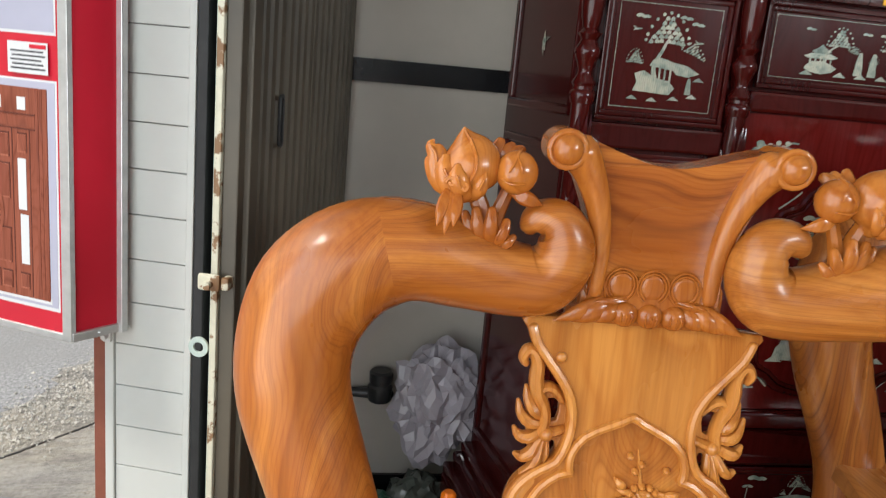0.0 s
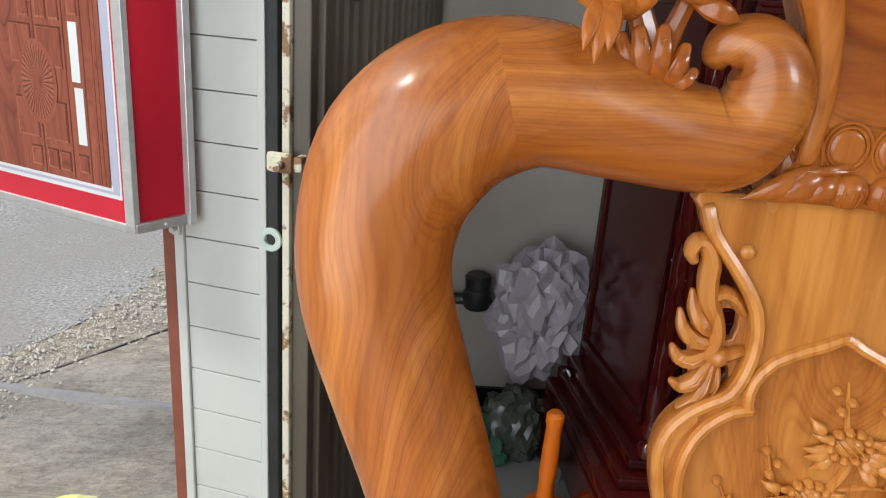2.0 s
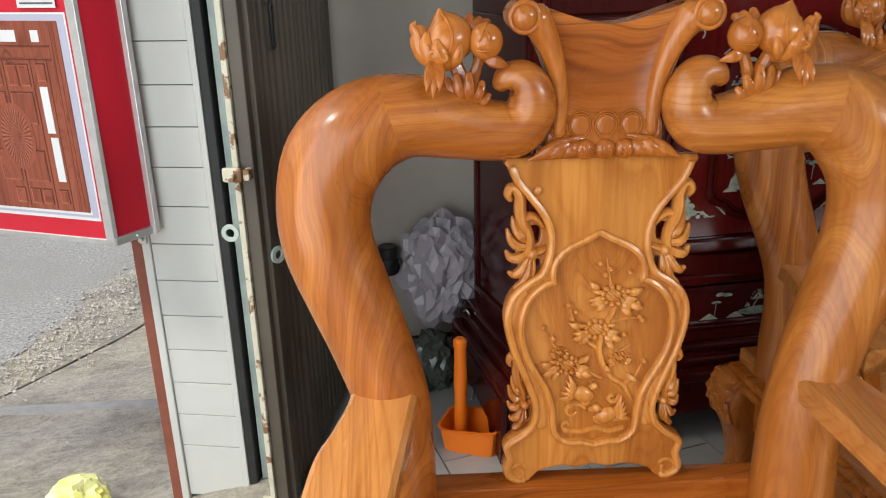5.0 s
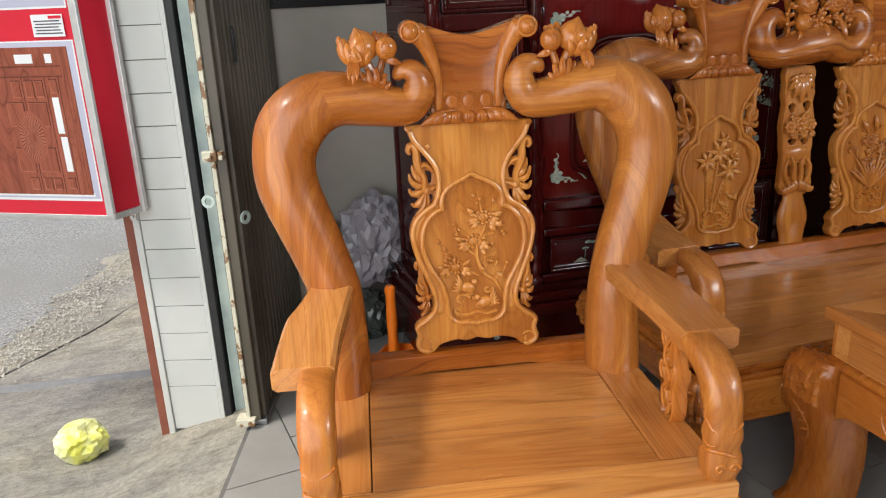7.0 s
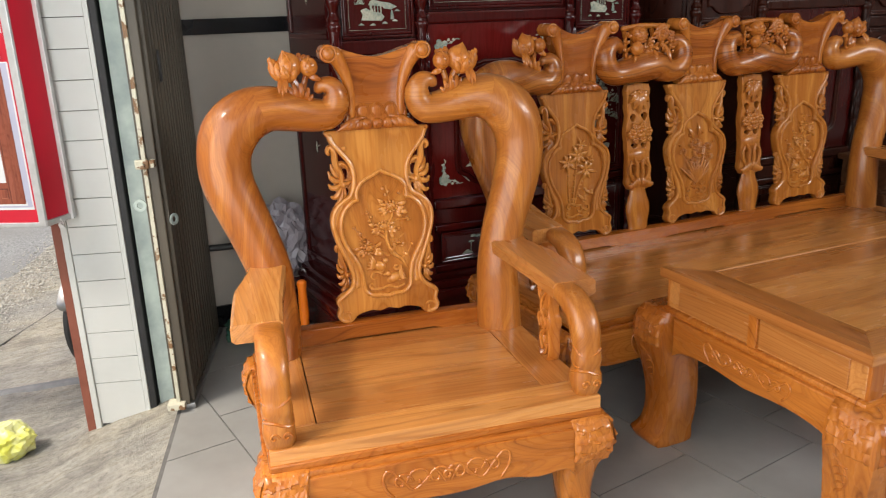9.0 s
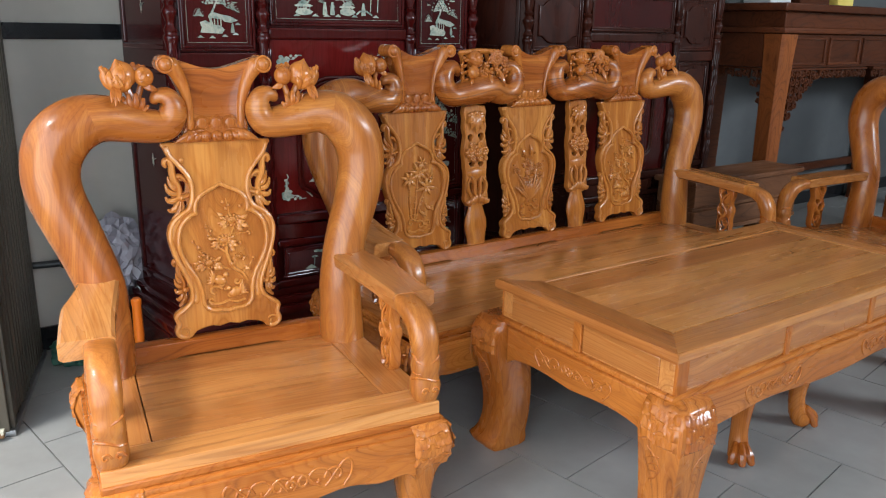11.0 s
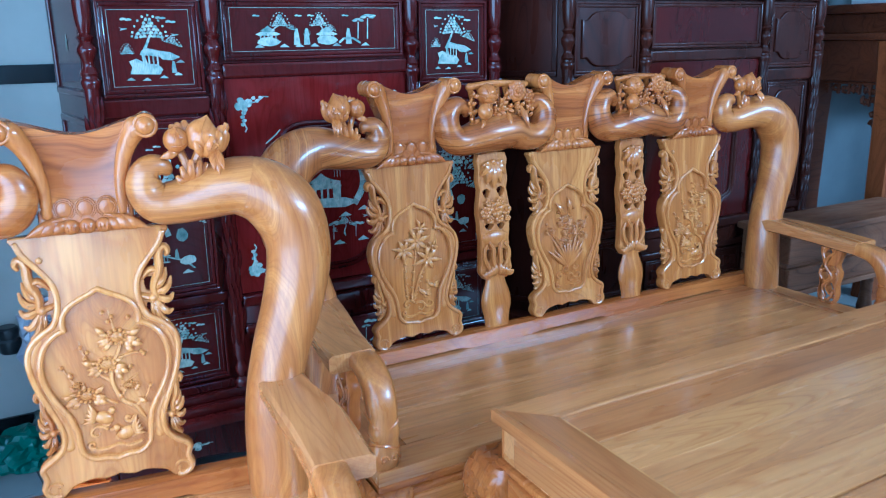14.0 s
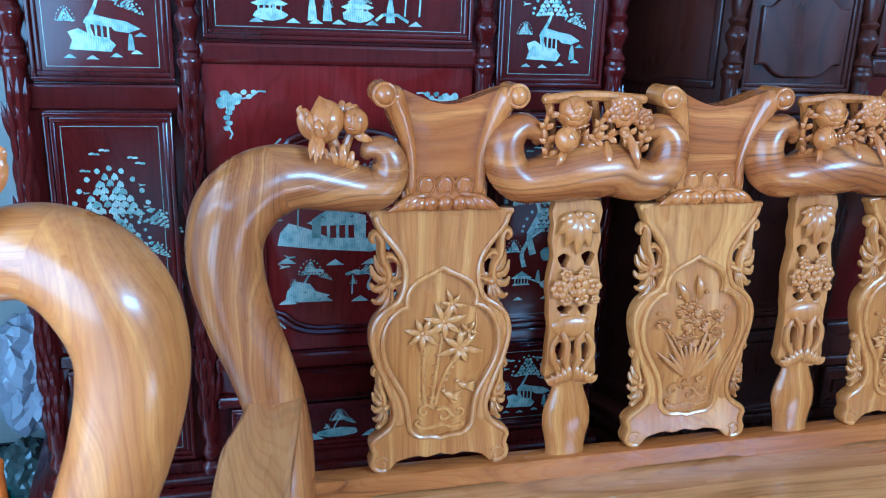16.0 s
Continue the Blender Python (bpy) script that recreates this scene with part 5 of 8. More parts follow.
    b = bmesh.new()
    for k in range(carve):
        scroll_carving(b, x0 + (k - (carve - 1) / 2) * w * 2 / carve, 0.282, min(0.31, w), y_f - 0.0205, 0.048)
    part("scroll_relief", b, wood_carved, apron, "carved running scroll")
    for s in (-1, 1):
        b = bmesh.new()
        xs = sorted((x0 + s * (half_f - 0.060), x0 + s * (half_f - 0.030)))
        box(b, xs[0], xs[1], y_f + 0.06, y_b - 0.02, 0.222, 0.338, 0.004)
        part("side_apron", b, wood_y, parent)
        for yy, sy in ((y_f + 0.040, -1), (y_b - 0.03, 1)):
            seat_leg(parent, x0 + s * (half_f - 0.035), yy, s, sy)
    b = bmesh.new()
    low = []
    for k in range(carve):
        xc, g = x0 + (k - (carve - 1) / 2) * 0.578, 0.13
        low += [(xc - g - 0.05, 0.404), (xc - g, 0.411), (xc + g, 0.412), (xc + g + 0.03, 0.404)]
    plate(b, [(x0 + half_b - 0.05, 0.455), (x0 - half_b + 0.05, 0.455), (x0 - half_b + 0.05, 0.404)] + low + [(x0 + half_b - 0.05, 0.404)], -0.060, -0.012, (), 0.003)
    part("back_rail", b, wood_x, parent, "low rail under the back panels")


def build_chair(m, label):
    t = thing("carved_armchair", m, label, "armchair", "carved golden wood seating")
    seat_frame(t, 0.400, 0.375, -0.605, 0.03)
    back_splat(t, 0.0, 0)
    crest_block(t, 0.0)
    for s in (-1, 1):
        post_and_header(t, s, 0.0, 0.0, (amber_limb, amber_header) if s < 0 else None)
        arm_rest(t, s, 0.0)
    return t


CHAIR = pose(0.394, 0.877, 0, 0, 0, -8)
chair = build_chair(CHAIR, "golden lacquered hardwood armchair with carved lotus crest, by the shutter")
tagged(copy_thing(chair, pose(3.61, 0.32, 0, 0, 0, -100)), "golden lacquered hardwood armchair at the far end of the table")


def peony(bm, at, r):
    """A round flower of overlapping cupped petals."""
    c = Vector(at)
    blob(bm, c, (r * 0.86, r * 0.80, r * 0.86), None, 16, 11)
    for ring, lift, size, n in ((0.62, -0.62, 0.46, 5), (0.88, -0.30, 0.50, 7), (0.30, -0.84, 0.34, 3)):
        for k in range(n):
            a = 2 * math.pi * k / n + ring * 5
            d = Vector((math.cos(a) * ring, lift, math.sin(a) * ring))
            turn = d.to_track_quat("Z", "Y").to_matrix().to_4x4()
            blob(bm, c + d * r * 0.80, (r * size, r * size * 0.92, r * 0.16), turn @ Matrix.Rotation(0.35, 4, "X"), 12, 7)


def cloud_header(parent, x0):
    """The log between two crest blocks, curled up at both ends, with flowers in its hollow."""
    bm = bmesh.new()
    half = [(0.0, 1.089, 0.059), (0.05, 1.084, 0.056), (0.100, 1.072, 0.047), (0.140, 1.070, 0.044), (0.168, 1.092, 0.043), (0.178, 1.128, 0.040), (0.168, 1.160, 0.035), (0.143, 1.177, 0.028), (0.120, 1.168, 0.021), (0.113, 1.152, 0.014), (0.118, 1.144, 0.005)]
    rows = [(x0 - u, -0.024, z, r) for u, z, r in half[::-1]] + [(x0 + u, -0.024, z + 0.006 * (u < 0.08), r) for u, z, r in half[1:]]
    tube(bm, rows, 20, 4, 1.05, (0, 1, 0), False)
    log = part("header_log", bm, log_wood, parent, "curled log between the crests", 60)
    bm = bmesh.new()
    peony(bm, (x0 - 0.046, -0.044, 1.203), 0.036)
    part("peony", bm, wood_carved, log, "carved half-open peony", 50)
    bud(log, (x0 - 0.066, -0.066, 1.158), 0.024, 1, "small_bud", False)
    for cx, cz, r, n in ((0.056, 1.212, 0.036, 10), (0.100, 1.196, 0.024, 7)):
        bm = bmesh.new()
        flower(bm, x0 + cx, -0.044, cz, r, n)
        flower(bm, x0 + cx, -0.053, cz, r * 0.62, n - 2, 0.3)
        blob(bm, (x0 + cx, -0.058, cz), (r * 0.26, r * 0.26, r * 0.26), None, 8, 6)
        part("blossom", bm, wood_carved, log, "carved open blossom")
    # bent stems with paired leaflets, open between
    bm = bmesh.new()
    for stem in (((0.010, 1.130), (0.002, 1.165), (0.020, 1.195), (0.050, 1.210)), ((0.070, 1.115), (0.076, 1.150), (0.066, 1.185), (0.060, 1.210)), ((-0.100, 1.100), (-0.094, 1.135), (-0.104, 1.175), (-0.088, 1.214)),
                 ((0.108, 1.105), (0.100, 1.140), (0.110, 1.172), (0.098, 1.200)), ((-0.030, 1.130), (-0.012, 1.150), (0.030, 1.160), (0.070, 1.172)), ((-0.020, 1.140), (-0.030, 1.165), (-0.040, 1.190), (-0.020, 1.226))):
        tube(bm, [(x0 + u, -0.030 - 0.012 * math.sin(k), z, 0.0075 - 0.001 * k) for k, (u, z) in enumerate(stem)], 8, 3)
        run = spline(stem, 3)
        for k in range(2, len(run) - 1, 2):
            d = run[k + 1] - run[k - 1]
            a = math.atan2(d[1], d[0])
            for sgn in (-1, 1):
                e = a + sgn * 0.85
                ln = 0.026 - 0.001 * k
                petal(bm, (x0 + run[k][0], -0.036, run[k][1]), (x0 + run[k][0] + ln * math.cos(e), -0.050, run[k][1] + ln * math.sin(e)), 0.0068, 0.006, 0.7)
    for u, z, v, w in ((0.070, 1.170, 0.086, 1.098), (0.026, 1.150, 0.018, 1.104), (-0.06, 1.14, -0.088, 1.11)):
        petal(bm, (x0 + u, -0.046, z), (x0 + v, -0.078, w), 0.010, 0.006, 0.7)
    for u in np.linspace(-0.085, 0.105, 7):
        tube(bm, [(x0 + u, -0.010, 1.10, 0.008), (x0 + u + 0.012, -0.004, 1.17, 0.008), (x0 + u - 0.004, -0.010, 1.232, 0.010)], 7, 3)
    tube(bm, [(x0 - 0.095, -0.012, 1.228, 0.010), (x0, -0.014, 1.236, 0.011), (x0 + 0.115, -0.012, 1.230, 0.010)], 8, 3)
    part("leaf_spray", bm, wood_carved, log, "pierced leaves and stems")


def back_slat(parent, x0):
    """A narrow pierced upright with a vase-shaped foot."""
    bm = bmesh.new()
    low = smooth2([(0.052, 0.434), (0.049, 0.446), (0.045, 0.460), (0.049, 0.49), (0.056, 0.522), (0.054, 0.556), (0.042, 0.590), (0.036, 0.612), (0.038, 0.640)], 3)
    lathe(bm, [(r, z) for r, z in low], (0, 0, 0), 16, 1)
    bmesh.ops.scale(bm, vec=(1, 0.42, 1), verts=bm.verts)
    bmesh.ops.translate(bm, vec=(x0, 0.014, 0), verts=bm.verts)
    vase = part("slat", bm, wood_splat, parent, "pierced upright with a vase foot")
    vase.matrix_basis = BACK_LEAN
    bm = bmesh.new()
    half = [(0.050, 1.02), (0.052, 0.97), (0.056, 0.935), (0.050, 0.905), (0.057, 0.865), (0.060, 0.830), (0.056, 0.80), (0.056, 0.77), (0.052, 0.745), (0.055, 0.70), (0.057, 0.665), (0.060, 0.640), (0.048, 0.622), (0.036, 0.612)]
    out = ring2(half + [(-u, z) for u, z in half[::-1]], 2)
    holes = []
    for u, z, a, b in ((-0.026, 0.893, 0.012, 0.015), (0.028, 0.896, 0.013, 0.016), (-0.020, 0.786, 0.015, 0.010), (0.024, 0.784, 0.012, 0.011), (-0.026, 0.693, 0.010, 0.020), (0.004, 0.700, 0.008, 0.016), (0.030, 0.690, 0.009, 0.020)):
        holes.append([(x0 + u + a * math.cos(w) * (1 + 0.3 * math.sin(3 * w)), z + b * math.sin(w)) for w in np.linspace(0, 2 * math.pi, 12, endpoint=False)])
    plate(bm, [(x0 + u, z) for u, z in out], 0.002, 0.030, holes, 0.003)
    # a broad drooping leaf, a bunch of blossoms, a smooth swell, and stems rising from a leafy cup
    for a, ln, w in ((-168, 0.046, 0.011), (-140, 0.062, 0.014), (-112, 0.074, 0.015), (-90, 0.084, 0.015), (-68, 0.074, 0.015), (-40, 0.062, 0.014), (-12, 0.046, 0.011)):
        a = radians(a)
        petal(bm, (x0 + 0.006 * math.cos(a), 0.0, 0.992), (x0 + ln * math.cos(a), -0.002, 0.990 + ln * math.sin(a)), w, 0.007, 0.55)
    blob(bm, (x0, -0.004, 0.992), (0.010, 0.008, 0.010))
    for u, z, r in ((0.002, 0.842, 0.029), (0.038, 0.838, 0.022), (-0.037, 0.834, 0.024), (0.020, 0.866, 0.016), (-0.022, 0.864, 0.016), (0.014, 0.812, 0.018), (-0.020, 0.810, 0.016), (0.046, 0.808, 0.012)):
        flower(bm, x0 + u, -0.004, z, r, 6, z * 30)
    blob(bm, (x0, 0.004, 0.748), (0.050, 0.012, 0.026), None, 14, 8)
    for s in (-1, 1):
        for k in range(5):
            petal(bm, (x0 + s * (0.008 + 0.006 * k), 0.002, 0.622), (x0 + s * (0.010 + 0.013 * k), -0.006, 0.668 - 0.008 * k), 0.010, 0.006, 0.6)
        tube(bm, [(x0 + s * 0.004, 0.0, 0.640, 0.009), (x0 + s * 0.014, -0.004, 0.675, 0.008), (x0 + s * 0.012, -0.004, 0.710, 0.008), (x0 + s * 0.024, -0.002, 0.735, 0.006)], 8, 3)
        tube(bm, [(x0 + s * 0.020, 0.0, 0.640, 0.007), (x0 + s * 0.042, -0.002, 0.672, 0.008), (x0 + s * 0.046, -0.002, 0.706, 0.007), (x0 + s * 0.034, 0, 0.728, 0.005)], 8, 3)
    part("fretwork", bm, carved_splat, vase, "pierced flower carving")


def build_sofa(m):
    t = thing("carved_sofa", m, "long golden lacquered hardwood sofa with three carved back panels", "sofa", "carved golden wood seating")
    step = 0.578
    seat_frame(t, 0.400 + step, 0.375 + step, -0.605, 0.03, 0.0, 3, 3)
    for k, kind in ((-1, 1), (0, 2), (1, 0)):
        back_splat(t, k * step, kind)
        crest_block(t, k * step, 1.0, 0.018)
    for k in (-0.5, 0.5):
        cloud_header(t, k * step)
        back_slat(t, k * step)
    for s in (-1, 1):
        post_and_header(t, s, 0.0, step, (figured_wood, figured_header) if s < 0 else None)
        arm_rest(t, s, 0.0, step)
    return t


SOFA = pose(1.893, 1.275, 0, 0, 0, 0)
build_sofa(SOFA)


def table_leg(parent, x, y, sx, sy):
    bm = bmesh.new()
    rows = []
    prof = spline([(0.445, 0.060, 0.000), (0.41, 0.072, 0.006), (0.36, 0.076, 0.008), (0.31, 0.072, 0.004), (0.24, 0.066, -0.006), (0.16, 0.061, -0.012), (0.09, 0.060, -0.010), (0.045, 0.064, -0.002), (0.018, 0.074, 0.006), (0.0, 0.070, 0.004)], 3)
    for z, w, o in prof:
        ring = []
        for k in range(20):
            a = 2 * math.pi * (k + 0.5) / 20
            cx, cy = math.cos(a), math.sin(a)
            f = (abs(cx) ** 7 + abs(cy) ** 7) ** (-1 / 7)
            ring.append(bm.verts.new((x + sx * o + w * f * cx, y + sy * o + w * f * cy, z)))
        rows.append(ring)
    for a, b in zip(rows, rows[1:]):
        for k in range(20):
            bm.faces.new((a[k], a[(k + 1) % 20], b[(k + 1) % 20], b[k]))
    bm.faces.new(rows[0][::-1])
    bm.faces.new(rows[-1])
    leg = part("leg", bm, wood_z, parent, "bowed leg with a carved knee", 60)
    zs, ws, os = prof[::-1, 0], prof[::-1, 1], prof[::-1, 2]
    for face in (0, 1):
        def Q(u, z, sink=-0.001):
            o, w = np.interp(z, zs, os), np.interp(z, zs, ws) + sink
            return (x + sx * o + u, y + sy * (o + w), z) if face == 0 else (x + sx * (o + w), y + sy * o + u, z)
        knee_relief(leg, Q, 0.058, 0.434, 0.85, 3)
        bm = bmesh.new()
        tube(bm, [(*Q(u, z, -0.0016), r) for u, z, r in ((0.030, 0.320, 0.0030), (0.006, 0.300, 0.0036), (-0.012, 0.268, 0.0036), (-0.004, 0.236, 0.0034), (0.012, 0.214, 0.0026), (0.006, 0.190, 0.0016))], 6, 3)
        for k in range(4):
            z = 0.300 - 0.024 * k
            tube(bm, [(*Q(-0.008 + 0.003 * k, z, -0.0016), 0.0034), (*Q(0.014, z - 0.006, -0.0014), 0.0034), (*Q(0.030 - 0.003 * k, z - 0.020, -0.0016), 0.0014)], 6, 2)
        part("leaf_relief", bm, wood_carved, leg, "shallow leaf spray down the shin")


def build_table():
    x0, x1, y0, y1 = 1.135, 2.60, -0.168, 0.535
    t = thing("low_table", pose(0, 0, 0), "low golden hardwood table with drawers and a framed top", "table", "carved golden wood seating")
    b = bmesh.new()
    w = 0.105
    box(b, x0, x1, y0, y0 + w, 0.548, 0.575, 0.005)
    box(b, x0, x1, y1 - w, y1, 0.548, 0.575, 0.005)
    part("top_frame", b, board_x, t, "moulded frame of the table top")
    for xa, xb in ((x0 - 0.0016, x0 + w), (x1 + 0.0016, x1 - w)):
        b = bmesh.new()
        lo = [b.verts.new((x, y, 0.549)) for x, y in ((xa, y0), (xb, y0 + w), (xb, y1 - w), (xa, y1))]
        hi = [b.verts.new((v.co.x, v.co.y, 0.5764)) for v in lo]
        b.faces.new(lo)
        b.faces.new(hi)
        for k in range(4):
            b.faces.new((lo[k], lo[(k + 1) % 4], hi[(k + 1) % 4], hi[k]))
        bmesh.ops.bevel(b, geom=[e for e in b.edges if e.verts[0].co.z > 0.57 and e.verts[1].co.z > 0.57], offset=0.0012, segments=2, affect="EDGES", profile=0.5)
        part("end_board", b, end_wood, t, "darker mitred end board", 30)
    for k in range(4):
        b = bmesh.new()
        ya, yb = y0 + w + 0.004, y1 - w - 0.004
        box(b, x0 + w + 0.004, x1 - w - 0.004, ya + (yb - ya) * k / 4, ya + (yb - ya) * (k + 1) / 4 - 0.0003, 0.552, 0.5738, 0.0004)
        part("top_board", b, board_x, t)
    for xa in (x0 + w + 0.0005, x1 - w - 0.0075):
        b = bmesh.new()
        box(b, xa, xa + 0.007, y0 + w - 0.001, y1 - w + 0.001, 0.556, 0.5744, 0.0012)
        part("inlay_strip", b, pale_strip, t, "pale wood strip")
    b = bmesh.new()
    box(b, x0 + 0.020, x1 - 0.020, y0 + 0.020, y1 - 0.020, 0.452, 0.549, 0.003)
    part("frieze", b, board_x, t, "drawer frieze under the top")
    for yy, sgn in ((y0 + 0.020, -1), (y1 - 0.020, 1)):
        L = x1 - x0 - 0.04
        for k in range(3):
            b = bmesh.new()
            xa, xb = x0 + 0.056 + (L - 0.072) * k / 3 + 0.012, x0 + 0.056 + (L - 0.072) * (k + 1) / 3 - 0.012
            ys = sorted((yy + sgn * 0.004, yy - sgn * 0.003))
            box(b, xa, xb, ys[0], ys[1], 0.462, 0.540, 0.002)
            part("drawer_front", b, drawer_wood, t)
        for k in range(4):
            b = bmesh.new()
            xc = x0 + 0.020 + 0.022 + (L - 0.044) * k / 3
            ys = sorted((yy + sgn * 0.009, yy - sgn * 0.003))
            box(b, xc - 0.022 if k in (0, 3) else xc - 0.012, xc + 0.022 if k in (0, 3) else xc + 0.012, ys[0], ys[1], 0.455, 0.546, 0.003)
            part("stile", b, wood_z, t)
    for xx, sgn in ((x0 + 0.020, -1), (x1 - 0.020, 1)):
        for k in range(2):
            b = bmesh.new()
            ym = (y0 + y1) / 2
            ya, yb = (y0 + 0.066, ym - 0.018) if k == 0 else (ym + 0.018, y1 - 0.066)
            xs = sorted((xx + sgn * 0.004, xx - sgn * 0.003))
            box(b, xs[0], xs[1], ya, yb, 0.462, 0.540, 0.002)
            part("drawer_front", b, board_y, t)
        b = bmesh.new()
        xs = sorted((xx + sgn * 0.009, xx - sgn * 0.003))
        box(b, xs[0], xs[1], (y0 + y1) / 2 - 0.016, (y0 + y1) / 2 + 0.016, 0.455, 0.546, 0.003)
        part("stile", b, wood_z, t)
    b = bmesh.new()
    box(b, x0 + 0.004, x1 - 0.004, y0 + 0.004, y1 - 0.004, 0.436, 0.456, 0.008)
    part("waist_moulding", b, wood_x, t)
    for yy in (y0 - 0.004, y1 - 0.030):
        b = bmesh.new()
        xm, L = (x0 + x1) / 2, (x1 - x0) / 2 - 0.07
        low = smooth2([(L, 0.315), (L - 0.04, 0.338), (L - 0.12, 0.332), (L * 0.5, 0.350), (L * 0.2, 0.340), (0, 0.335)], 3)
        plate(b, [(xm + L, 0.438)] + [(xm + x, z) for x, z in low] + [(xm - x, z) for x, z in low[::-1][1:]] + [(xm - L, 0.438)], yy, yy + 0.034, (), 0.006)
        ap = part("apron", b, wood_x, t, "bowed apron with carved scrolls")
        b = bmesh.new()
        for k in (-1, 1):
            scroll_carving(b, xm + k * 0.30, 0.388, 0.26, yy - 0.001 if yy < 0 else yy + 0.035, 0.035)
        part("scroll_relief", b, wood_carved, ap)
    for xx in (x0 - 0.004, x1 - 0.030):
        b = bmesh.new()
        ym, L = (y0 + y1) / 2, (y1 - y0) / 2 - 0.07
        m = Matrix.Translation((xx, ym, 0)) @ Matrix.Rotation(radians(90), 4, "Z")
        low = smooth2([(L, 0.315), (L - 0.04, 0.338), (L * 0.5, 0.348), (0, 0.338)], 3)
        plate(b, [(L, 0.438)] + low + [(-x, z) for x, z in low[::-1][1:]] + [(-L, 0.438)], -0.034, 0.0, (), 0.006, m)
        ap = part("apron", b, wood_y, t, "bowed apron with carved scrolls")
        b = bmesh.new()
        scroll_carving(b, 0, 0.390, 0.30, 0.001 if xx < 2 else -0.035, 0.035)
        bmesh.ops.transform(b, matrix=m, verts=b.verts)
        part("scroll_relief", b, wood_carved, ap)
    for xx, sx in ((x0 + 0.050, -1), (x1 - 0.050, 1)):
        for yy, sy in ((y0 + 0.020, -1), (y1 + 0.008, 1)):
            table_leg(t, xx, yy, sx, sy)


build_table()


def build_stool(m):
    """A square stool with bowed legs on claw feet, pushed under the table."""
    t = thing("low_stool", m, "golden hardwood stool with claw feet stored under the table", "stool", "carved golden wood seating")
    b = bmesh.new()
    box(b, -0.225, 0.225, -0.225, 0.225, 0.372, 0.400, 0.010)
    part("seat", b, board_x, t)
    b = bmesh.new()
    for a in (-0.205, 0.175):
        box(b, -0.20, 0.20, a, a + 0.03, 0.270, 0.373, 0.006)
        box(b, a, a + 0.03, -0.174, 0.174, 0.271, 0.372, 0.006)
    part("apron", b, wood_x, t)
    for sx in (-1, 1):
        for sy in (-1, 1):
            b = bmesh.new()
            tube(b, [(sx * 0.185, sy * 0.185, 0.37, 0.038), (sx * 0.196, sy * 0.196, 0.30, 0.042), (sx * 0.190, sy * 0.190, 0.20, 0.034), (sx * 0.184, sy * 0.184, 0.11, 0.028), (sx * 0.192, sy * 0.192, 0.05, 0.032), (sx * 0.204, sy * 0.204, 0.024, 0.036)], 14, 3)
            leg = part("leg", b, wood_z, t, "bowed leg with a claw foot", 60)
            b = bmesh.new()
            for k in (-1, 0, 1):
                a = math.atan2(sy, sx) + 0.75 * k
                tube(b, [(sx * 0.196 + 0.022 * math.cos(a), sy * 0.196 + 0.022 * math.sin(a), 0.066, 0.010), (sx * 0.204 + 0.036 * math.cos(a), sy * 0.204 + 0.036 * math.sin(a), 0.040, 0.014), (sx * 0.204 + 0.046 * math.cos(a), sy * 0.204 + 0.046 * math.sin(a), 0.016, 0.012)], 8, 3)
            part("claw", b, wood_carved, leg)


build_stool(pose(1.925, 0.225, 0, 0, 0, 4))

# ---- the shop front: pillar, sign, shutter ----
def build_pillar():
    t = thing("column", pose(-0.488, 1.791, 0, 0, 0, -17), "shop-front pillar clad in white horizontal boards, stained at the foot", "column", kind="structure")
    bm = bmesh.new()
    box(bm, 0.004, 0.205, 0.010, 0.30, -0.4, 3.3, 0)
    part("core", bm, grout, t)
    edges = [-0.16] + [0.010 + 0.1018 * k for k in range(0, 33)]
    for lo, hi in zip(edges, edges[1:]):
        bm = bmesh.new()
        box(bm, 0.024, 0.192, 0.0, 0.012, lo + 0.0011, hi - 0.0011, 0.0012)
        part("board", bm, white_panel, t)
    for x0, x1, name in ((0.0, 0.0225, "edge_strip"), (0.1935, 0.211, "edge_strip")):
        bm = bmesh.new()
        box(bm, x0, x1, -0.006, 0.30, -0.2, 3.3, 0.003)
        part(name, bm, white_panel, t, "white painted edge strip with chipped filler")
    bm = bmesh.new()
    box(bm, 0.212, 0.236, -0.004, 0.05, -0.2, 3.3, 0.003)
    part("rubber_channel", bm, black_rubber, t, "black rubber channel beside the boards")
    bm = bmesh.new()
    box(bm, -0.034, -0.002, 0.004, 0.05, -0.2, 1.2, 0.003)
    part("timber_strip", bm, rust_post, t, "red-brown painted strip")
    bm = bmesh.new()
    box(bm, 0.002, 0.020, -0.016, -0.004, 0.625, 0.665, 0.002)
    bmesh.ops.create_cone(bm, cap_ends=True, segments=10, radius1=0.006, radius2=0.006, depth=0.02, matrix=pose(0.011, -0.020, 0.640, 90))
    part("bracket", bm, aluminium, t, "small bolted bracket")


build_pillar()
slab("wall_jamb", 0.0, 0.085, 0.0, 0.42, -0.3, 3.3, mint_paint, "pale green painted door jamb with scuffed foot", "wall", pose(-0.25, 1.735, 0, 0, 0, -8))


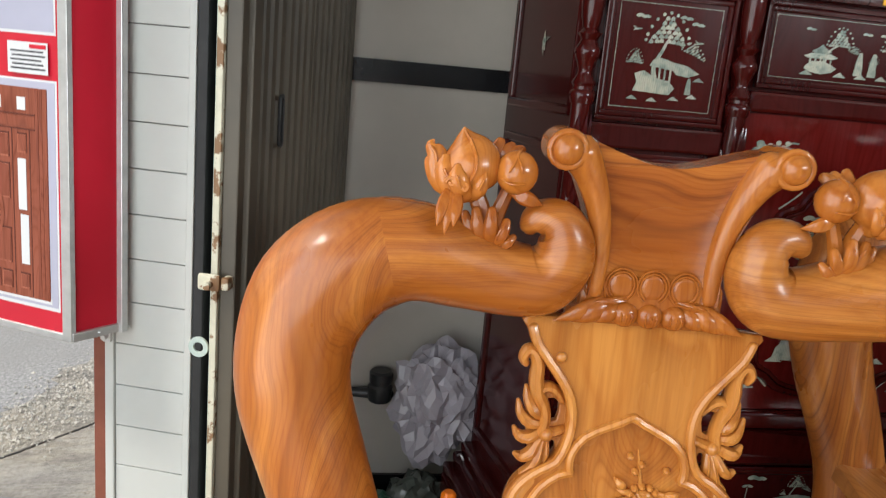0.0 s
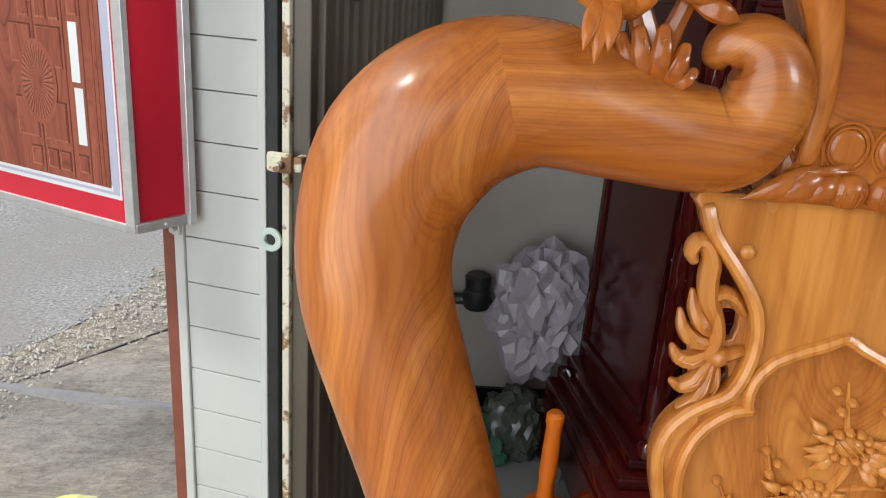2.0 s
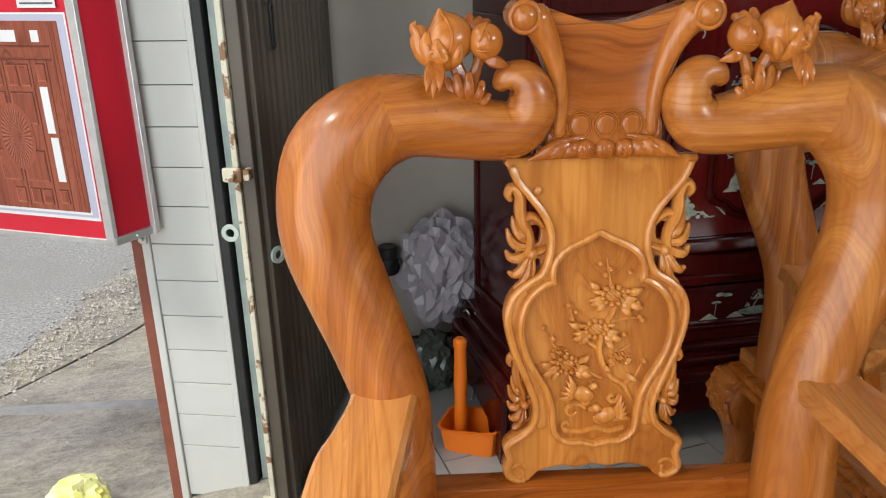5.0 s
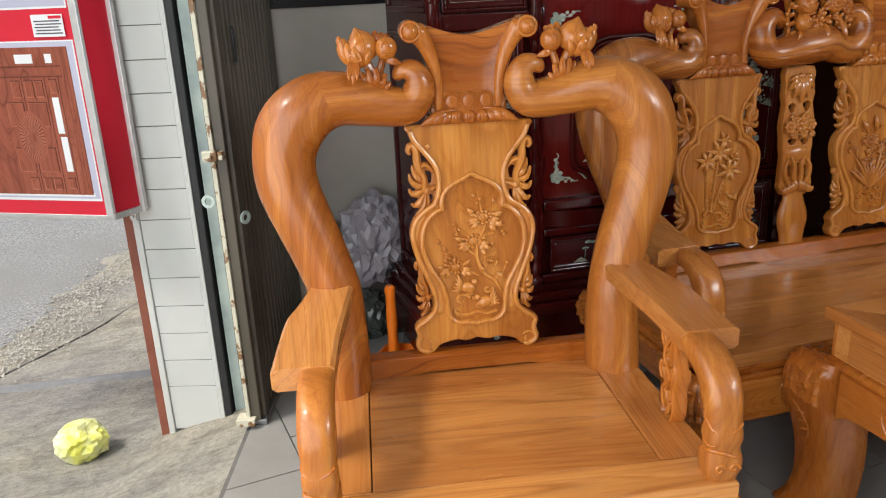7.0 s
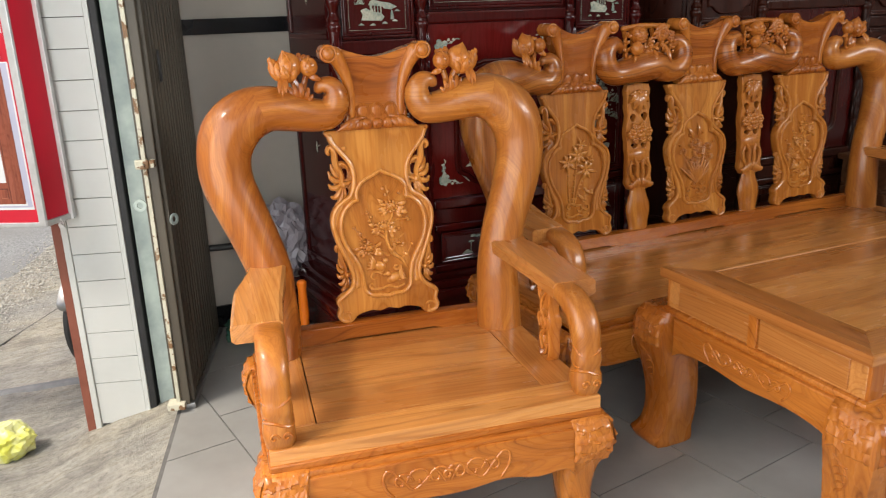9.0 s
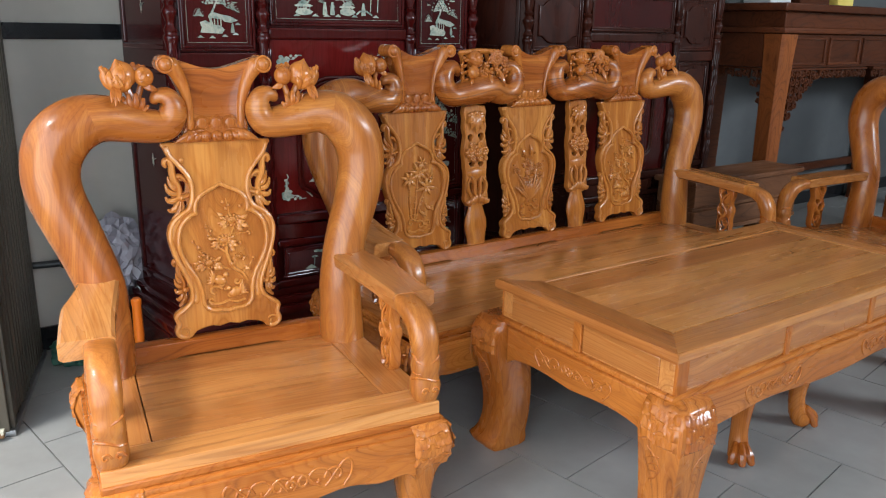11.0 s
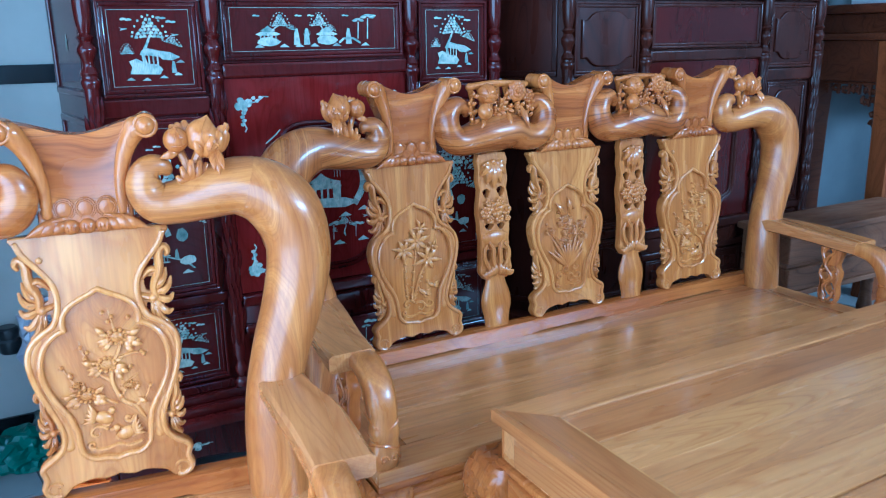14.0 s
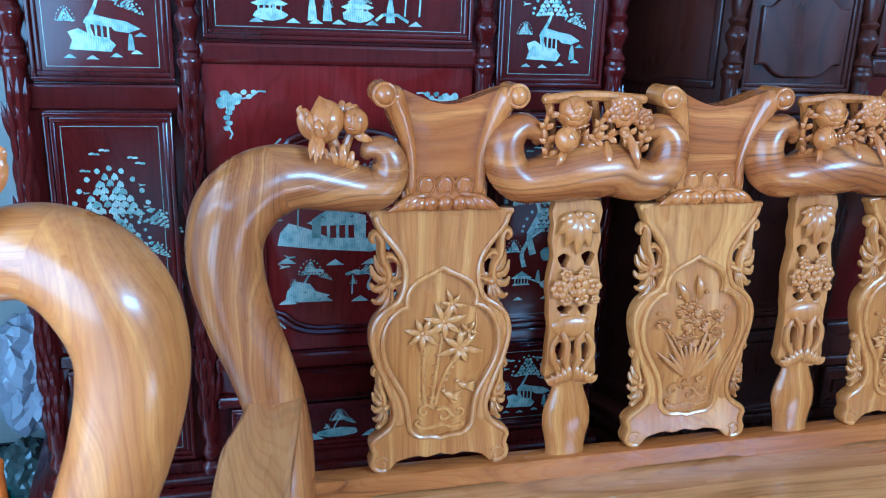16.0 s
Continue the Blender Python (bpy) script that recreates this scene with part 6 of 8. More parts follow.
def build_sign():
    """A hanging light box with a printed picture of panelled doors."""
    t = thing("sign_box", pose(-0.522, 1.664, 0, 0, 0, -27.5), "red hanging sign box with aluminium edges and a printed door picture", "sign")
    L, D, z0, z1 = 1.25, 0.116, 0.662, 2.3

    def P(name, a0, a1, y0, y1, za, zb, mat, label="", bevel=0.002):
        bm = bmesh.new()
        box(bm, -a1, -a0, y0, y1, za, zb, bevel)
        return part(name, bm, mat, t, label)
    bm = bmesh.new()
    pts = [(-0.004, 0.006), (-L, 0.006), (-L, D), (0.255 * D, D)]
    lo = [bm.verts.new((x, y, z0 + 0.012)) for x, y in pts]
    hi = [bm.verts.new((x, y, z1)) for x, y in pts]
    bm.faces.new(lo)
    bm.faces.new(hi[::-1])
    for k in range(4):
        bm.faces.new((lo[k], lo[(k + 1) % 4], hi[(k + 1) % 4], hi[k]))
    part("body", bm, sign_red, t, "red sheet body")
    P("frame_post", -0.003, 0.022, -0.004, 0.010, z0, z1, aluminium, "aluminium corner profile")
    bm = bmesh.new()
    box(bm, 0.255 * D - 0.004, 0.255 * D + 0.012, D - 0.014, D + 0.004, z0, z1, 0.002)
    part("frame_post", bm, aluminium, t)
    P("frame_rail", 0.0, L, -0.004, 0.008, z0, z0 + 0.016, aluminium, "aluminium bottom profile")
    bm = bmesh.new()
    m = Matrix.Rotation(math.atan2(D, 0.255 * D), 4, "Z")
    box(bm, 0.0, D * 1.03, -0.006, 0.004, z0, z0 + 0.020, 0.002, m)
    for d in (0.06, 0.13):
        bmesh.ops.create_uvsphere(bm, u_segments=8, v_segments=5, radius=0.004, matrix=m @ Matrix.Translation((d, -0.007, z0 + 0.010)))
    part("frame_rail", bm, aluminium, t)
    pic = P("poster", 0.022, L, 0.0005, 0.004, z0 + 0.016, z1, sign_red, "printed picture of a panelled double door", 0)

    def Q(name, a0, a1, za, zb, mat, lift):
        bm = bmesh.new()
        box(bm, -a1, -a0, 0.0005 - lift, 0.002, za, zb, 0)
        return part(name, bm, mat, pic)
    Q("print_margin", 0.029, 0.93, 0.722, 1.204, paper_white, 0.0006)
    Q("print_surround", 0.034, 0.925, 0.730, 1.200, print_lilac, 0.0012)
    Q("print_step", 0.050, 0.905, 0.736, 0.748, paper_white, 0.0018)
    Q("print_margin", 0.029, 0.93, 1.292, 2.28, paper_white, 0.0006)
    Q("print_surround", 0.034, 0.925, 1.298, 2.27, print_lilac, 0.0012)
    Q("print_door", 0.19, 0.80, 1.34, 2.20, door_wood, 0.0018)
    Q("print_door", 0.054, 0.90, 0.742, 1.186, door_wood, 0.0020)
    for c in (0.054, 0.066, 0.076):
        Q("print_jamb", c + 0.001, c + 0.008, 0.745, 1.184, door_wood, 0.0026)
    for a, w in ((0.112, 0.022), (0.84, 0.022)):
        Q("print_pane", a, a + w, 0.932, 1.040, paper_white, 0.0030)
        Q("print_pane", a - 0.004, a + w - 0.004, 0.815, 0.922, paper_white, 0.0030)
        Q("print_pane", a - 0.002, a + w - 0.002, 1.140, 1.166, paper_white, 0.0030)
    for k in range(3):
        Q("print_pane", 0.175 + 0.17 * k, 0.235 + 0.17 * k, 1.140, 1.166, paper_white, 0.0030)
    Q("print_rail", 0.086, 0.87, 1.106, 1.128, door_wood, 0.0028)
    # the double door: stiles, sunk panels with lit edges, and the fan in the middle
    for a, w, za, zb in ((0.156, 0.030, 1.040, 1.092), (0.190, 0.030, 1.040, 1.092), (0.156, 0.030, 0.756, 0.796), (0.190, 0.030, 0.756, 0.796), (0.156, 0.066, 0.812, 0.890), (0.156, 0.066, 0.952, 1.028), (0.108, 0.026, 1.052, 1.094), (0.108, 0.026, 0.760, 0.796),
                         (0.236, 0.030, 1.040, 1.092), (0.236, 0.060, 0.812, 0.890), (0.236, 0.060, 0.952, 1.028), (0.236, 0.030, 0.756, 0.796)):
        Q("print_panel", a, a + w, za, zb, door_shade, 0.0024)
        Q("print_panel", a + 0.003, a + w, za, zb - 0.004, door_light, 0.0027)
        Q("print_panel", a + 0.004, a + w - 0.003, za + 0.004, zb - 0.005, door_wood, 0.0030)
    for a in (0.100, 0.147, 0.2265):
        Q("print_joint", a, a + 0.003, 0.745, 1.100, door_shade, 0.0024)
    for za in (1.100, 1.130):
        Q("print_joint", 0.086, 0.80, za, za + 0.003, door_shade, 0.0030)
    bm = bmesh.new()
    ring = [(-0.228 + 0.052 * math.cos(w0), -0.0028, 0.921 + 0.080 * math.sin(w0)) for w0 in np.linspace(0, 2 * math.pi, 40, endpoint=False)]
    bm.faces.new([bm.verts.new(v) for v in ring])
    part("print_rosette", bm, door_wood, pic)
    for mat, e0, e1, lift in ((door_light, -0.075, 0.01, 0.0034), (door_shade, 0.01, 0.05, 0.0034)):
        bm = bmesh.new()
        for k in range(36):
            w0 = 2 * math.pi * k / 36
            p = [(-0.228 + r * 0.044 * math.cos(w0 + e), -lift, 0.921 + r * 0.068 * math.sin(w0 + e)) for r, e in ((0.25, e0), (1.0, e0), (1.0, e1), (0.25, e1))]
            bm.faces.new([bm.verts.new(v) for v in p])
        part("print_rosette", bm, mat, pic)
    # the pasted paper: unreadable lines as bars
    bm = bmesh.new()
    box(bm, -0.150, -0.046, -0.0045, -0.0035, 1.214, 1.276, 0, Matrix.Rotation(radians(0), 4, "Y"))
    note = part("paper_note", bm, paper_white, pic, "pasted white paper with small print")
    for k in range(5):
        bm = bmesh.new()
        box(bm, -0.142 + 0.004 * (k % 2), -0.052 - 0.005 * (k % 3), -0.0052, -0.0044, 1.222 + 0.0085 * k, 1.2255 + 0.0085 * k, 0)
        part("print_line", bm, print_dark, note)
    bm = bmesh.new()
    box(bm, -0.092, -0.050, -0.0052, -0.0044, 1.264, 1.272, 0)
    part("print_line", bm, sign_red, note)


build_sign()


def build_shutter():
    t = thing("folding_shutter", pose(-0.193, 1.44, 0, 0, 0, -16.6), "brown steel folding shutter pushed open, with a rusty cream edge", "shutter")
    # ribbed leaf that runs back along local y, facing local +x
    bm = bmesh.new()
    L, z0, z1 = 0.70, 0.022, 3.2
    cols = []
    n = 96
    for k in range(n + 1):
        y = 0.045 + (L - 0.045) * k / n
        ph = k % 6
        x = 0.030 + (0.0, 0.006, 0.0065, 0.0065, 0.006, 0.0)[ph] + (0.004 if (k // 24) % 2 else 0.0)
        cols.append((bm.verts.new((x, y, z0)), bm.verts.new((x, y, z1)), bm.verts.new((-0.03, y, z0)), bm.verts.new((-0.03, y, z1))))
    for a, b in zip(cols, cols[1:]):
        bm.faces.new((a[0], b[0], b[1], a[1]))
        bm.faces.new((a[2], a[3], b[3], b[2]))
        bm.faces.new((a[0], a[2], b[2], b[0]))
        bm.faces.new((a[1], b[1], b[3], a[3]))
    bm.faces.new([cols[0][i] for i in (0, 1, 3, 2)])
    bm.faces.new([cols[-1][i] for i in (0, 2, 3, 1)])
    part("leaf", bm, shutter_mat, t, "ribbed brown steel slats", 20)
    bm = bmesh.new()
    box(bm, 0.004, 0.034, -0.004, 0.044, 0.02, 3.2, 0.003)
    box(bm, 0.030, 0.046, 0.020, 0.058, 0.02, 3.2, 0.003)
    part("edge_channel", bm, shutter_mat, t)
    bm = bmesh.new()
    box(bm, -0.010, 0.003, -0.012, 0.030, 0.02, 3.2, 0.002)
    part("edge_angle", bm, cream_rust, t, "cream painted angle with rust spots")
    bm = bmesh.new()
    box(bm, -0.030, 0.014, -0.028, -0.016, 0.864, 0.896, 0.006)
    bmesh.ops.create_cone(bm, cap_ends=True, segments=10, radius1=0.007, radius2=0.007, depth=0.03, matrix=pose(-0.004, -0.030, 0.878, 90))
    box(bm, 0.015, 0.030, -0.026, 0.02, 0.868, 0.892, 0.004)
    part("latch", bm, cream_rust, t, "cream painted latch plate with a bolt")
    for x, y, z, turn in ((-0.038, 0.004, 0.742, 0), (0.056, 0.030, 0.684, 62)):
        bm = bmesh.new()
        ring = [(0.020 * math.cos(a), 0.020 * math.sin(a)) for a in np.linspace(0, 2 * math.pi, 20, endpoint=False)]
        tab = [(px, pz) for px, pz in ring]
        plate(bm, tab, -0.003, 0.003, [[(0.010 * math.cos(a), 0.010 * math.sin(a)) for a in np.linspace(0, 2 * math.pi, 14, endpoint=False)]], 0.0008)
        bmesh.ops.transform(bm, matrix=Matrix.Translation((x, y, z)) @ Matrix.Rotation(radians(turn), 4, "Z"), verts=bm.verts)
        part("lock_ring", bm, mint_paint, t, "pale painted lock eye")
    bm = bmesh.new()
    box(bm, -0.04, 0.02, -0.03, 0.02, 0.012, 0.036, 0.003)
    part("foot_plate", bm, cream_rust, t)
    bm = bmesh.new()
    out = [(0.011 * math.cos(a), 0.05 * (1 if math.sin(a) > 0 else -1) * 0.8 + 0.012 * math.sin(a)) for a in np.linspace(0, 2 * math.pi, 20, endpoint=False)]
    plate(bm, out, -0.003, 0.003, [[(x * 0.6, z * 0.86) for x, z in out]], 0.001)
    bmesh.ops.transform(bm, matrix=Matrix.Translation((0.048, 0.16, 1.17)) @ Matrix.Rotation(radians(90), 4, "Z"), verts=bm.verts)
    part("pull_slot", bm, dark_metal, t, "oval pull slot")
    bm = bmesh.new()
    box(bm, -0.03, 0.05, 0.0, 0.70, 0.0, 0.022, 0.003)
    part("bottom_rail", bm, steel, t)


build_shutter()


# ---- clutter behind the chair ----
def crumple(name, centre, radii, mat, label, category, seed, amount=0.28, floor_z=0.0, fine=4):
    """A heap of crumpled sheet: sharp folds on an uneven lump."""
    bm = bmesh.new()
    bmesh.ops.create_icosphere(bm, subdivisions=fine, radius=1)
    off = Vector((seed * 7.3, seed * 3.1, seed * 1.7))
    for v in bm.verts:
        p = v.co.copy()
        bend = p + 0.35 * Vector((noise.noise(p * 1.3 + off), noise.noise(p * 1.3 - off), noise.noise(p * 1.3 + off * 2)))
        r = 1.0
        for size, share in ((1.2, 0.50), (2.5, 0.30), (4.6, 0.10)):
            d = noise.voronoi(bend * size + off)[0]
            r += amount * 1.2 * share * (0.34 - min(d[1] - d[0], 0.8))
        for size, share in ((1.6, 0.26), (4.2, 0.07)):
            r += amount * share * (0.42 - 2.4 * abs(noise.noise(bend * size - off)))
        v.co = Vector((p.x * radii[0] * r, p.y * radii[1] * r, p.z * radii[2] * r)) + Vector(centre)
        v.co.z = max(v.co.z, floor_z + 0.002)
    ob = part(name, bm, mat, None, "", 19)
    return tagged(ob, label, category)


crumple("green_bag", (0.17, 1.97, 0.04), (0.10, 0.08, 0.075), green_mat, "dark green plastic bag lying on the floor by the wall", "bag", 5, 0.8)
crumple("clear_bag", (0.29, 1.99, 0.085), (0.075, 0.07, 0.095), speckled("dusty_grey_plastic", [(0.3, (0.03, 0.036, 0.03)), (0.7, (0.08, 0.088, 0.075))], 14.0, 0.25), "dusty grey plastic bag on the floor", "bag", 9, 0.7)
crumple("yellow_bag", (-0.79, 1.84, ground_height(-0.79, 1.84) + 0.055), (0.085, 0.075, 0.070), bag_mat, "knotted yellow-green plastic bag on the concrete", "bag", 4, 0.42, ground_height(-0.79, 1.84) - 0.01)


def crumpled_sheet(name, centre, radii, mat, label, category, seed):
    """A wad of stiff film: flat facets of many sizes meeting in creases."""
    rnd = random.Random(seed)
    bm = bmesh.new()
    bmesh.ops.create_icosphere(bm, subdivisions=4, radius=1)
    off = Vector((seed * 2.3, seed * 5.1, seed * 1.1))
    for v in bm.verts:
        p = v.co.copy()
        q = p + Vector((rnd.uniform(-1, 1), rnd.uniform(-1, 1), rnd.uniform(-1, 1))) * 0.048
        r = 1.0 + 0.26 * noise.noise(p * 1.1 + off) + 0.30 * (0.3 - abs(noise.noise(p * 1.9 - off))) + 0.26 * (0.3 - abs(noise.noise(p * 3.4 + off))) + rnd.uniform(-0.022, 0.022)
        fold = abs(noise.noise(Vector((p.x * 1.4 + 0.8 * p.z, p.y * 1.4, p.z * 0.9)) * 1.6 + off * 2))
        r -= 0.20 * max(0.0, 0.22 - fold) / 0.22
        v.co = q.normalized() * r
    for v in bm.verts:
        v.co = Vector((v.co.x * radii[0], v.co.y * radii[1], v.co.z * radii[2])) + Vector(centre)
    return tagged(part(name, bm, mat, None, "", 9), label, category)


crumpled_sheet("plastic_sheet", (0.335, 2.03, 0.385), (0.122, 0.092, 0.172), sheet_mat, "crumpled grey-lilac plastic sheet stuffed beside the cabinet", "plastic sheet", 2)


def build_dustpan():
    t = thing("dustpan", pose(0.352, 1.632, 0, 0, 0, -32), "orange plastic dustpan with an upright handle, some grit in it", "dustpan")
    bm = bmesh.new()
    w, d, h = 0.088, 0.064, 0.075
    rings = []
    for z, g, inner in ((0.0, -0.012, 0), (0.0, -0.010, 0), (h, 0.0, 0), (h + 0.004, 0.006, 0), (h + 0.004, -0.002, 0), (0.006, -0.014, 0)):
        ring = []
        for k in range(28):
            a = 2 * math.pi * (k + 0.5) / 28
            cx, cy = math.cos(a), math.sin(a)
            f = (abs(cx) ** 5 + abs(cy) ** 5) ** (-1 / 5)
            ring.append(bm.verts.new(((w + g) * f * cx, (d + g) * f * cy * (1 - 0.10 * cx), z + (0.008 * cx if z > 0.02 else 0))))
        rings.append(ring)
    for a, b in zip(rings, rings[1:]):
        for k in range(28):
            bm.faces.new((a[k], a[(k + 1) % 28], b[(k + 1) % 28], b[k]))
    bm.faces.new(rings[0][::-1])
    bm.faces.new(rings[-1])
    part("tray", bm, orange_mat, t)
    bm = bmesh.new()
    lathe(bm, [(0.019, 0.0), (0.019, 0.05), (0.0175, 0.15), (0.0195, 0.17), (0.0165, 0.285), (0.0190, 0.292), (0.0190, 0.310), (0.012, 0.318)], (-0.040, 0.006, 0.008), 14, 1)
    part("handle", bm, orange_mat, t)
    bm = bmesh.new()
    rnd = random.Random(3)
    for k in range(26):
        blob(bm, (rnd.uniform(0.0, 0.05), rnd.uniform(-0.035, 0.03), 0.012 + rnd.random() * 0.012), (rnd.uniform(0.003, 0.010), rnd.uniform(0.003, 0.008), 0.005), None, 6, 4)
    part("grit", bm, dark_metal, t, "dark sweepings")


build_dustpan()


def build_pipe():
    t = thing("wall_valve", pose(0.155, 2.10, 0.40), "dark stained pipe stub and valve on the wall", "valve")
    bm = bmesh.new()
    tube(bm, [(-0.11, 0.028, -0.028, 0.014), (-0.03, 0.022, -0.030, 0.015), (0.05, 0.012, -0.028, 0.016)], 10, 3)
    part("pipe", bm, dark_metal, t)
    bm = bmesh.new()
    lathe(bm, [(0.030, -0.045), (0.034, -0.04), (0.036, 0.0), (0.030, 0.008), (0.033, 0.016), (0.034, 0.042), (0.028, 0.048)], (0.022, 0.004, 0.0), 16, 1)
    part("valve_body", bm, dark_metal, t)


build_pipe()
bm = bmesh.new()
tube(bm, [(0.395 + 0.06 * math.sin(a) * 0.3, 1.93 - 0.02 * a, 0.14 + 0.14 * math.cos(a), 0.0035) for a in np.linspace(-0.3, 3.1, 14)], 6, 2)
tagged(part("wire_hoop", bm, steel, None), "bent steel wire hoop leaning on the cabinet base", "wire hoop")


def build_motorbike():
    t = thing("motorbike", pose(-0.20, 3.40, ground_height(-0.20, 3.40), 0, 0, 62), "parked grey motorbike on the yard, mostly behind the pillar", "motorbike")
    for x in (-0.55, 0.62):
        bm = bmesh.new()
        tube(bm, [(x + 0.23 * math.cos(a), 0, 0.27 + 0.23 * math.sin(a), 0.036) for a in np.linspace(0, 2 * math.pi, 25)], 8, 1, 1.0, (0, 1, 0), False)
        wheel = part("wheel", bm, black_rubber, t)
        bm = bmesh.new()
        for k in range(12):
            a = 2 * math.pi * k / 12
            tube(bm, [(x, 0, 0.27, 0.004), (x + 0.2 * math.cos(a), 0, 0.27 + 0.2 * math.sin(a), 0.003)], 5, 1)
        blob(bm, (x, 0, 0.27), (0.05, 0.06, 0.05))
        part("spokes", bm, steel, wheel)
        bm = bmesh.new()
        tube(bm, [(x + 0.285 * math.cos(a), 0, 0.27 + 0.285 * math.sin(a), 0.045) for a in np.linspace(0.3, 2.6, 12)], 8, 1, 0.6, (0, 0, 1))
        part("mudguard", bm, steel, t)
    bm = bmesh.new()
    tube(bm, [(-0.6, 0, 0.70, 0.08), (-0.2, 0, 0.74, 0.11), (0.1, 0, 0.60, 0.09), (0.4, 0, 0.62, 0.09), (0.5, 0, 0.85, 0.07)], 12, 3, 0.9)
    part("body", bm, dark_metal, t)
    bm = bmesh.new()
    box(bm, -0.30, 0.02, -0.10, 0.10, 0.28, 0.55, 0.04)
    part("engine", bm, steel, t)
    bm = bmesh.new()
    tube(bm, [(0.42, -0.33, 0.98, 0.016), (0.45, 0, 0.95, 0.016), (0.42, 0.33, 0.98, 0.016)], 8, 3)
    part("handlebar", bm, black_rubber, t)


build_motorbike()

# ---- the tall cabinets and the altar table behind the seats ----
class Inlay:
    """Flat slips of shell let into a panel; each new slip lies a hair above the last."""

    def __init__(self, y, seed):
        self.bm, self.y, self.n, self.rnd = bmesh.new(), y, 0, random.Random(seed)

    def poly(self, pts):
        self.n += 1
        y = self.y - 0.0008 - 0.00004 * (self.n % 40)
        self.bm.faces.new([self.bm.verts.new((x, y, z)) for x, z in pts])

    def disc(self, x, z, rx, rz, n=9):
        ph = self.rnd.random() * 6
        self.poly([(x + rx * math.cos(a) * (1 + 0.10 * math.sin(3 * a + ph)), z + rz * math.sin(a) * (1 + 0.10 * math.cos(2 * a + ph))) for a in np.linspace(0, 2 * math.pi, n, endpoint=False)])

    def line(self, pts, w):
        for (x0, z0), (x1, z1) in zip(pts, pts[1:]):
            d = Vector((x1 - x0, z1 - z0))
            if d.length < 1e-6:
                continue
            s = Vector((-d.y, d.x)).normalized() * w / 2
            self.poly([(x0 + s.x, z0 + s.y), (x1 + s.x, z1 + s.y), (x1 - s.x, z1 - s.y), (x0 - s.x, z0 - s.y)])

    def border(self, x0, x1, z0, z1, w=0.0010):
        self.line([(x0, z0), (x1, z0)], w)
        self.line([(x0, z1), (x1, z1)], w)
        self.line([(x0, z0), (x0, z1)], w)
        self.line([(x1, z0), (x1, z1)], w)

    def cloud(self, x, z, s):
        """A flat lens of cloud, in two overlapping leaves."""
        for dx, dz, r in ((-0.55, 0, 0.8), (0.55, -0.12, 0.72)):
            self.poly([(x + s * (dx + r * u), z + s * (dz + r * v)) for u, v in ((-1.0, -0.05), (-0.6, 0.32), (-0.1, 0.46), (0.45, 0.38), (1.0, 0.02), (0.5, -0.30), (0.1, -0.18), (-0.3, -0.34), (-0.7, -0.26))])

    def bird(self, x, z, s):
        self.poly([(x - s, z + 0.55 * s), (x - 0.1 * s, z + 0.16 * s), (x + 0.9 * s, z + 0.20 * s), (x + 1.1 * s, z), (x + 0.1 * s, z - 0.16 * s), (x - 0.9 * s, z - 0.40 * s), (x - 0.45 * s, z - 0.02 * s)])

    def crown(self, x, z, w, h, slope=0.0):
        """A tiered crown of scalloped leaf masses with a row of round blossoms along its rim."""
        tiers = 6
        for k in range(tiers):
            f = k / (tiers - 1)
            half = w * 0.5 * (1 - 0.76 * f)
            n = max(1, int(round(7 - 5.2 * f)))
            for q in range(n):
                g = (q + 0.5) / n * 2 - 1
                cx = x + g * half * 0.92 + self.rnd.uniform(-0.03, 0.03) * w
                cz = z + h * (0.10 + 0.74 * f - 0.06 * g * g) + slope * (cx - x)
                r = (half / n * 0.90 + 0.008 * w) * self.rnd.uniform(0.75, 1.1)
                self.poly([(cx + r * u, cz + 0.105 * h * v) for u, v in ((-1.0, -0.5), (-0.9, 0.1), (-0.5, 0.55), (-0.1, 0.95), (0.3, 0.7), (0.75, 0.5), (1.0, -0.1), (0.8, -0.6), (0.3, -0.35), (-0.2, -0.7), (-0.6, -0.4))])
        for k in range(11):
            a = math.pi * (k / 10)
            cx = x + 0.54 * w * math.cos(a)
            self.disc(cx, z + h * (0.10 + 0.92 * math.sin(a) ** 1.4) + slope * (cx - x), 0.040 * w, 0.040 * w, 8)

    def tree(self, x, z, h, lean=0.15):
        """A bent trunk, a tiered crown on its top and two lower boughs."""
        w = 0.060 * h
        top = (x + lean * h, z + h * 0.60)
        pts = smooth2([(x - 0.05 * h, z), (x - 0.10 * h, z + 0.22 * h), (x + 0.1 * lean * h, z + 0.46 * h), (top[0], top[1])], 4)
        for k, (a, b) in enumerate(zip(pts, pts[1:])):
            self.line([a, b], w * (1.25 - 0.06 * k))
        self.crown(top[0], top[1] - 0.06 * h, 0.62 * h, 0.44 * h)
        self.crown(top[0] + 0.42 * h, z + 0.42 * h, 0.34 * h, 0.16 * h, -0.35)
        self.crown(top[0] - 0.46 * h, z + 0.24 * h, 0.24 * h, 0.20 * h)

    def pavilion(self, x, z, w):
        h = w * 0.75
        self.poly([(x - 0.5 * w, z), (x + 0.5 * w, z), (x + 0.46 * w, z + 0.12 * h), (x - 0.46 * w, z + 0.12 * h)])
        for k in range(5):
            cx = x - 0.36 * w + 0.18 * w * k
            self.poly([(cx - 0.03 * w, z + 0.1 * h), (cx + 0.03 * w, z + 0.1 * h), (cx + 0.03 * w, z + 0.52 * h), (cx - 0.03 * w, z + 0.52 * h)])
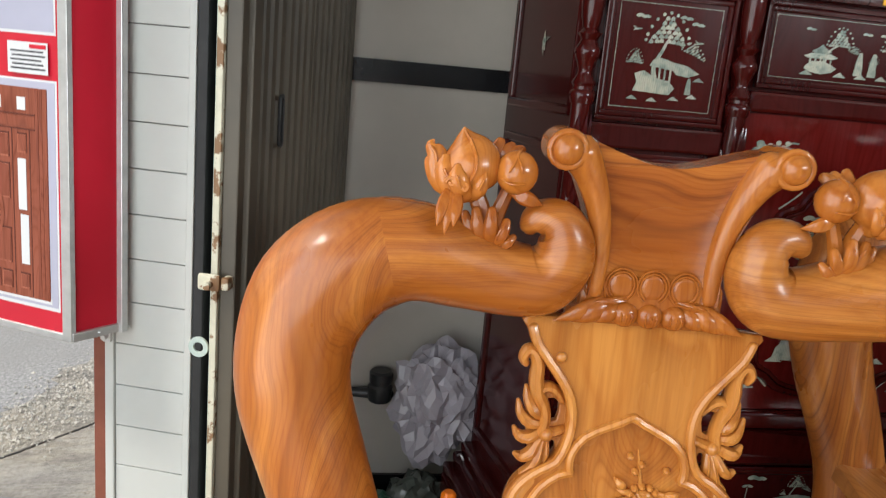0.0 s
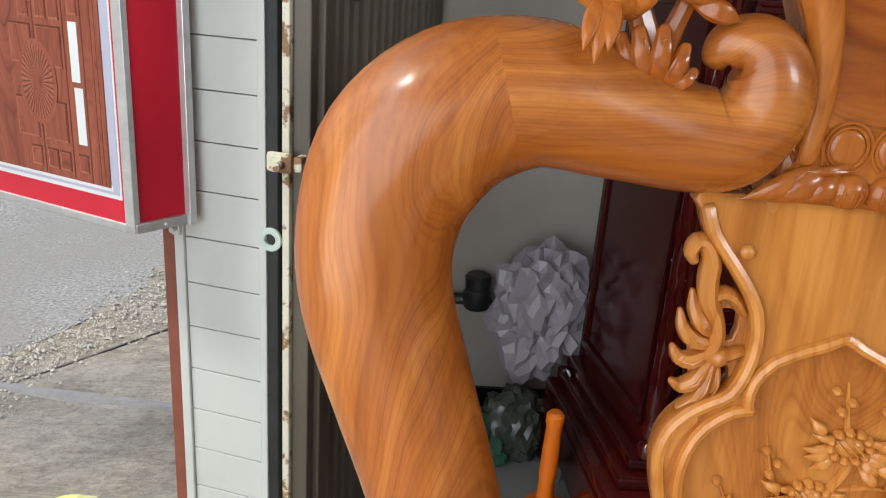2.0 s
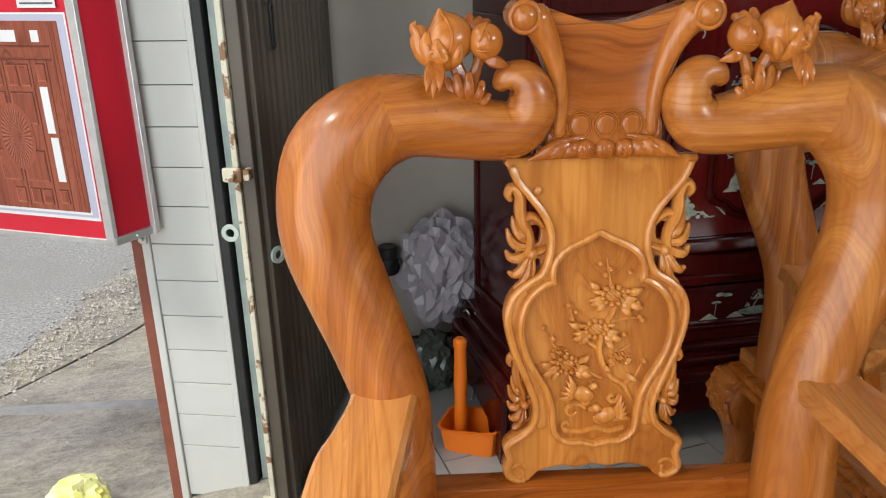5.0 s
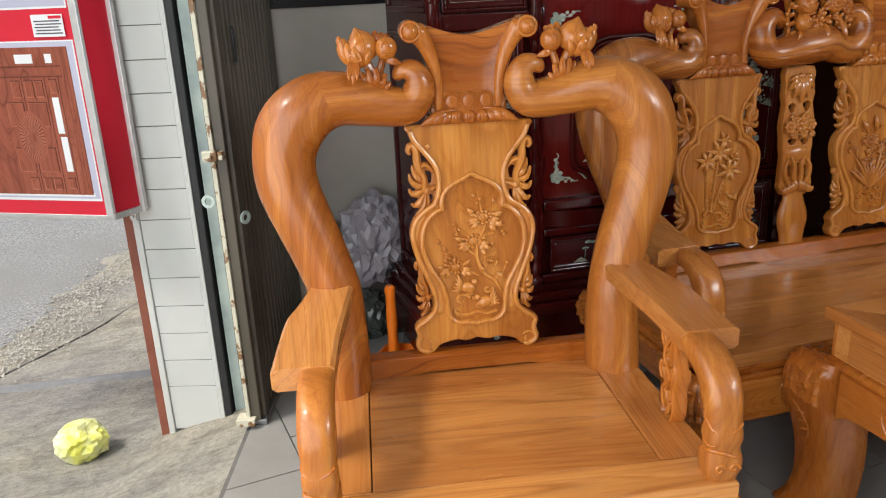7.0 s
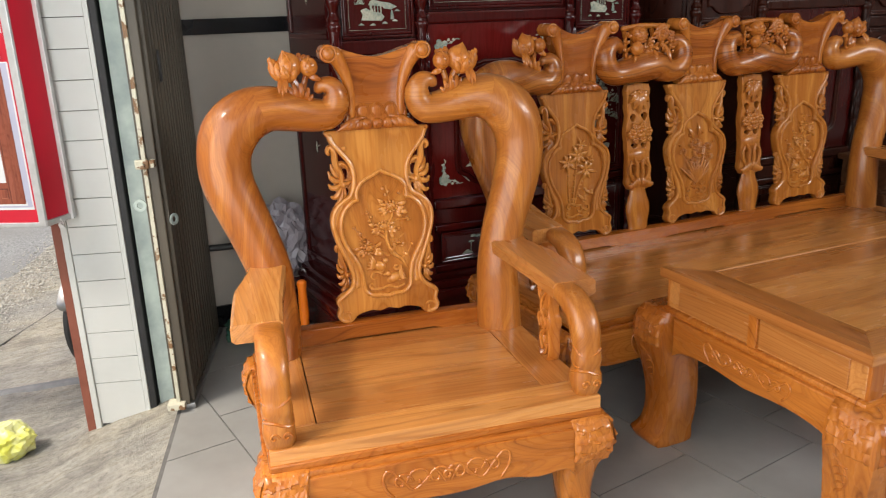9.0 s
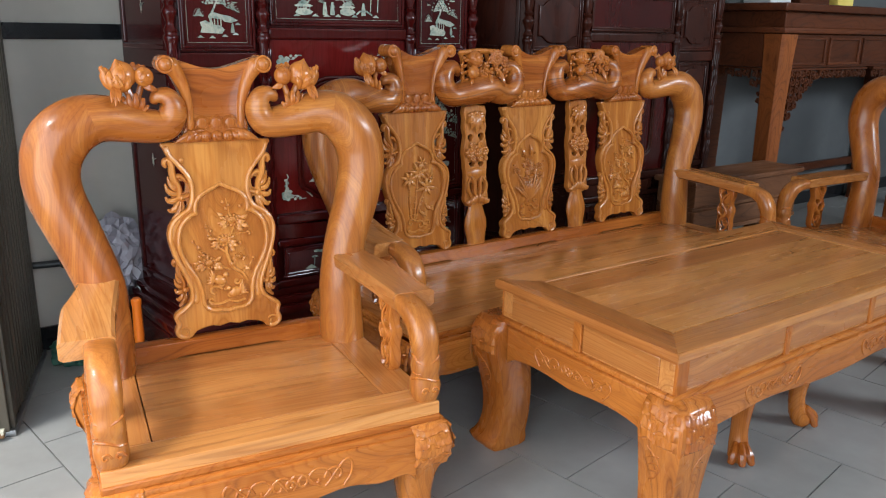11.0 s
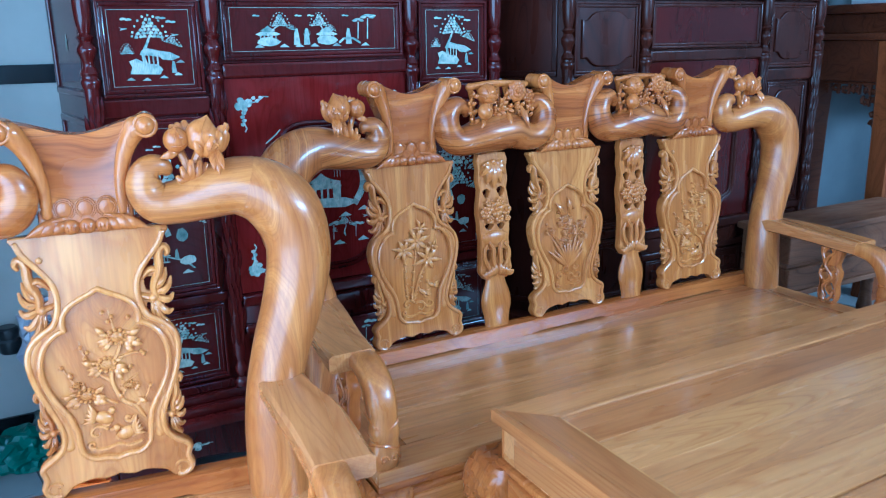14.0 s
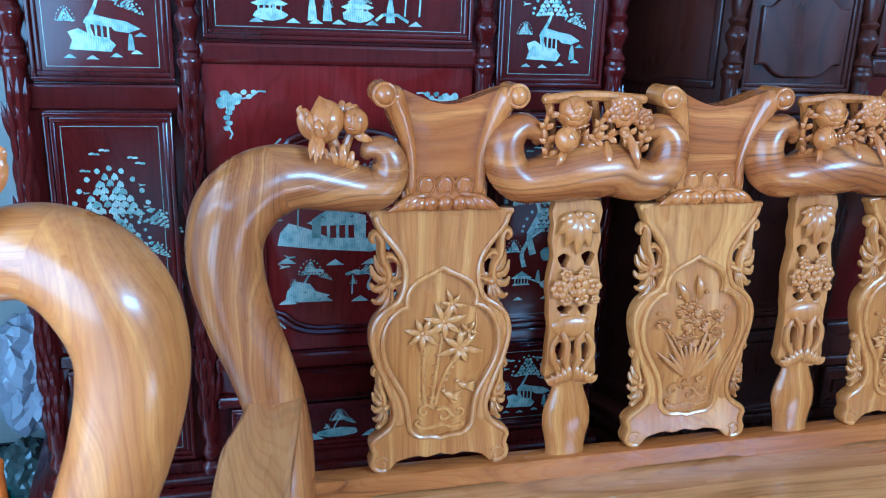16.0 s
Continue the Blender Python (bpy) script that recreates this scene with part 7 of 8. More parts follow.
        self.poly([(x - 0.60 * w, z + 0.58 * h), (x - 0.45 * w, z + 0.50 * h), (x + 0.45 * w, z + 0.50 * h), (x + 0.60 * w, z + 0.58 * h), (x + 0.34 * w, z + 0.72 * h), (x - 0.34 * w, z + 0.72 * h)])
        self.poly([(x - 0.36 * w, z + 0.80 * h), (x - 0.24 * w, z + 0.72 * h), (x + 0.24 * w, z + 0.72 * h), (x + 0.36 * w, z + 0.80 * h), (x + 0.14 * w, z + 0.95 * h), (x, z + 1.1 * h), (x - 0.14 * w, z + 0.95 * h)])

    def rock(self, x, z, w):
        self.poly([(x - w / 2, z), (x + w / 2, z), (x + 0.26 * w, z + 0.16 * w), (x + 0.02 * w, z + 0.34 * w), (x - 0.24 * w, z + 0.20 * w)])

    def upright(self, x, z, h):
        self.poly([(x - 0.20 * h, z), (x + 0.20 * h, z), (x + 0.14 * h, z + 0.6 * h), (x + 0.07 * h, z + 0.95 * h), (x - 0.07 * h, z + 0.95 * h), (x - 0.15 * h, z + 0.6 * h)])

    def palm(self, x, z, h):
        self.line([(x, z), (x + 0.04 * h, z + 0.8 * h)], 0.05 * h)
        for k in range(6):
            a = 0.4 + k * 0.47
            self.disc(x + 0.04 * h + 0.2 * h * math.cos(a), z + 0.8 * h + 0.12 * h * math.sin(a), 0.13 * h, 0.05 * h)

    def spray(self, x, z, s, sx, sz):
        """A corner spray of blossoms, running off two ways."""
        for k in range(7):
            a = self.rnd.uniform(0, 6.28)
            self.disc(x + s * 0.22 * math.cos(a), z + s * 0.2 * math.sin(a), s * 0.13, s * 0.12)
        self.disc(x, z, s * 0.2, s * 0.2)
        for k in range(4):
            self.disc(x + sx * s * (0.30 + 0.14 * k), z + sz * s * 0.12 * (1 + k % 2), s * 0.085, s * 0.075)
            self.disc(x - sx * s * 0.06 * (k % 2), z - sz * s * (0.34 + 0.15 * k), s * 0.10, s * 0.08)
        self.line([(x, z), (x + sx * s * 0.6, z + sz * s * 0.1), (x + sx * s * 0.85, z + sz * s * 0.28), (x + sx * s * 1.05, z + sz * s * 0.26)], s * 0.05)
        self.line([(x, z), (x - sx * s * 0.05, z - sz * s * 0.7), (x + sx * s * 0.08, z - sz * s * 0.95), (x, z - sz * s * 1.1)], s * 0.05)

    def picture(self, x0, x1, z0, z1, kind):
        w, h = x1 - x0, z1 - z0

        def X(f):
            return x0 + f * w

        def Z(f):
            return z0 + f * h
        r = self.rnd
        if kind == "house":
            self.tree(X(0.44), Z(0.22), h * 0.80, 0.06)
            self.poly([(X(0.12), Z(0.10)), (X(0.60), Z(0.08)), (X(0.66), Z(0.16)), (X(0.58), Z(0.24)), (X(0.40), Z(0.26)), (X(0.24), Z(0.34)), (X(0.12), Z(0.30)), (X(0.16), Z(0.20))])
            for f in (0.36, 0.43, 0.50, 0.57):
                self.poly([(X(f), Z(0.22)), (X(f + 0.025), Z(0.22)), (X(f + 0.025), Z(0.40)), (X(f), Z(0.40))])
            self.poly([(X(0.30), Z(0.40)), (X(0.62), Z(0.36)), (X(0.66), Z(0.32)), (X(0.82), Z(0.30)), (X(0.96), Z(0.35)), (X(0.80), Z(0.43)), (X(0.60), Z(0.46)), (X(0.44), Z(0.50)), (X(0.34), Z(0.47))])
            for f, g, sz in ((0.14, 0.95, 0.075), (0.70, 0.97, 0.070), (0.86, 0.91, 0.070)):
                self.cloud(X(f), Z(g), sz * w)
            self.bird(X(0.08), Z(0.80), 0.06 * w)
            self.bird(X(0.90), Z(0.70), 0.06 * w)
            self.upright(X(0.84), Z(0.10), h * 0.20)
            for f, g in ((0.12, 0.0), (0.38, -0.01), (0.66, 0.02), (0.90, 0.06), (0.96, 0.26)):
                self.rock(X(f), Z(g), w * 0.15)
        elif kind == "wide":
            self.pavilion(X(0.12), Z(0.10), w * 0.16)
            self.tree(X(0.16), Z(0.12), h * 0.85, 0.25)
            self.disc(X(0.12), Z(0.16), w * 0.09, h * 0.12)
            for f in (0.34, 0.42, 0.76):
                self.upright(X(f), Z(0.06), h * 0.48)
            self.pavilion(X(0.58), Z(0.10), w * 0.15)
            self.tree(X(0.55), Z(0.12), h * 0.85, -0.12)
            self.disc(X(0.58), Z(0.18), w * 0.085, h * 0.14)
            self.line([(X(0.68), Z(0.10)), (X(0.72), Z(0.22)), (X(0.80), Z(0.22)), (X(0.86), Z(0.08))], h * 0.06)
            self.palm(X(0.84), Z(0.2), h * 0.62)
            self.palm(X(0.92), Z(0.2), h * 0.74)
            for f in (0.05, 0.24, 0.36, 0.48, 0.66, 0.90):
                self.rock(X(f), Z(0.0), w * 0.075)
            for f in (0.04, 0.36, 0.46, 0.74, 0.97):
                self.cloud(X(f), Z(0.88), w * 0.022)
        elif kind == "tall":
            self.tree(X(0.52), Z(0.30), h * 0.58, -0.05)
            self.tree(X(0.34), Z(0.22), h * 0.40, 0.22)
            for f, g in ((0.26, 0.95), (0.40, 0.97), (0.78, 0.93), (0.88, 0.90), (0.12, 0.86)):
                self.cloud(X(f), Z(g), w * 0.06)
            for f, g in ((0.10, 0.74), (0.88, 0.78), (0.92, 0.66)):
                self.bird(X(f), Z(g), w * 0.05)
            self.disc(X(0.70), Z(0.30), w * 0.12, h * 0.05)
            self.pavilion(X(0.24), Z(0.10), w * 0.34)
            self.upright(X(0.56), Z(0.12), h * 0.08)
            self.line([(X(0.24), Z(0.16)), (X(0.7), Z(0.10)), (X(0.9), Z(0.03))], w * 0.03)
            self.disc(X(0.78), Z(0.10), w * 0.17, h * 0.035)
            self.rock(X(0.2), Z(0.0), w * 0.2)
            self.rock(X(0.75), Z(0.0), w * 0.24)
        elif kind == "grand":
            self.pavilion(X(0.46), Z(0.44), w * 0.36)
            self.poly([(X(0.04), Z(0.44)), (X(0.30), Z(0.41)), (X(0.70), Z(0.38)), (X(0.86), Z(0.42)), (X(0.70), Z(0.47)), (X(0.40), Z(0.48)), (X(0.26), Z(0.54)), (X(0.12), Z(0.58)), (X(0.06), Z(0.52))])
            self.poly([(X(0.28), Z(0.48)), (X(0.34), Z(0.48)), (X(0.35), Z(0.64)), (X(0.28), Z(0.60))])
            self.poly([(X(0.58), Z(0.46)), (X(0.66), Z(0.46)), (X(0.66), Z(0.62)), (X(0.57), Z(0.64))])
            self.palm(X(0.18), Z(0.54), h * 0.20)
            trunk = smooth2([(X(0.80), Z(0.40)), (X(0.90), Z(0.56)), (X(0.88), Z(0.74)), (X(0.76), Z(0.86))], 4)
            for a, b in zip(trunk, trunk[1:]):
                self.line([a, b], w * 0.07)
            for f, g, cw in ((0.70, 0.84, 0.30), (0.40, 0.90, 0.28), (0.16, 0.80, 0.24), (0.90, 0.88, 0.22), (0.58, 0.80, 0.16)):
                self.crown(X(f), Z(g), w * cw, h * 0.11, 0.15)
            for f, g in ((0.28, 0.78), (0.31, 0.78), (0.34, 0.78), (0.60, 0.76), (0.63, 0.76), (0.66, 0.76)):
                self.line([(X(f), Z(g)), (X(f), Z(g - 0.10))], 0.0016)
            for f, g in ((0.2, 0.95), (0.5, 0.93), (0.84, 0.95), (0.34, 0.86)):
                self.cloud(X(f), Z(g), w * 0.06)
            for g in (0.80, 0.70, 0.60):
                self.bird(X(0.05), Z(g), w * 0.03)
            self.tree(X(0.24), Z(0.12), h * 0.22, 0.1)
            self.poly([(X(0.08), Z(0.06)), (X(0.32), Z(0.06)), (X(0.40), Z(0.10)), (X(0.30), Z(0.13)), (X(0.26), Z(0.18)), (X(0.16), Z(0.20)), (X(0.10), Z(0.14))])
            self.palm(X(0.56), Z(0.10), h * 0.16)
            self.palm(X(0.80), Z(0.10), h * 0.14)
            self.tree(X(0.70), Z(0.12), h * 0.20, -0.1)
            for f, g in ((0.08, 0.30), (0.12, 0.36), (0.92, 0.28)):
                self.bird(X(f), Z(g), w * 0.04)
            for f, g in ((0.1, 0.05), (0.36, 0.06), (0.62, 0.05), (0.88, 0.06), (0.44, 0.30), (0.1, 0.32), (0.7, 0.30), (0.9, 0.34)):
                self.rock(X(f), Z(g), w * 0.13)
            for f, g in ((0.30, 0.27), (0.62, 0.25), (0.84, 0.22)):
                self.cloud(X(f), Z(g), w * 0.05)
        elif kind == "drawer":
            self.tree(X(0.45), Z(0.15), h * 0.85, 0.1)
            self.disc(X(0.46), Z(0.2), w * 0.14, h * 0.16)
            self.palm(X(0.14), Z(0.1), h * 0.6)
            self.palm(X(0.80), Z(0.1), h * 0.7)
            for f in (0.1, 0.3, 0.68, 0.9):
                self.rock(X(f), Z(0.0), w * 0.14)
            self.cloud(X(0.2), Z(0.9), w * 0.05)
            self.cloud(X(0.85), Z(0.92), w * 0.05)


def rect_frame(bm, x0, x1, z0, z1, w, y0, y1, bevel=0.004):
    box(bm, x0, x1, y0, y1, z1 - w, z1, bevel)
    box(bm, x0, x1, y0, y1, z0, z0 + w, bevel)
    box(bm, x0, x0 + w, y0 + 0.0004, y1, z0 + w - 0.002, z1 - w + 0.002, bevel)
    box(bm, x1 - w, x1, y0 + 0.0004, y1, z0 + w - 0.002, z1 - w + 0.002, bevel)


def panel(parent, x0, x1, z0, z1, y, body, field, picture="", seed=1, name="panel", inset=0.03):
    """A framed panel: moulded surround, sunk field, and its shell picture."""
    bm = bmesh.new()
    rect_frame(bm, x0, x1, z0, z1, 0.010, y - 0.004, y + 0.014, 0.003)
    rect_frame(bm, x0 + 0.0095, x1 - 0.0095, z0 + 0.0095, z1 - 0.0095, 0.012, y + 0.000, y + 0.014, 0.004)
    frame_part = part(name + "_frame", bm, body, parent)
    bm = bmesh.new()
    box(bm, x0 + 0.012, x1 - 0.012, y + 0.006, y + 0.016, z0 + 0.012, z1 - 0.012, 0)
    part(name, bm, red_wood if seed in (45, 46) else field, frame_part)
    if not picture and x1 - x0 > 0.12 and seed not in (45, 46):
        # raised field with ogee shoulders
        g = 0.034
        a, b, c, d = x0 + g, x1 - g, z0 + g, z1 - g
        w, h = b - a, min(0.03, (d - c) * 0.16)
        half = smooth2([(0, d), (w * 0.18, d), (w * 0.30, d - h * 0.35), (w * 0.40, d - h), (w * 0.5, d - h)], 3)
        low = smooth2([(w * 0.5, c + h), (w * 0.40, c + h), (w * 0.30, c + h * 0.35), (w * 0.18, c), (0, c)], 3)
        ring = half + low
        bm = bmesh.new()
        plate(bm, [((a + b) / 2 + u, z) for u, z in ring] + [((a + b) / 2 - u, z) for u, z in ring[::-1] if u > 1e-6], y - 0.004, y + 0.010, (), 0.005)
        part("raised_field", bm, field, frame_part, "raised ogee-shaped field")
    if picture:
        art = Inlay(y + 0.006, seed)
        g = inset
        art.border(x0 + g, x1 - g, z0 + g, z1 - g)
        w, h = x1 - x0 - 2 * g, z1 - z0 - 2 * g
        art.picture(x0 + g + 0.12 * w, x1 - g - 0.12 * w, z0 + g + 0.08 * h, z1 - g - 0.08 * h, picture)
        part("shell_inlay", art.bm, pearl, frame_part, "blue-white shell landscape")
    return frame_part


def turned_post(parent, x, y, z0, z1, body, leafy=True):
    """A corner post: turned spools at both ends, a leaf-carved shaft between."""
    bm = bmesh.new()
    r = 0.020
    zc = 1.335
    prof = [(0.024, z0), (0.024, z0 + 0.02), (0.014, z0 + 0.03), (0.022, z0 + 0.055), (0.014, z0 + 0.080), (0.020, z0 + 0.10), (r, z0 + 0.12)]
    prof += [(r, z0 + 0.2), (r, zc - 0.10), (0.023, zc - 0.08)]
    prof += [(0.027, zc - 0.06), (0.019, zc - 0.050), (0.025, zc - 0.040), (0.016, zc - 0.024), (0.015, zc - 0.012), (0.024, zc + 0.012), (0.026, zc + 0.026), (0.016, zc + 0.044), (0.024, zc + 0.056), (0.015, zc + 0.066), (0.020, zc + 0.085), (0.024, zc + 0.13), (0.022, zc + 0.18), (0.015, zc + 0.21), (0.026, zc + 0.225), (0.026, z1)]
    lathe(bm, prof, (x, y, 0), 14, 2)
    post = part("post", bm, body, parent, "turned and leaf-carved post", 50)
    if leafy:
        bm = bmesh.new()
        z = z0 + 0.14
        k = 0
        while z < zc - 0.14:
            for s in (-1, 0, 1):
                a = -math.pi / 2 + s * 0.75 + (0.3 if k % 2 else -0.3)
                c, d = math.cos(a), math.sin(a)
                petal(bm, (x + c * 0.019, y + d * 0.019, z), (x + c * 0.022 + 0.008 * math.sin(k * 1.7), y + d * 0.022, z + 0.075), 0.008, 0, 0.8, 6)
            z += 0.048
            k += 1
        part("leaf_carving", bm, body, post)


def tall_cabinet(m, xs, depth, label, body, field, door_field, inlaid, splay=0.06):
    """Four posts, side columns of panels, a wide middle door, drawers and a stepped base."""
    t = thing("tall_cabinet", m, label, "cabinet", "tall cabinets")
    xa, xb, xc, xd = xs
    top = 1.98
    bm = bmesh.new()
    pts = [(xa - splay, depth), (xa, 0.012), (xd, 0.012), (xd + splay, depth)]
    lo = [bm.verts.new((x, y, 0.22)) for x, y in pts]
    hi = [bm.verts.new((x, y, top)) for x, y in pts]
    bm.faces.new(lo[::-1])
    bm.faces.new(hi)
    for k in range(4):
        bm.faces.new((lo[k], lo[(k + 1) % 4], hi[(k + 1) % 4], hi[k]))
    part("carcass", bm, body, t, "lacquered carcass")
    seed = 3 if inlaid else 40
    for x in xs:
        turned_post(t, x, -0.002, 0.30, top - 0.02, body)
    # rails
    for z0, z1, d in ((1.500, 1.560, 0.010), (1.170, 1.222, 0.002), (0.590, 0.622, 0.004), (0.298, 0.330, 0.006)):
        for u0, u1 in ((xa, xb), (xc, xd)):
            bm = bmesh.new()
            box(bm, u0 + 0.02, u1 - 0.02, -d, 0.02, z0, z1, 0.006)
            part("rail", bm, body, t)
    for z0, z1, d in ((1.500, 1.560, 0.012), (1.268, 1.312, 0.012), (0.560, 0.600, 0.018), (0.470, 0.500, 0.022), (0.298, 0.330, 0.010)):
        bm = bmesh.new()
        box(bm, xb + 0.02, xc - 0.02, -d, 0.02, z0, z1, 0.008)
        part("middle_rail", bm, body, t)
    for x0, x1, sd in ((xa + 0.030, xb - 0.030, 1), (xc + 0.030, xd - 0.030, 2)):
        panel(t, x0, x1, 1.226, 1.492, -0.001, body, field, "house" if inlaid else "", seed + sd)
        panel(t, x0 + 0.012, x1 - 0.012, 0.628, 1.164, 0.001, body, field, "tall" if inlaid else "", seed + sd + 10, "door")
        panel(t, x0 + 0.006, x1 - 0.006, 0.336, 0.584, 0.0, body, field, "house" if inlaid else "", seed + sd + 20)
        panel(t, x0, x1, 1.57, 1.92, 0.0, body, field, "house" if inlaid else "", seed + sd + 30)
    panel(t, xb + 0.030, xc - 0.030, 1.318, 1.494, -0.003, body, field, "wide" if inlaid else "", seed + 5, "panel", 0.026)
    panel(t, xb + 0.030, xc - 0.030, 1.57, 1.92, -0.003, body, field, "wide" if inlaid else "", seed + 6, "panel", 0.026)
    panel(t, xb + 0.050, xc - 0.050, 0.336, 0.462, -0.010, body, field, "drawer" if inlaid else "", seed + 7, "drawer", 0.016)
    # bowed strip between door and drawer
    bm = bmesh.new()
    rows = [(xb + 0.02 + (xc - xb - 0.04) * f, 0.004 - 0.05 * math.sin(math.pi * f)) for f in np.linspace(0, 1, 13)]
    lo = [bm.verts.new((x, y, 0.502)) for x, y in rows] + [bm.verts.new((rows[-1][0], 0.02, 0.502)), bm.verts.new((rows[0][0], 0.02, 0.502))]
    hi = [bm.verts.new((x, y, 0.558)) for x, y in rows] + [bm.verts.new((rows[-1][0], 0.02, 0.558)), bm.verts.new((rows[0][0], 0.02, 0.558))]
    bm.faces.new(lo[::-1])
    bm.faces.new(hi)
    for k in range(len(lo)):
        bm.faces.new((lo[k], lo[(k + 1) % len(lo)], hi[(k + 1) % len(lo)], hi[k]))
    part("bowed_rail", bm, body, t)
    # the wide middle door with its cartouche
    bm = bmesh.new()
    box(bm, xb + 0.024, xc - 0.024, 0.002, 0.014, 0.602, 1.266, 0)
    door = part("door", bm, door_field, t, "bright red lacquered door")
    xm, w = (xb + xc) / 2, (xc - xb) / 2 - 0.13
    half = smooth2([(0, 1.122), (w * 0.35, 1.122), (w * 0.62, 1.105), (w * 0.72, 1.075), (w * 0.92, 1.060), (w, 1.03), (w, 0.98), (w, 0.86), (w, 0.74), (w * 0.94, 0.700), (w * 0.78, 0.685), (w * 0.62, 0.660), (w * 0.35, 0.645), (0, 0.645)], 2)
    ring = mirrored([(x, z) for x, z in half])
    bm = bmesh.new()
    loop = [(xm + x, z) for x, z in ring]
    tube(bm, [(x, 0.0, z, 0.009) for x, z in loop + loop[:1]], 8, 1, 0.9, (0, 1, 0), False)
    tube(bm, [(xm + (x - xm) * 0.93, -0.001, 0.883 + (z - 0.883) * 0.95, 0.005) for x, z in loop + loop[:1]], 8, 1, 0.9, (0, 1, 0), False)
    part("cartouche_moulding", bm, body, door)
    if inlaid:
        art = Inlay(0.002, 77)
        art.picture(xm - w * 0.86, xm + w * 0.86, 0.70, 1.07, "grand")
        for sx in (-1, 1):
            art.spray(xm - sx * (w + 0.055), 1.19, 0.075, sx, 1)
            art.spray(xm - sx * (w + 0.055), 0.675, 0.075, sx, -1)
            for sz in (-1, 1):
                zc = 0.883 + sz * 0.205
                art.line([(xm + sx * w * 0.97, zc - sz * 0.02), (xm + sx * w * 0.80, zc + sz * 0.005), (xm + sx * w * 0.72, zc + sz * 0.02)], 0.004)
        part("shell_inlay", art.bm, pearl, door, "blue-white shell landscape and corner sprays")
    # ends
    for s, xe in ((-1, xa), (1, xd)):
        ang = math.atan2(depth, s * splay)
        ln = math.hypot(depth, splay)
        mm = Matrix.Translation((xe, 0.012, 0)) @ Matrix.Rotation(ang + (0 if s > 0 else math.pi), 4, "Z")
        for z0, z1 in ((1.226, 1.60), (0.336, 1.164)):
            bm = bmesh.new()
            a0, a1 = (0.03, ln - 0.03) if s > 0 else (-ln + 0.03, -0.03)
            rect_frame(bm, a0, a1, z0, z1, 0.022, -0.010, 0.006, 0.005)
            bmesh.ops.transform(bm, matrix=mm, verts=bm.verts)
            part("end_frame", bm, body, t)
        if inlaid and s < 0:
            art = Inlay(-0.0015, 91)
            for zc in (1.36, 0.80):
                art.upright(-ln / 2, zc, 0.045)
                art.spray(-ln / 2, zc + 0.02, 0.03, 1, 1)
            for zc in (1.02, 0.92, 0.70):
                art.spray(-0.045, zc, 0.03, 1, -1)
            bmesh.ops.transform(art.bm, matrix=mm, verts=art.bm.verts)
            part("shell_inlay", art.bm, pearl, t, "small shell sprig")
    # stepped base on feet
    for g, z0, z1 in ((0.030, 0.268, 0.298), (0.050, 0.236, 0.268), (0.075, 0.200, 0.236)):
        bm = bmesh.new()
        pts = [(xa - splay - g, depth), (xa - splay * 0.2 - g, 0.012 - g), (xd + splay * 0.2 + g, 0.012 - g), (xd + splay + g, depth)]
        lo = [bm.verts.new((x, y, z0)) for x, y in pts]
        hi = [bm.verts.new((x, y, z1)) for x, y in pts]
        bm.faces.new(lo[::-1])
        bm.faces.new(hi)
        for k in range(4):
            bm.faces.new((lo[k], lo[(k + 1) % 4], hi[(k + 1) % 4], hi[k]))
        bmesh.ops.bevel(bm, geom=list(bm.edges), offset=0.008, segments=2, affect="EDGES", profile=0.5)
        part("base_moulding", bm, body, t)
    g = 0.066
    x0, x1 = xa - g, xd + g
    n = 8
    low = [(x0 + 0.07, 0.012)]
    for k in range(n * 2 + 1):
        f = k / (n * 2)
        low.append((x0 + 0.09 + (x1 - x0 - 0.18) * f, 0.075 + 0.028 * abs(math.sin(f * n * math.pi / 2))))
    low.append((x1 - 0.07, 0.012))
    bm = bmesh.new()
    plate(bm, [(x0, 0.2), (x1, 0.2), (x1, 0.0)] + low[::-1] + [(x0, 0.0)], -0.050, -0.028, (), 0.004)
    base = part("base_apron", bm, body, t, "scalloped base apron")
    bm = bmesh.new()
    m2 = Matrix.Translation((x0 - splay * 0.3, 0, 0)) @ Matrix.Rotation(math.atan2(depth, -splay * 0.7), 4, "Z")
    plate(bm, [(-0.04, 0.2), (depth, 0.2), (depth, 0.0), (depth - 0.06, 0.02), (depth - 0.09, 0.08), (depth * 0.5, 0.10), (0.07, 0.08), (0.04, 0.02), (-0.04, 0.0)], -0.011, 0.011, (), 0.004, m2)
    part("base_apron", bm, body, t)
    if inlaid:
        art = Inlay(-0.050, 55)
        for xx in ((xa + xb) / 2, xm, (xc + xd) / 2):
            art.spray(xx, 0.145, 0.045, 1, 0.3)
            art.spray(xx, 0.145, 0.045, -1, 0.3)
        part("shell_inlay", art.bm, pearl, base, "shell flower spray")
    return t


tall_cabinet(pose(0, 1.56, 0), (0.492, 0.828, 1.468, 1.790), 0.42, "tall dark-red lacquered cabinet inlaid with shell landscapes", red_wood, red_wood, red_panel, True)
bm = bmesh.new()
box(bm, 1.10, 1.135, 1.5455, 1.5475, 1.505, 1.530, 0.0005)
tagged(part("price_tag", bm, yellow_tag, None), "small orange-yellow paper tag stuck on the red cabinet", "tag")
tall_cabinet(pose(0, 1.53, 0), (2.085, 2.455, 3.12, 3.46), 0.45, "tall dark-brown carved cabinet with plain framed panels", brown_wood, brown_wood, red_wood, False, 0.26)


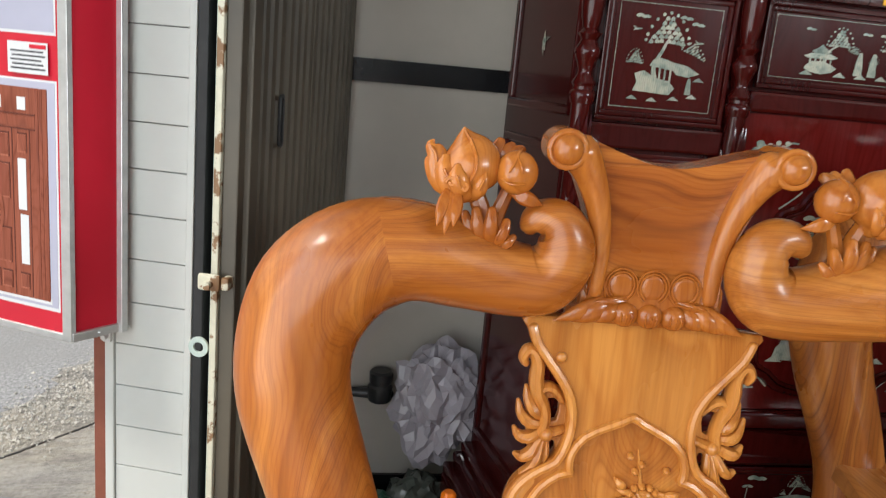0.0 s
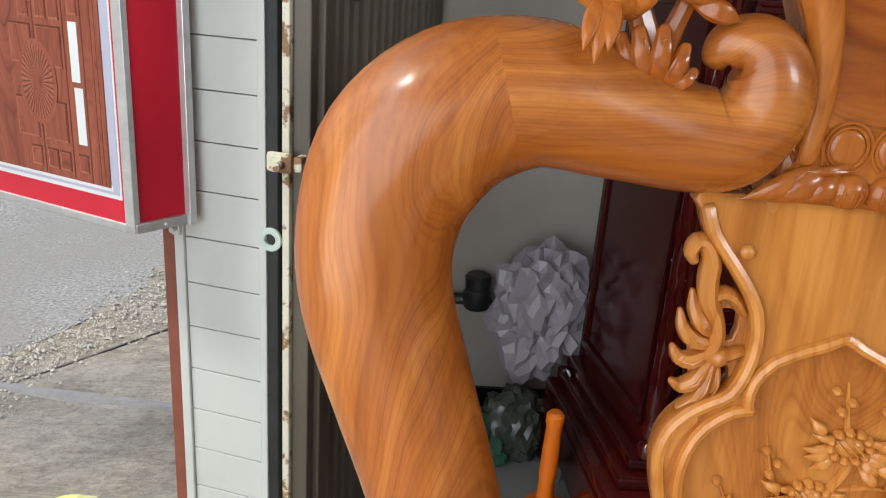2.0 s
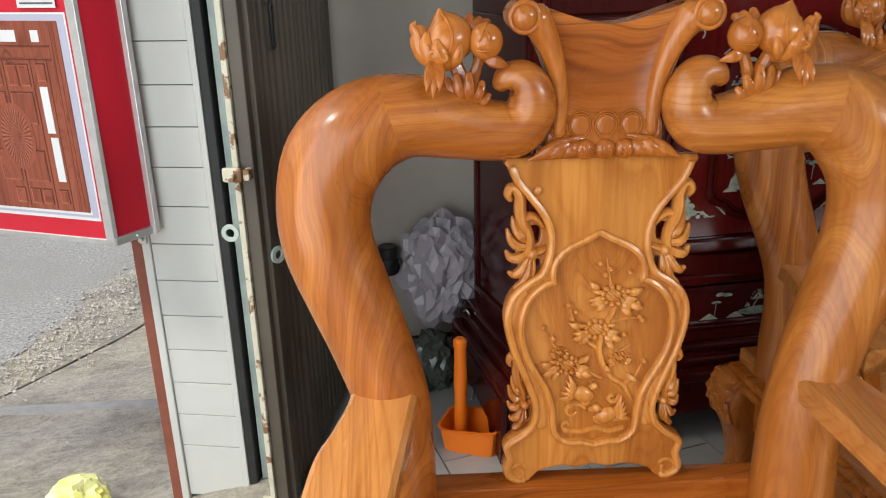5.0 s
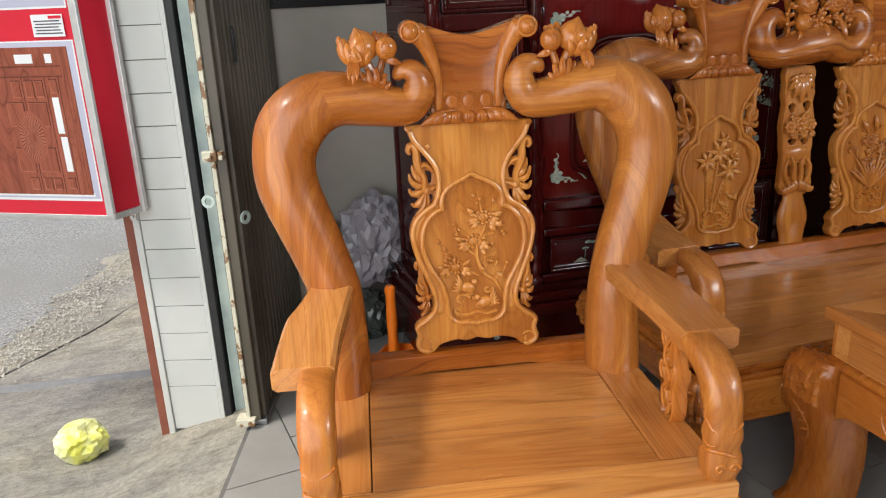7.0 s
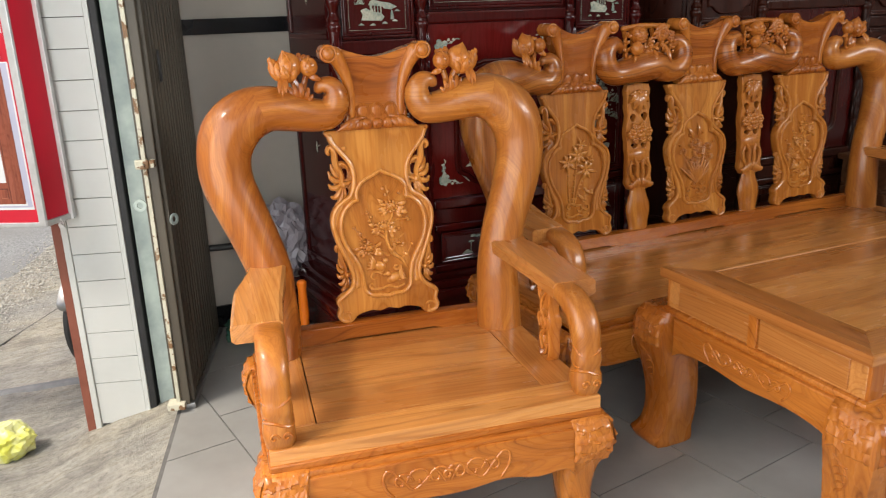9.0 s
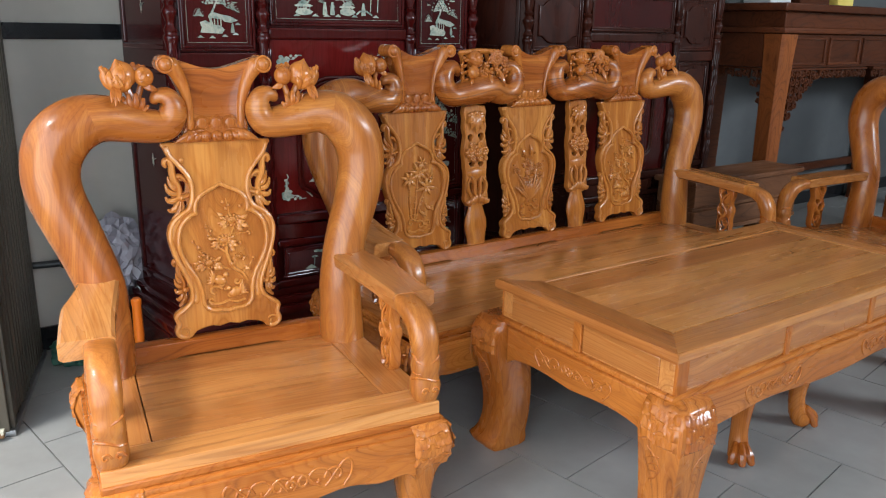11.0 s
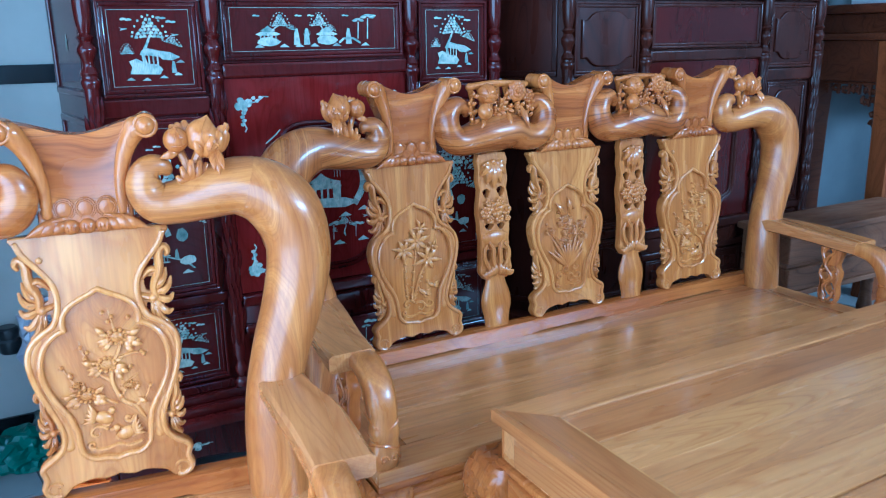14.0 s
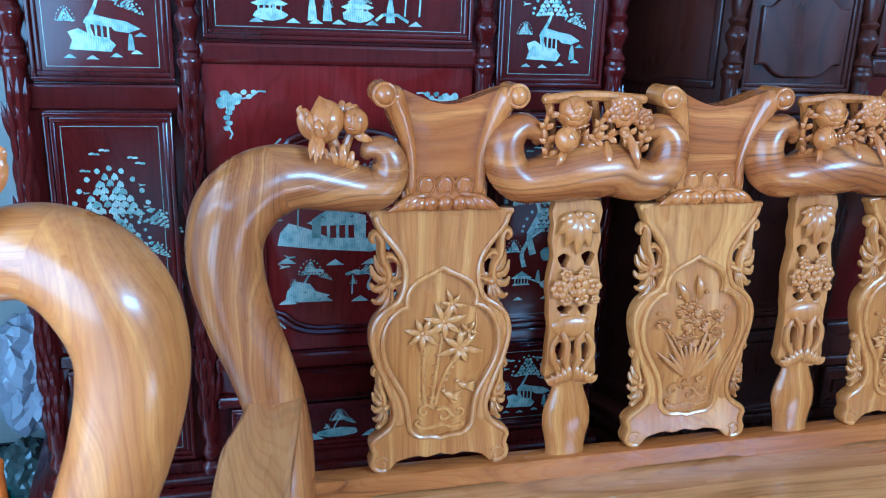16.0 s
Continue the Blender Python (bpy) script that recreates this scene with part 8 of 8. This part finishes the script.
def build_altar():
    t = thing("altar_table", pose(4.13, 1.55, 0), "tall carved brown altar table against the wall", "altar table")
    L, D, H = 2.2, 0.56, 1.50
    bm = bmesh.new()
    box(bm, -0.10, L + 0.10, -0.06, D, H - 0.045, H, 0.01)
    part("top", bm, altar_wood, t)
    for name, *b in (("frieze", 0.0, L, 0.0, D - 0.02, H - 0.14, H - 0.046, 0.004), ("moulding", -0.05, L + 0.05, -0.04, D, H - 0.175, H - 0.139, 0.012), ("lower_frieze", -0.01, L + 0.01, -0.005, D - 0.01, H - 0.38, H - 0.176, 0.004)):
        bm = bmesh.new()
        box(bm, *b)
        part(name, bm, altar_wood, t)
    for k in range(5):
        bm = bmesh.new()
        rect_frame(bm, 0.10 + 0.41 * k, 0.47 + 0.41 * k, H - 0.365, H - 0.195, 0.016, -0.018, 0.0, 0.004)
        part("panel_frame", bm, altar_wood, t)
    for x in (0.045, L - 0.045):
        for y in (0.045, D - 0.07):
            bm = bmesh.new()
            rows = []
            for z, w in ((H - 0.18, 0.082), (H - 0.32, 0.074), (0.9, 0.066), (0.5, 0.061), (0.15, 0.060), (0.0, 0.068)):
                rows.append([bm.verts.new((x + a * w, y + b * w * 0.9, z)) for a, b in ((-0.8, -1), (0.8, -1), (1, -0.8), (1, 0.8), (0.8, 1), (-0.8, 1), (-1, 0.8), (-1, -0.8))])
            for a, b in zip(rows, rows[1:]):
                for k in range(8):
                    bm.faces.new((a[k], a[(k + 1) % 8], b[(k + 1) % 8], b[k]))
            bm.faces.new(rows[0])
            bm.faces.new(rows[-1][::-1])
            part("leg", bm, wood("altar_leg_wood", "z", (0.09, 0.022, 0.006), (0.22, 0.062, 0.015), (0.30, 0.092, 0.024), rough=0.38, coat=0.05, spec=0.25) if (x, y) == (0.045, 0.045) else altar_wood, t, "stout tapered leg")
    # brackets of linked scrolls that hang under the frieze and run down beside the leg
    def fret(m, long, drop):
        bm = bmesh.new()
        top = H - 0.384
        box(bm, 0.0, long, -0.014, 0.014, top - 0.014, top, 0.003, m)
        n = int(long / 0.052)
        for k in range(n):
            x = long * (k + 0.5) / n
            deep = 0.055 + (drop - 0.055) * max(0.0, 1 - x / (long * 0.42)) ** 1.6
            rows = max(1, int(round(deep / 0.052)))
            for q in range(rows):
                z = top - 0.012 - deep * (q + 0.5) / rows
                r, way = 0.025, (1 if (k + q) % 2 else -1)
                tube(bm, [(*(m @ Vector((x + r * (1 - a / 8.5) * math.cos(way * a + k), 0.0, z + r * (1 - a / 8.5) * math.sin(way * a + k)))), 0.0075) for a in np.linspace(0, 6.2, 9)], 6, 1, 1.4)
                box(bm, x - 0.026, x - 0.019, -0.010, 0.010, z - 0.027, z + 0.027, 0.002, m)
        part("bracket", bm, altar_wood, t, "fretted bracket of linked scrolls")
    fret(Matrix.Translation((0.11, 0.02, 0)), 0.95, 0.42)
    fret(Matrix.Translation((L - 0.11, 0.02, 0)) @ Matrix.Diagonal((-1, 1, 1, 1)), 0.95, 0.42)
    fret(Matrix.Translation((0.045, 0.10, 0)) @ Matrix.Rotation(radians(90), 4, "Z"), 0.36, 0.30)
    bm = bmesh.new()
    box(bm, 0.1, L - 0.1, D - 0.07, D - 0.04, 0.30, 0.36, 0.004)
    part("stretcher", bm, altar_wood, t)


build_altar()


def low_cabinet():
    t = thing("low_cabinet", pose(3.52, 1.38, 0), "low weathered brown wooden cabinet with a grooved front", "cabinet")
    bm = bmesh.new()
    box(bm, -0.50, 0.50, -0.15, 0.13, 0.545, 0.575, 0.008)
    part("top", bm, worn_wood, t)
    for z0, z1, out in ((0.430, 0.5445, 0.0), (0.410, 0.4295, -0.010), (0.310, 0.4095, 0.004), (0.285, 0.3095, 0.012)):
        bm = bmesh.new()
        box(bm, -0.47, 0.47, -0.13 - out, 0.12, z0, z1, 0.006)
        part("board", bm, worn_wood, t)
    for x in (-0.42, 0.42):
        for y in (-0.10, 0.08):
            bm = bmesh.new()
            lathe(bm, [(0.034, 0.0), (0.038, 0.03), (0.028, 0.10), (0.034, 0.21), (0.042, 0.2845)], (x, y, 0.0), 10, 2)
            part("leg", bm, worn_wood, t)


low_cabinet()


def altar_box(x, w, h, mat, label, category, name):
    t = thing(name, pose(x, 1.80, 1.50), label, category)
    bm = bmesh.new()
    box(bm, -w / 2, w / 2, -0.10, 0.10, 0, h, 0.012)
    body = part("body", bm, mat, t)
    bm = bmesh.new()
    box(bm, -w / 2 - 0.01, w / 2 + 0.01, -0.11, 0.11, h, h + 0.02, 0.006)
    part("lid", bm, mat, t)


altar_box(4.30, 0.22, 0.20, paper_white, "white cardboard box on the altar table", "box", "cardboard_box")
altar_box(5.05, 0.20, 0.16, altar_cloth, "yellow wrapped offering box on the altar table", "box", "offering_box")
altar_box(4.68, 0.34, 0.10, altar_wood, "carved wooden stand on the altar table", "stand", "wooden_stand")


def side_chair(x, y, turn):
    t = thing("dining_chair", pose(x, y, 0, 0, 0, turn), "golden wood chair with a tall oval carved back", "chair", "chairs by the altar table")
    bm = bmesh.new()
    box(bm, -0.22, 0.22, -0.40, 0.02, 0.42, 0.455, 0.01)
    part("seat", bm, wood_x, t)
    for s in (-1, 1):
        bm = bmesh.new()
        tube(bm, [(s * 0.19, 0.0, 0.0, 0.020), (s * 0.19, 0.0, 0.45, 0.020), (s * 0.17, 0.03, 0.85, 0.017), (s * 0.13, 0.05, 1.10, 0.016)], 8, 3)
        part("back_post", bm, wood_z, t)
        bm = bmesh.new()
        tube(bm, [(s * 0.19, -0.37, 0.0, 0.020), (s * 0.19, -0.37, 0.43, 0.022)], 8, 1)
        part("leg", bm, wood_z, t)
    bm = bmesh.new()
    plate(bm, [(0.13 * math.cos(a), 1.06 + 0.20 * math.sin(a)) for a in np.linspace(0, 2 * math.pi, 28, endpoint=False)], 0.030, 0.056, (), 0.006)
    plate(bm, [(-0.06, 0.48), (0.06, 0.48), (0.08, 0.70), (0.05, 0.88), (-0.05, 0.88), (-0.08, 0.70)], 0.024, 0.044, (), 0.004)
    back = part("backrest", bm, wood_z, t)
    bm = bmesh.new()
    for k in range(5):
        flower(bm, 0.05 * math.cos(k * 1.25), 0.030, 1.06 + 0.10 * math.sin(k * 1.25), 0.04, 6)
    part("relief", bm, wood_carved, back)


side_chair(4.95, 0.95, -60)
side_chair(5.35, 0.75, -60)

# ---- floor tiles ----
def clip(poly, a, b):
    """The part of a polygon to the left of the line from a to b."""
    out = []
    for i in range(len(poly)):
        p, q = poly[i], poly[(i + 1) % len(poly)]
        sp = (b[0] - a[0]) * (p[1] - a[1]) - (b[1] - a[1]) * (p[0] - a[0])
        sq = (b[0] - a[0]) * (q[1] - a[1]) - (b[1] - a[1]) * (q[0] - a[0])
        if sp >= 0:
            out.append(p)
        if (sp >= 0) != (sq >= 0):
            f = sp / (sp - sq)
            out.append((p[0] + f * (q[0] - p[0]), p[1] + f * (q[1] - p[1])))
    return out


def lay_tiles():
    floor_ob = bpy.data.objects["floor"]
    back = floor_ob.matrix_basis.inverted()
    edge0 = FRONT @ Vector((0, 3, 0))
    edge1 = FRONT @ Vector((0, -8, 0))
    lines = [((edge0.x, edge0.y), (edge1.x, edge1.y)), ((7.4, -5), (7.4, 2.14)), ((7.4, 2.138), (-3, 2.138)), ((-3, -5), (7.4, -5))]
    c, s = math.cos(radians(9)), math.sin(radians(9))
    size, gap = 0.365, 0.0022
    rest = bmesh.new()
    made = 0
    for i in range(-8, 24):
        for j in range(-20, 10):
            u0, v0 = 0.128 + i * size, 0.96 + j * size + (0.5 * size if i % 2 else 0)
            quad = [(u0 + gap, v0 + gap), (u0 + size - gap, v0 + gap), (u0 + size - gap, v0 + size - gap), (u0 + gap, v0 + size - gap)]
            poly = [(c * u - s * v, s * u + c * v) for u, v in quad]
            for a, b in lines:
                poly = clip(poly, a, b) if poly else poly
            if len(poly) < 3:
                continue
            mid = Vector((sum(p[0] for p in poly), sum(p[1] for p in poly))) / len(poly)
            near = -0.6 < mid.x < 3.6 and -0.6 < mid.y < 2.2
            bm = bmesh.new() if near else rest
            dz = 0.0006 * math.sin(i * 12.9 + j * 7.7)
            pts = [back @ Vector((x, y, 0)) for x, y in poly]
            lo = [bm.verts.new((p.x, p.y, -0.012)) for p in pts]
            hi = [bm.verts.new((p.x, p.y, dz)) for p in pts]
            bm.faces.new(hi)
            n = len(pts)
            for k in range(n):
                bm.faces.new((lo[k], lo[(k + 1) % n], hi[(k + 1) % n], hi[k]))
            if near:
                part("tile", bm, tile_mat, floor_ob)
                made += 1
    tagged(part("tile_rest", rest, tile_mat, floor_ob), "pale grey floor tiles further off", kind="stuff")


lay_tiles()
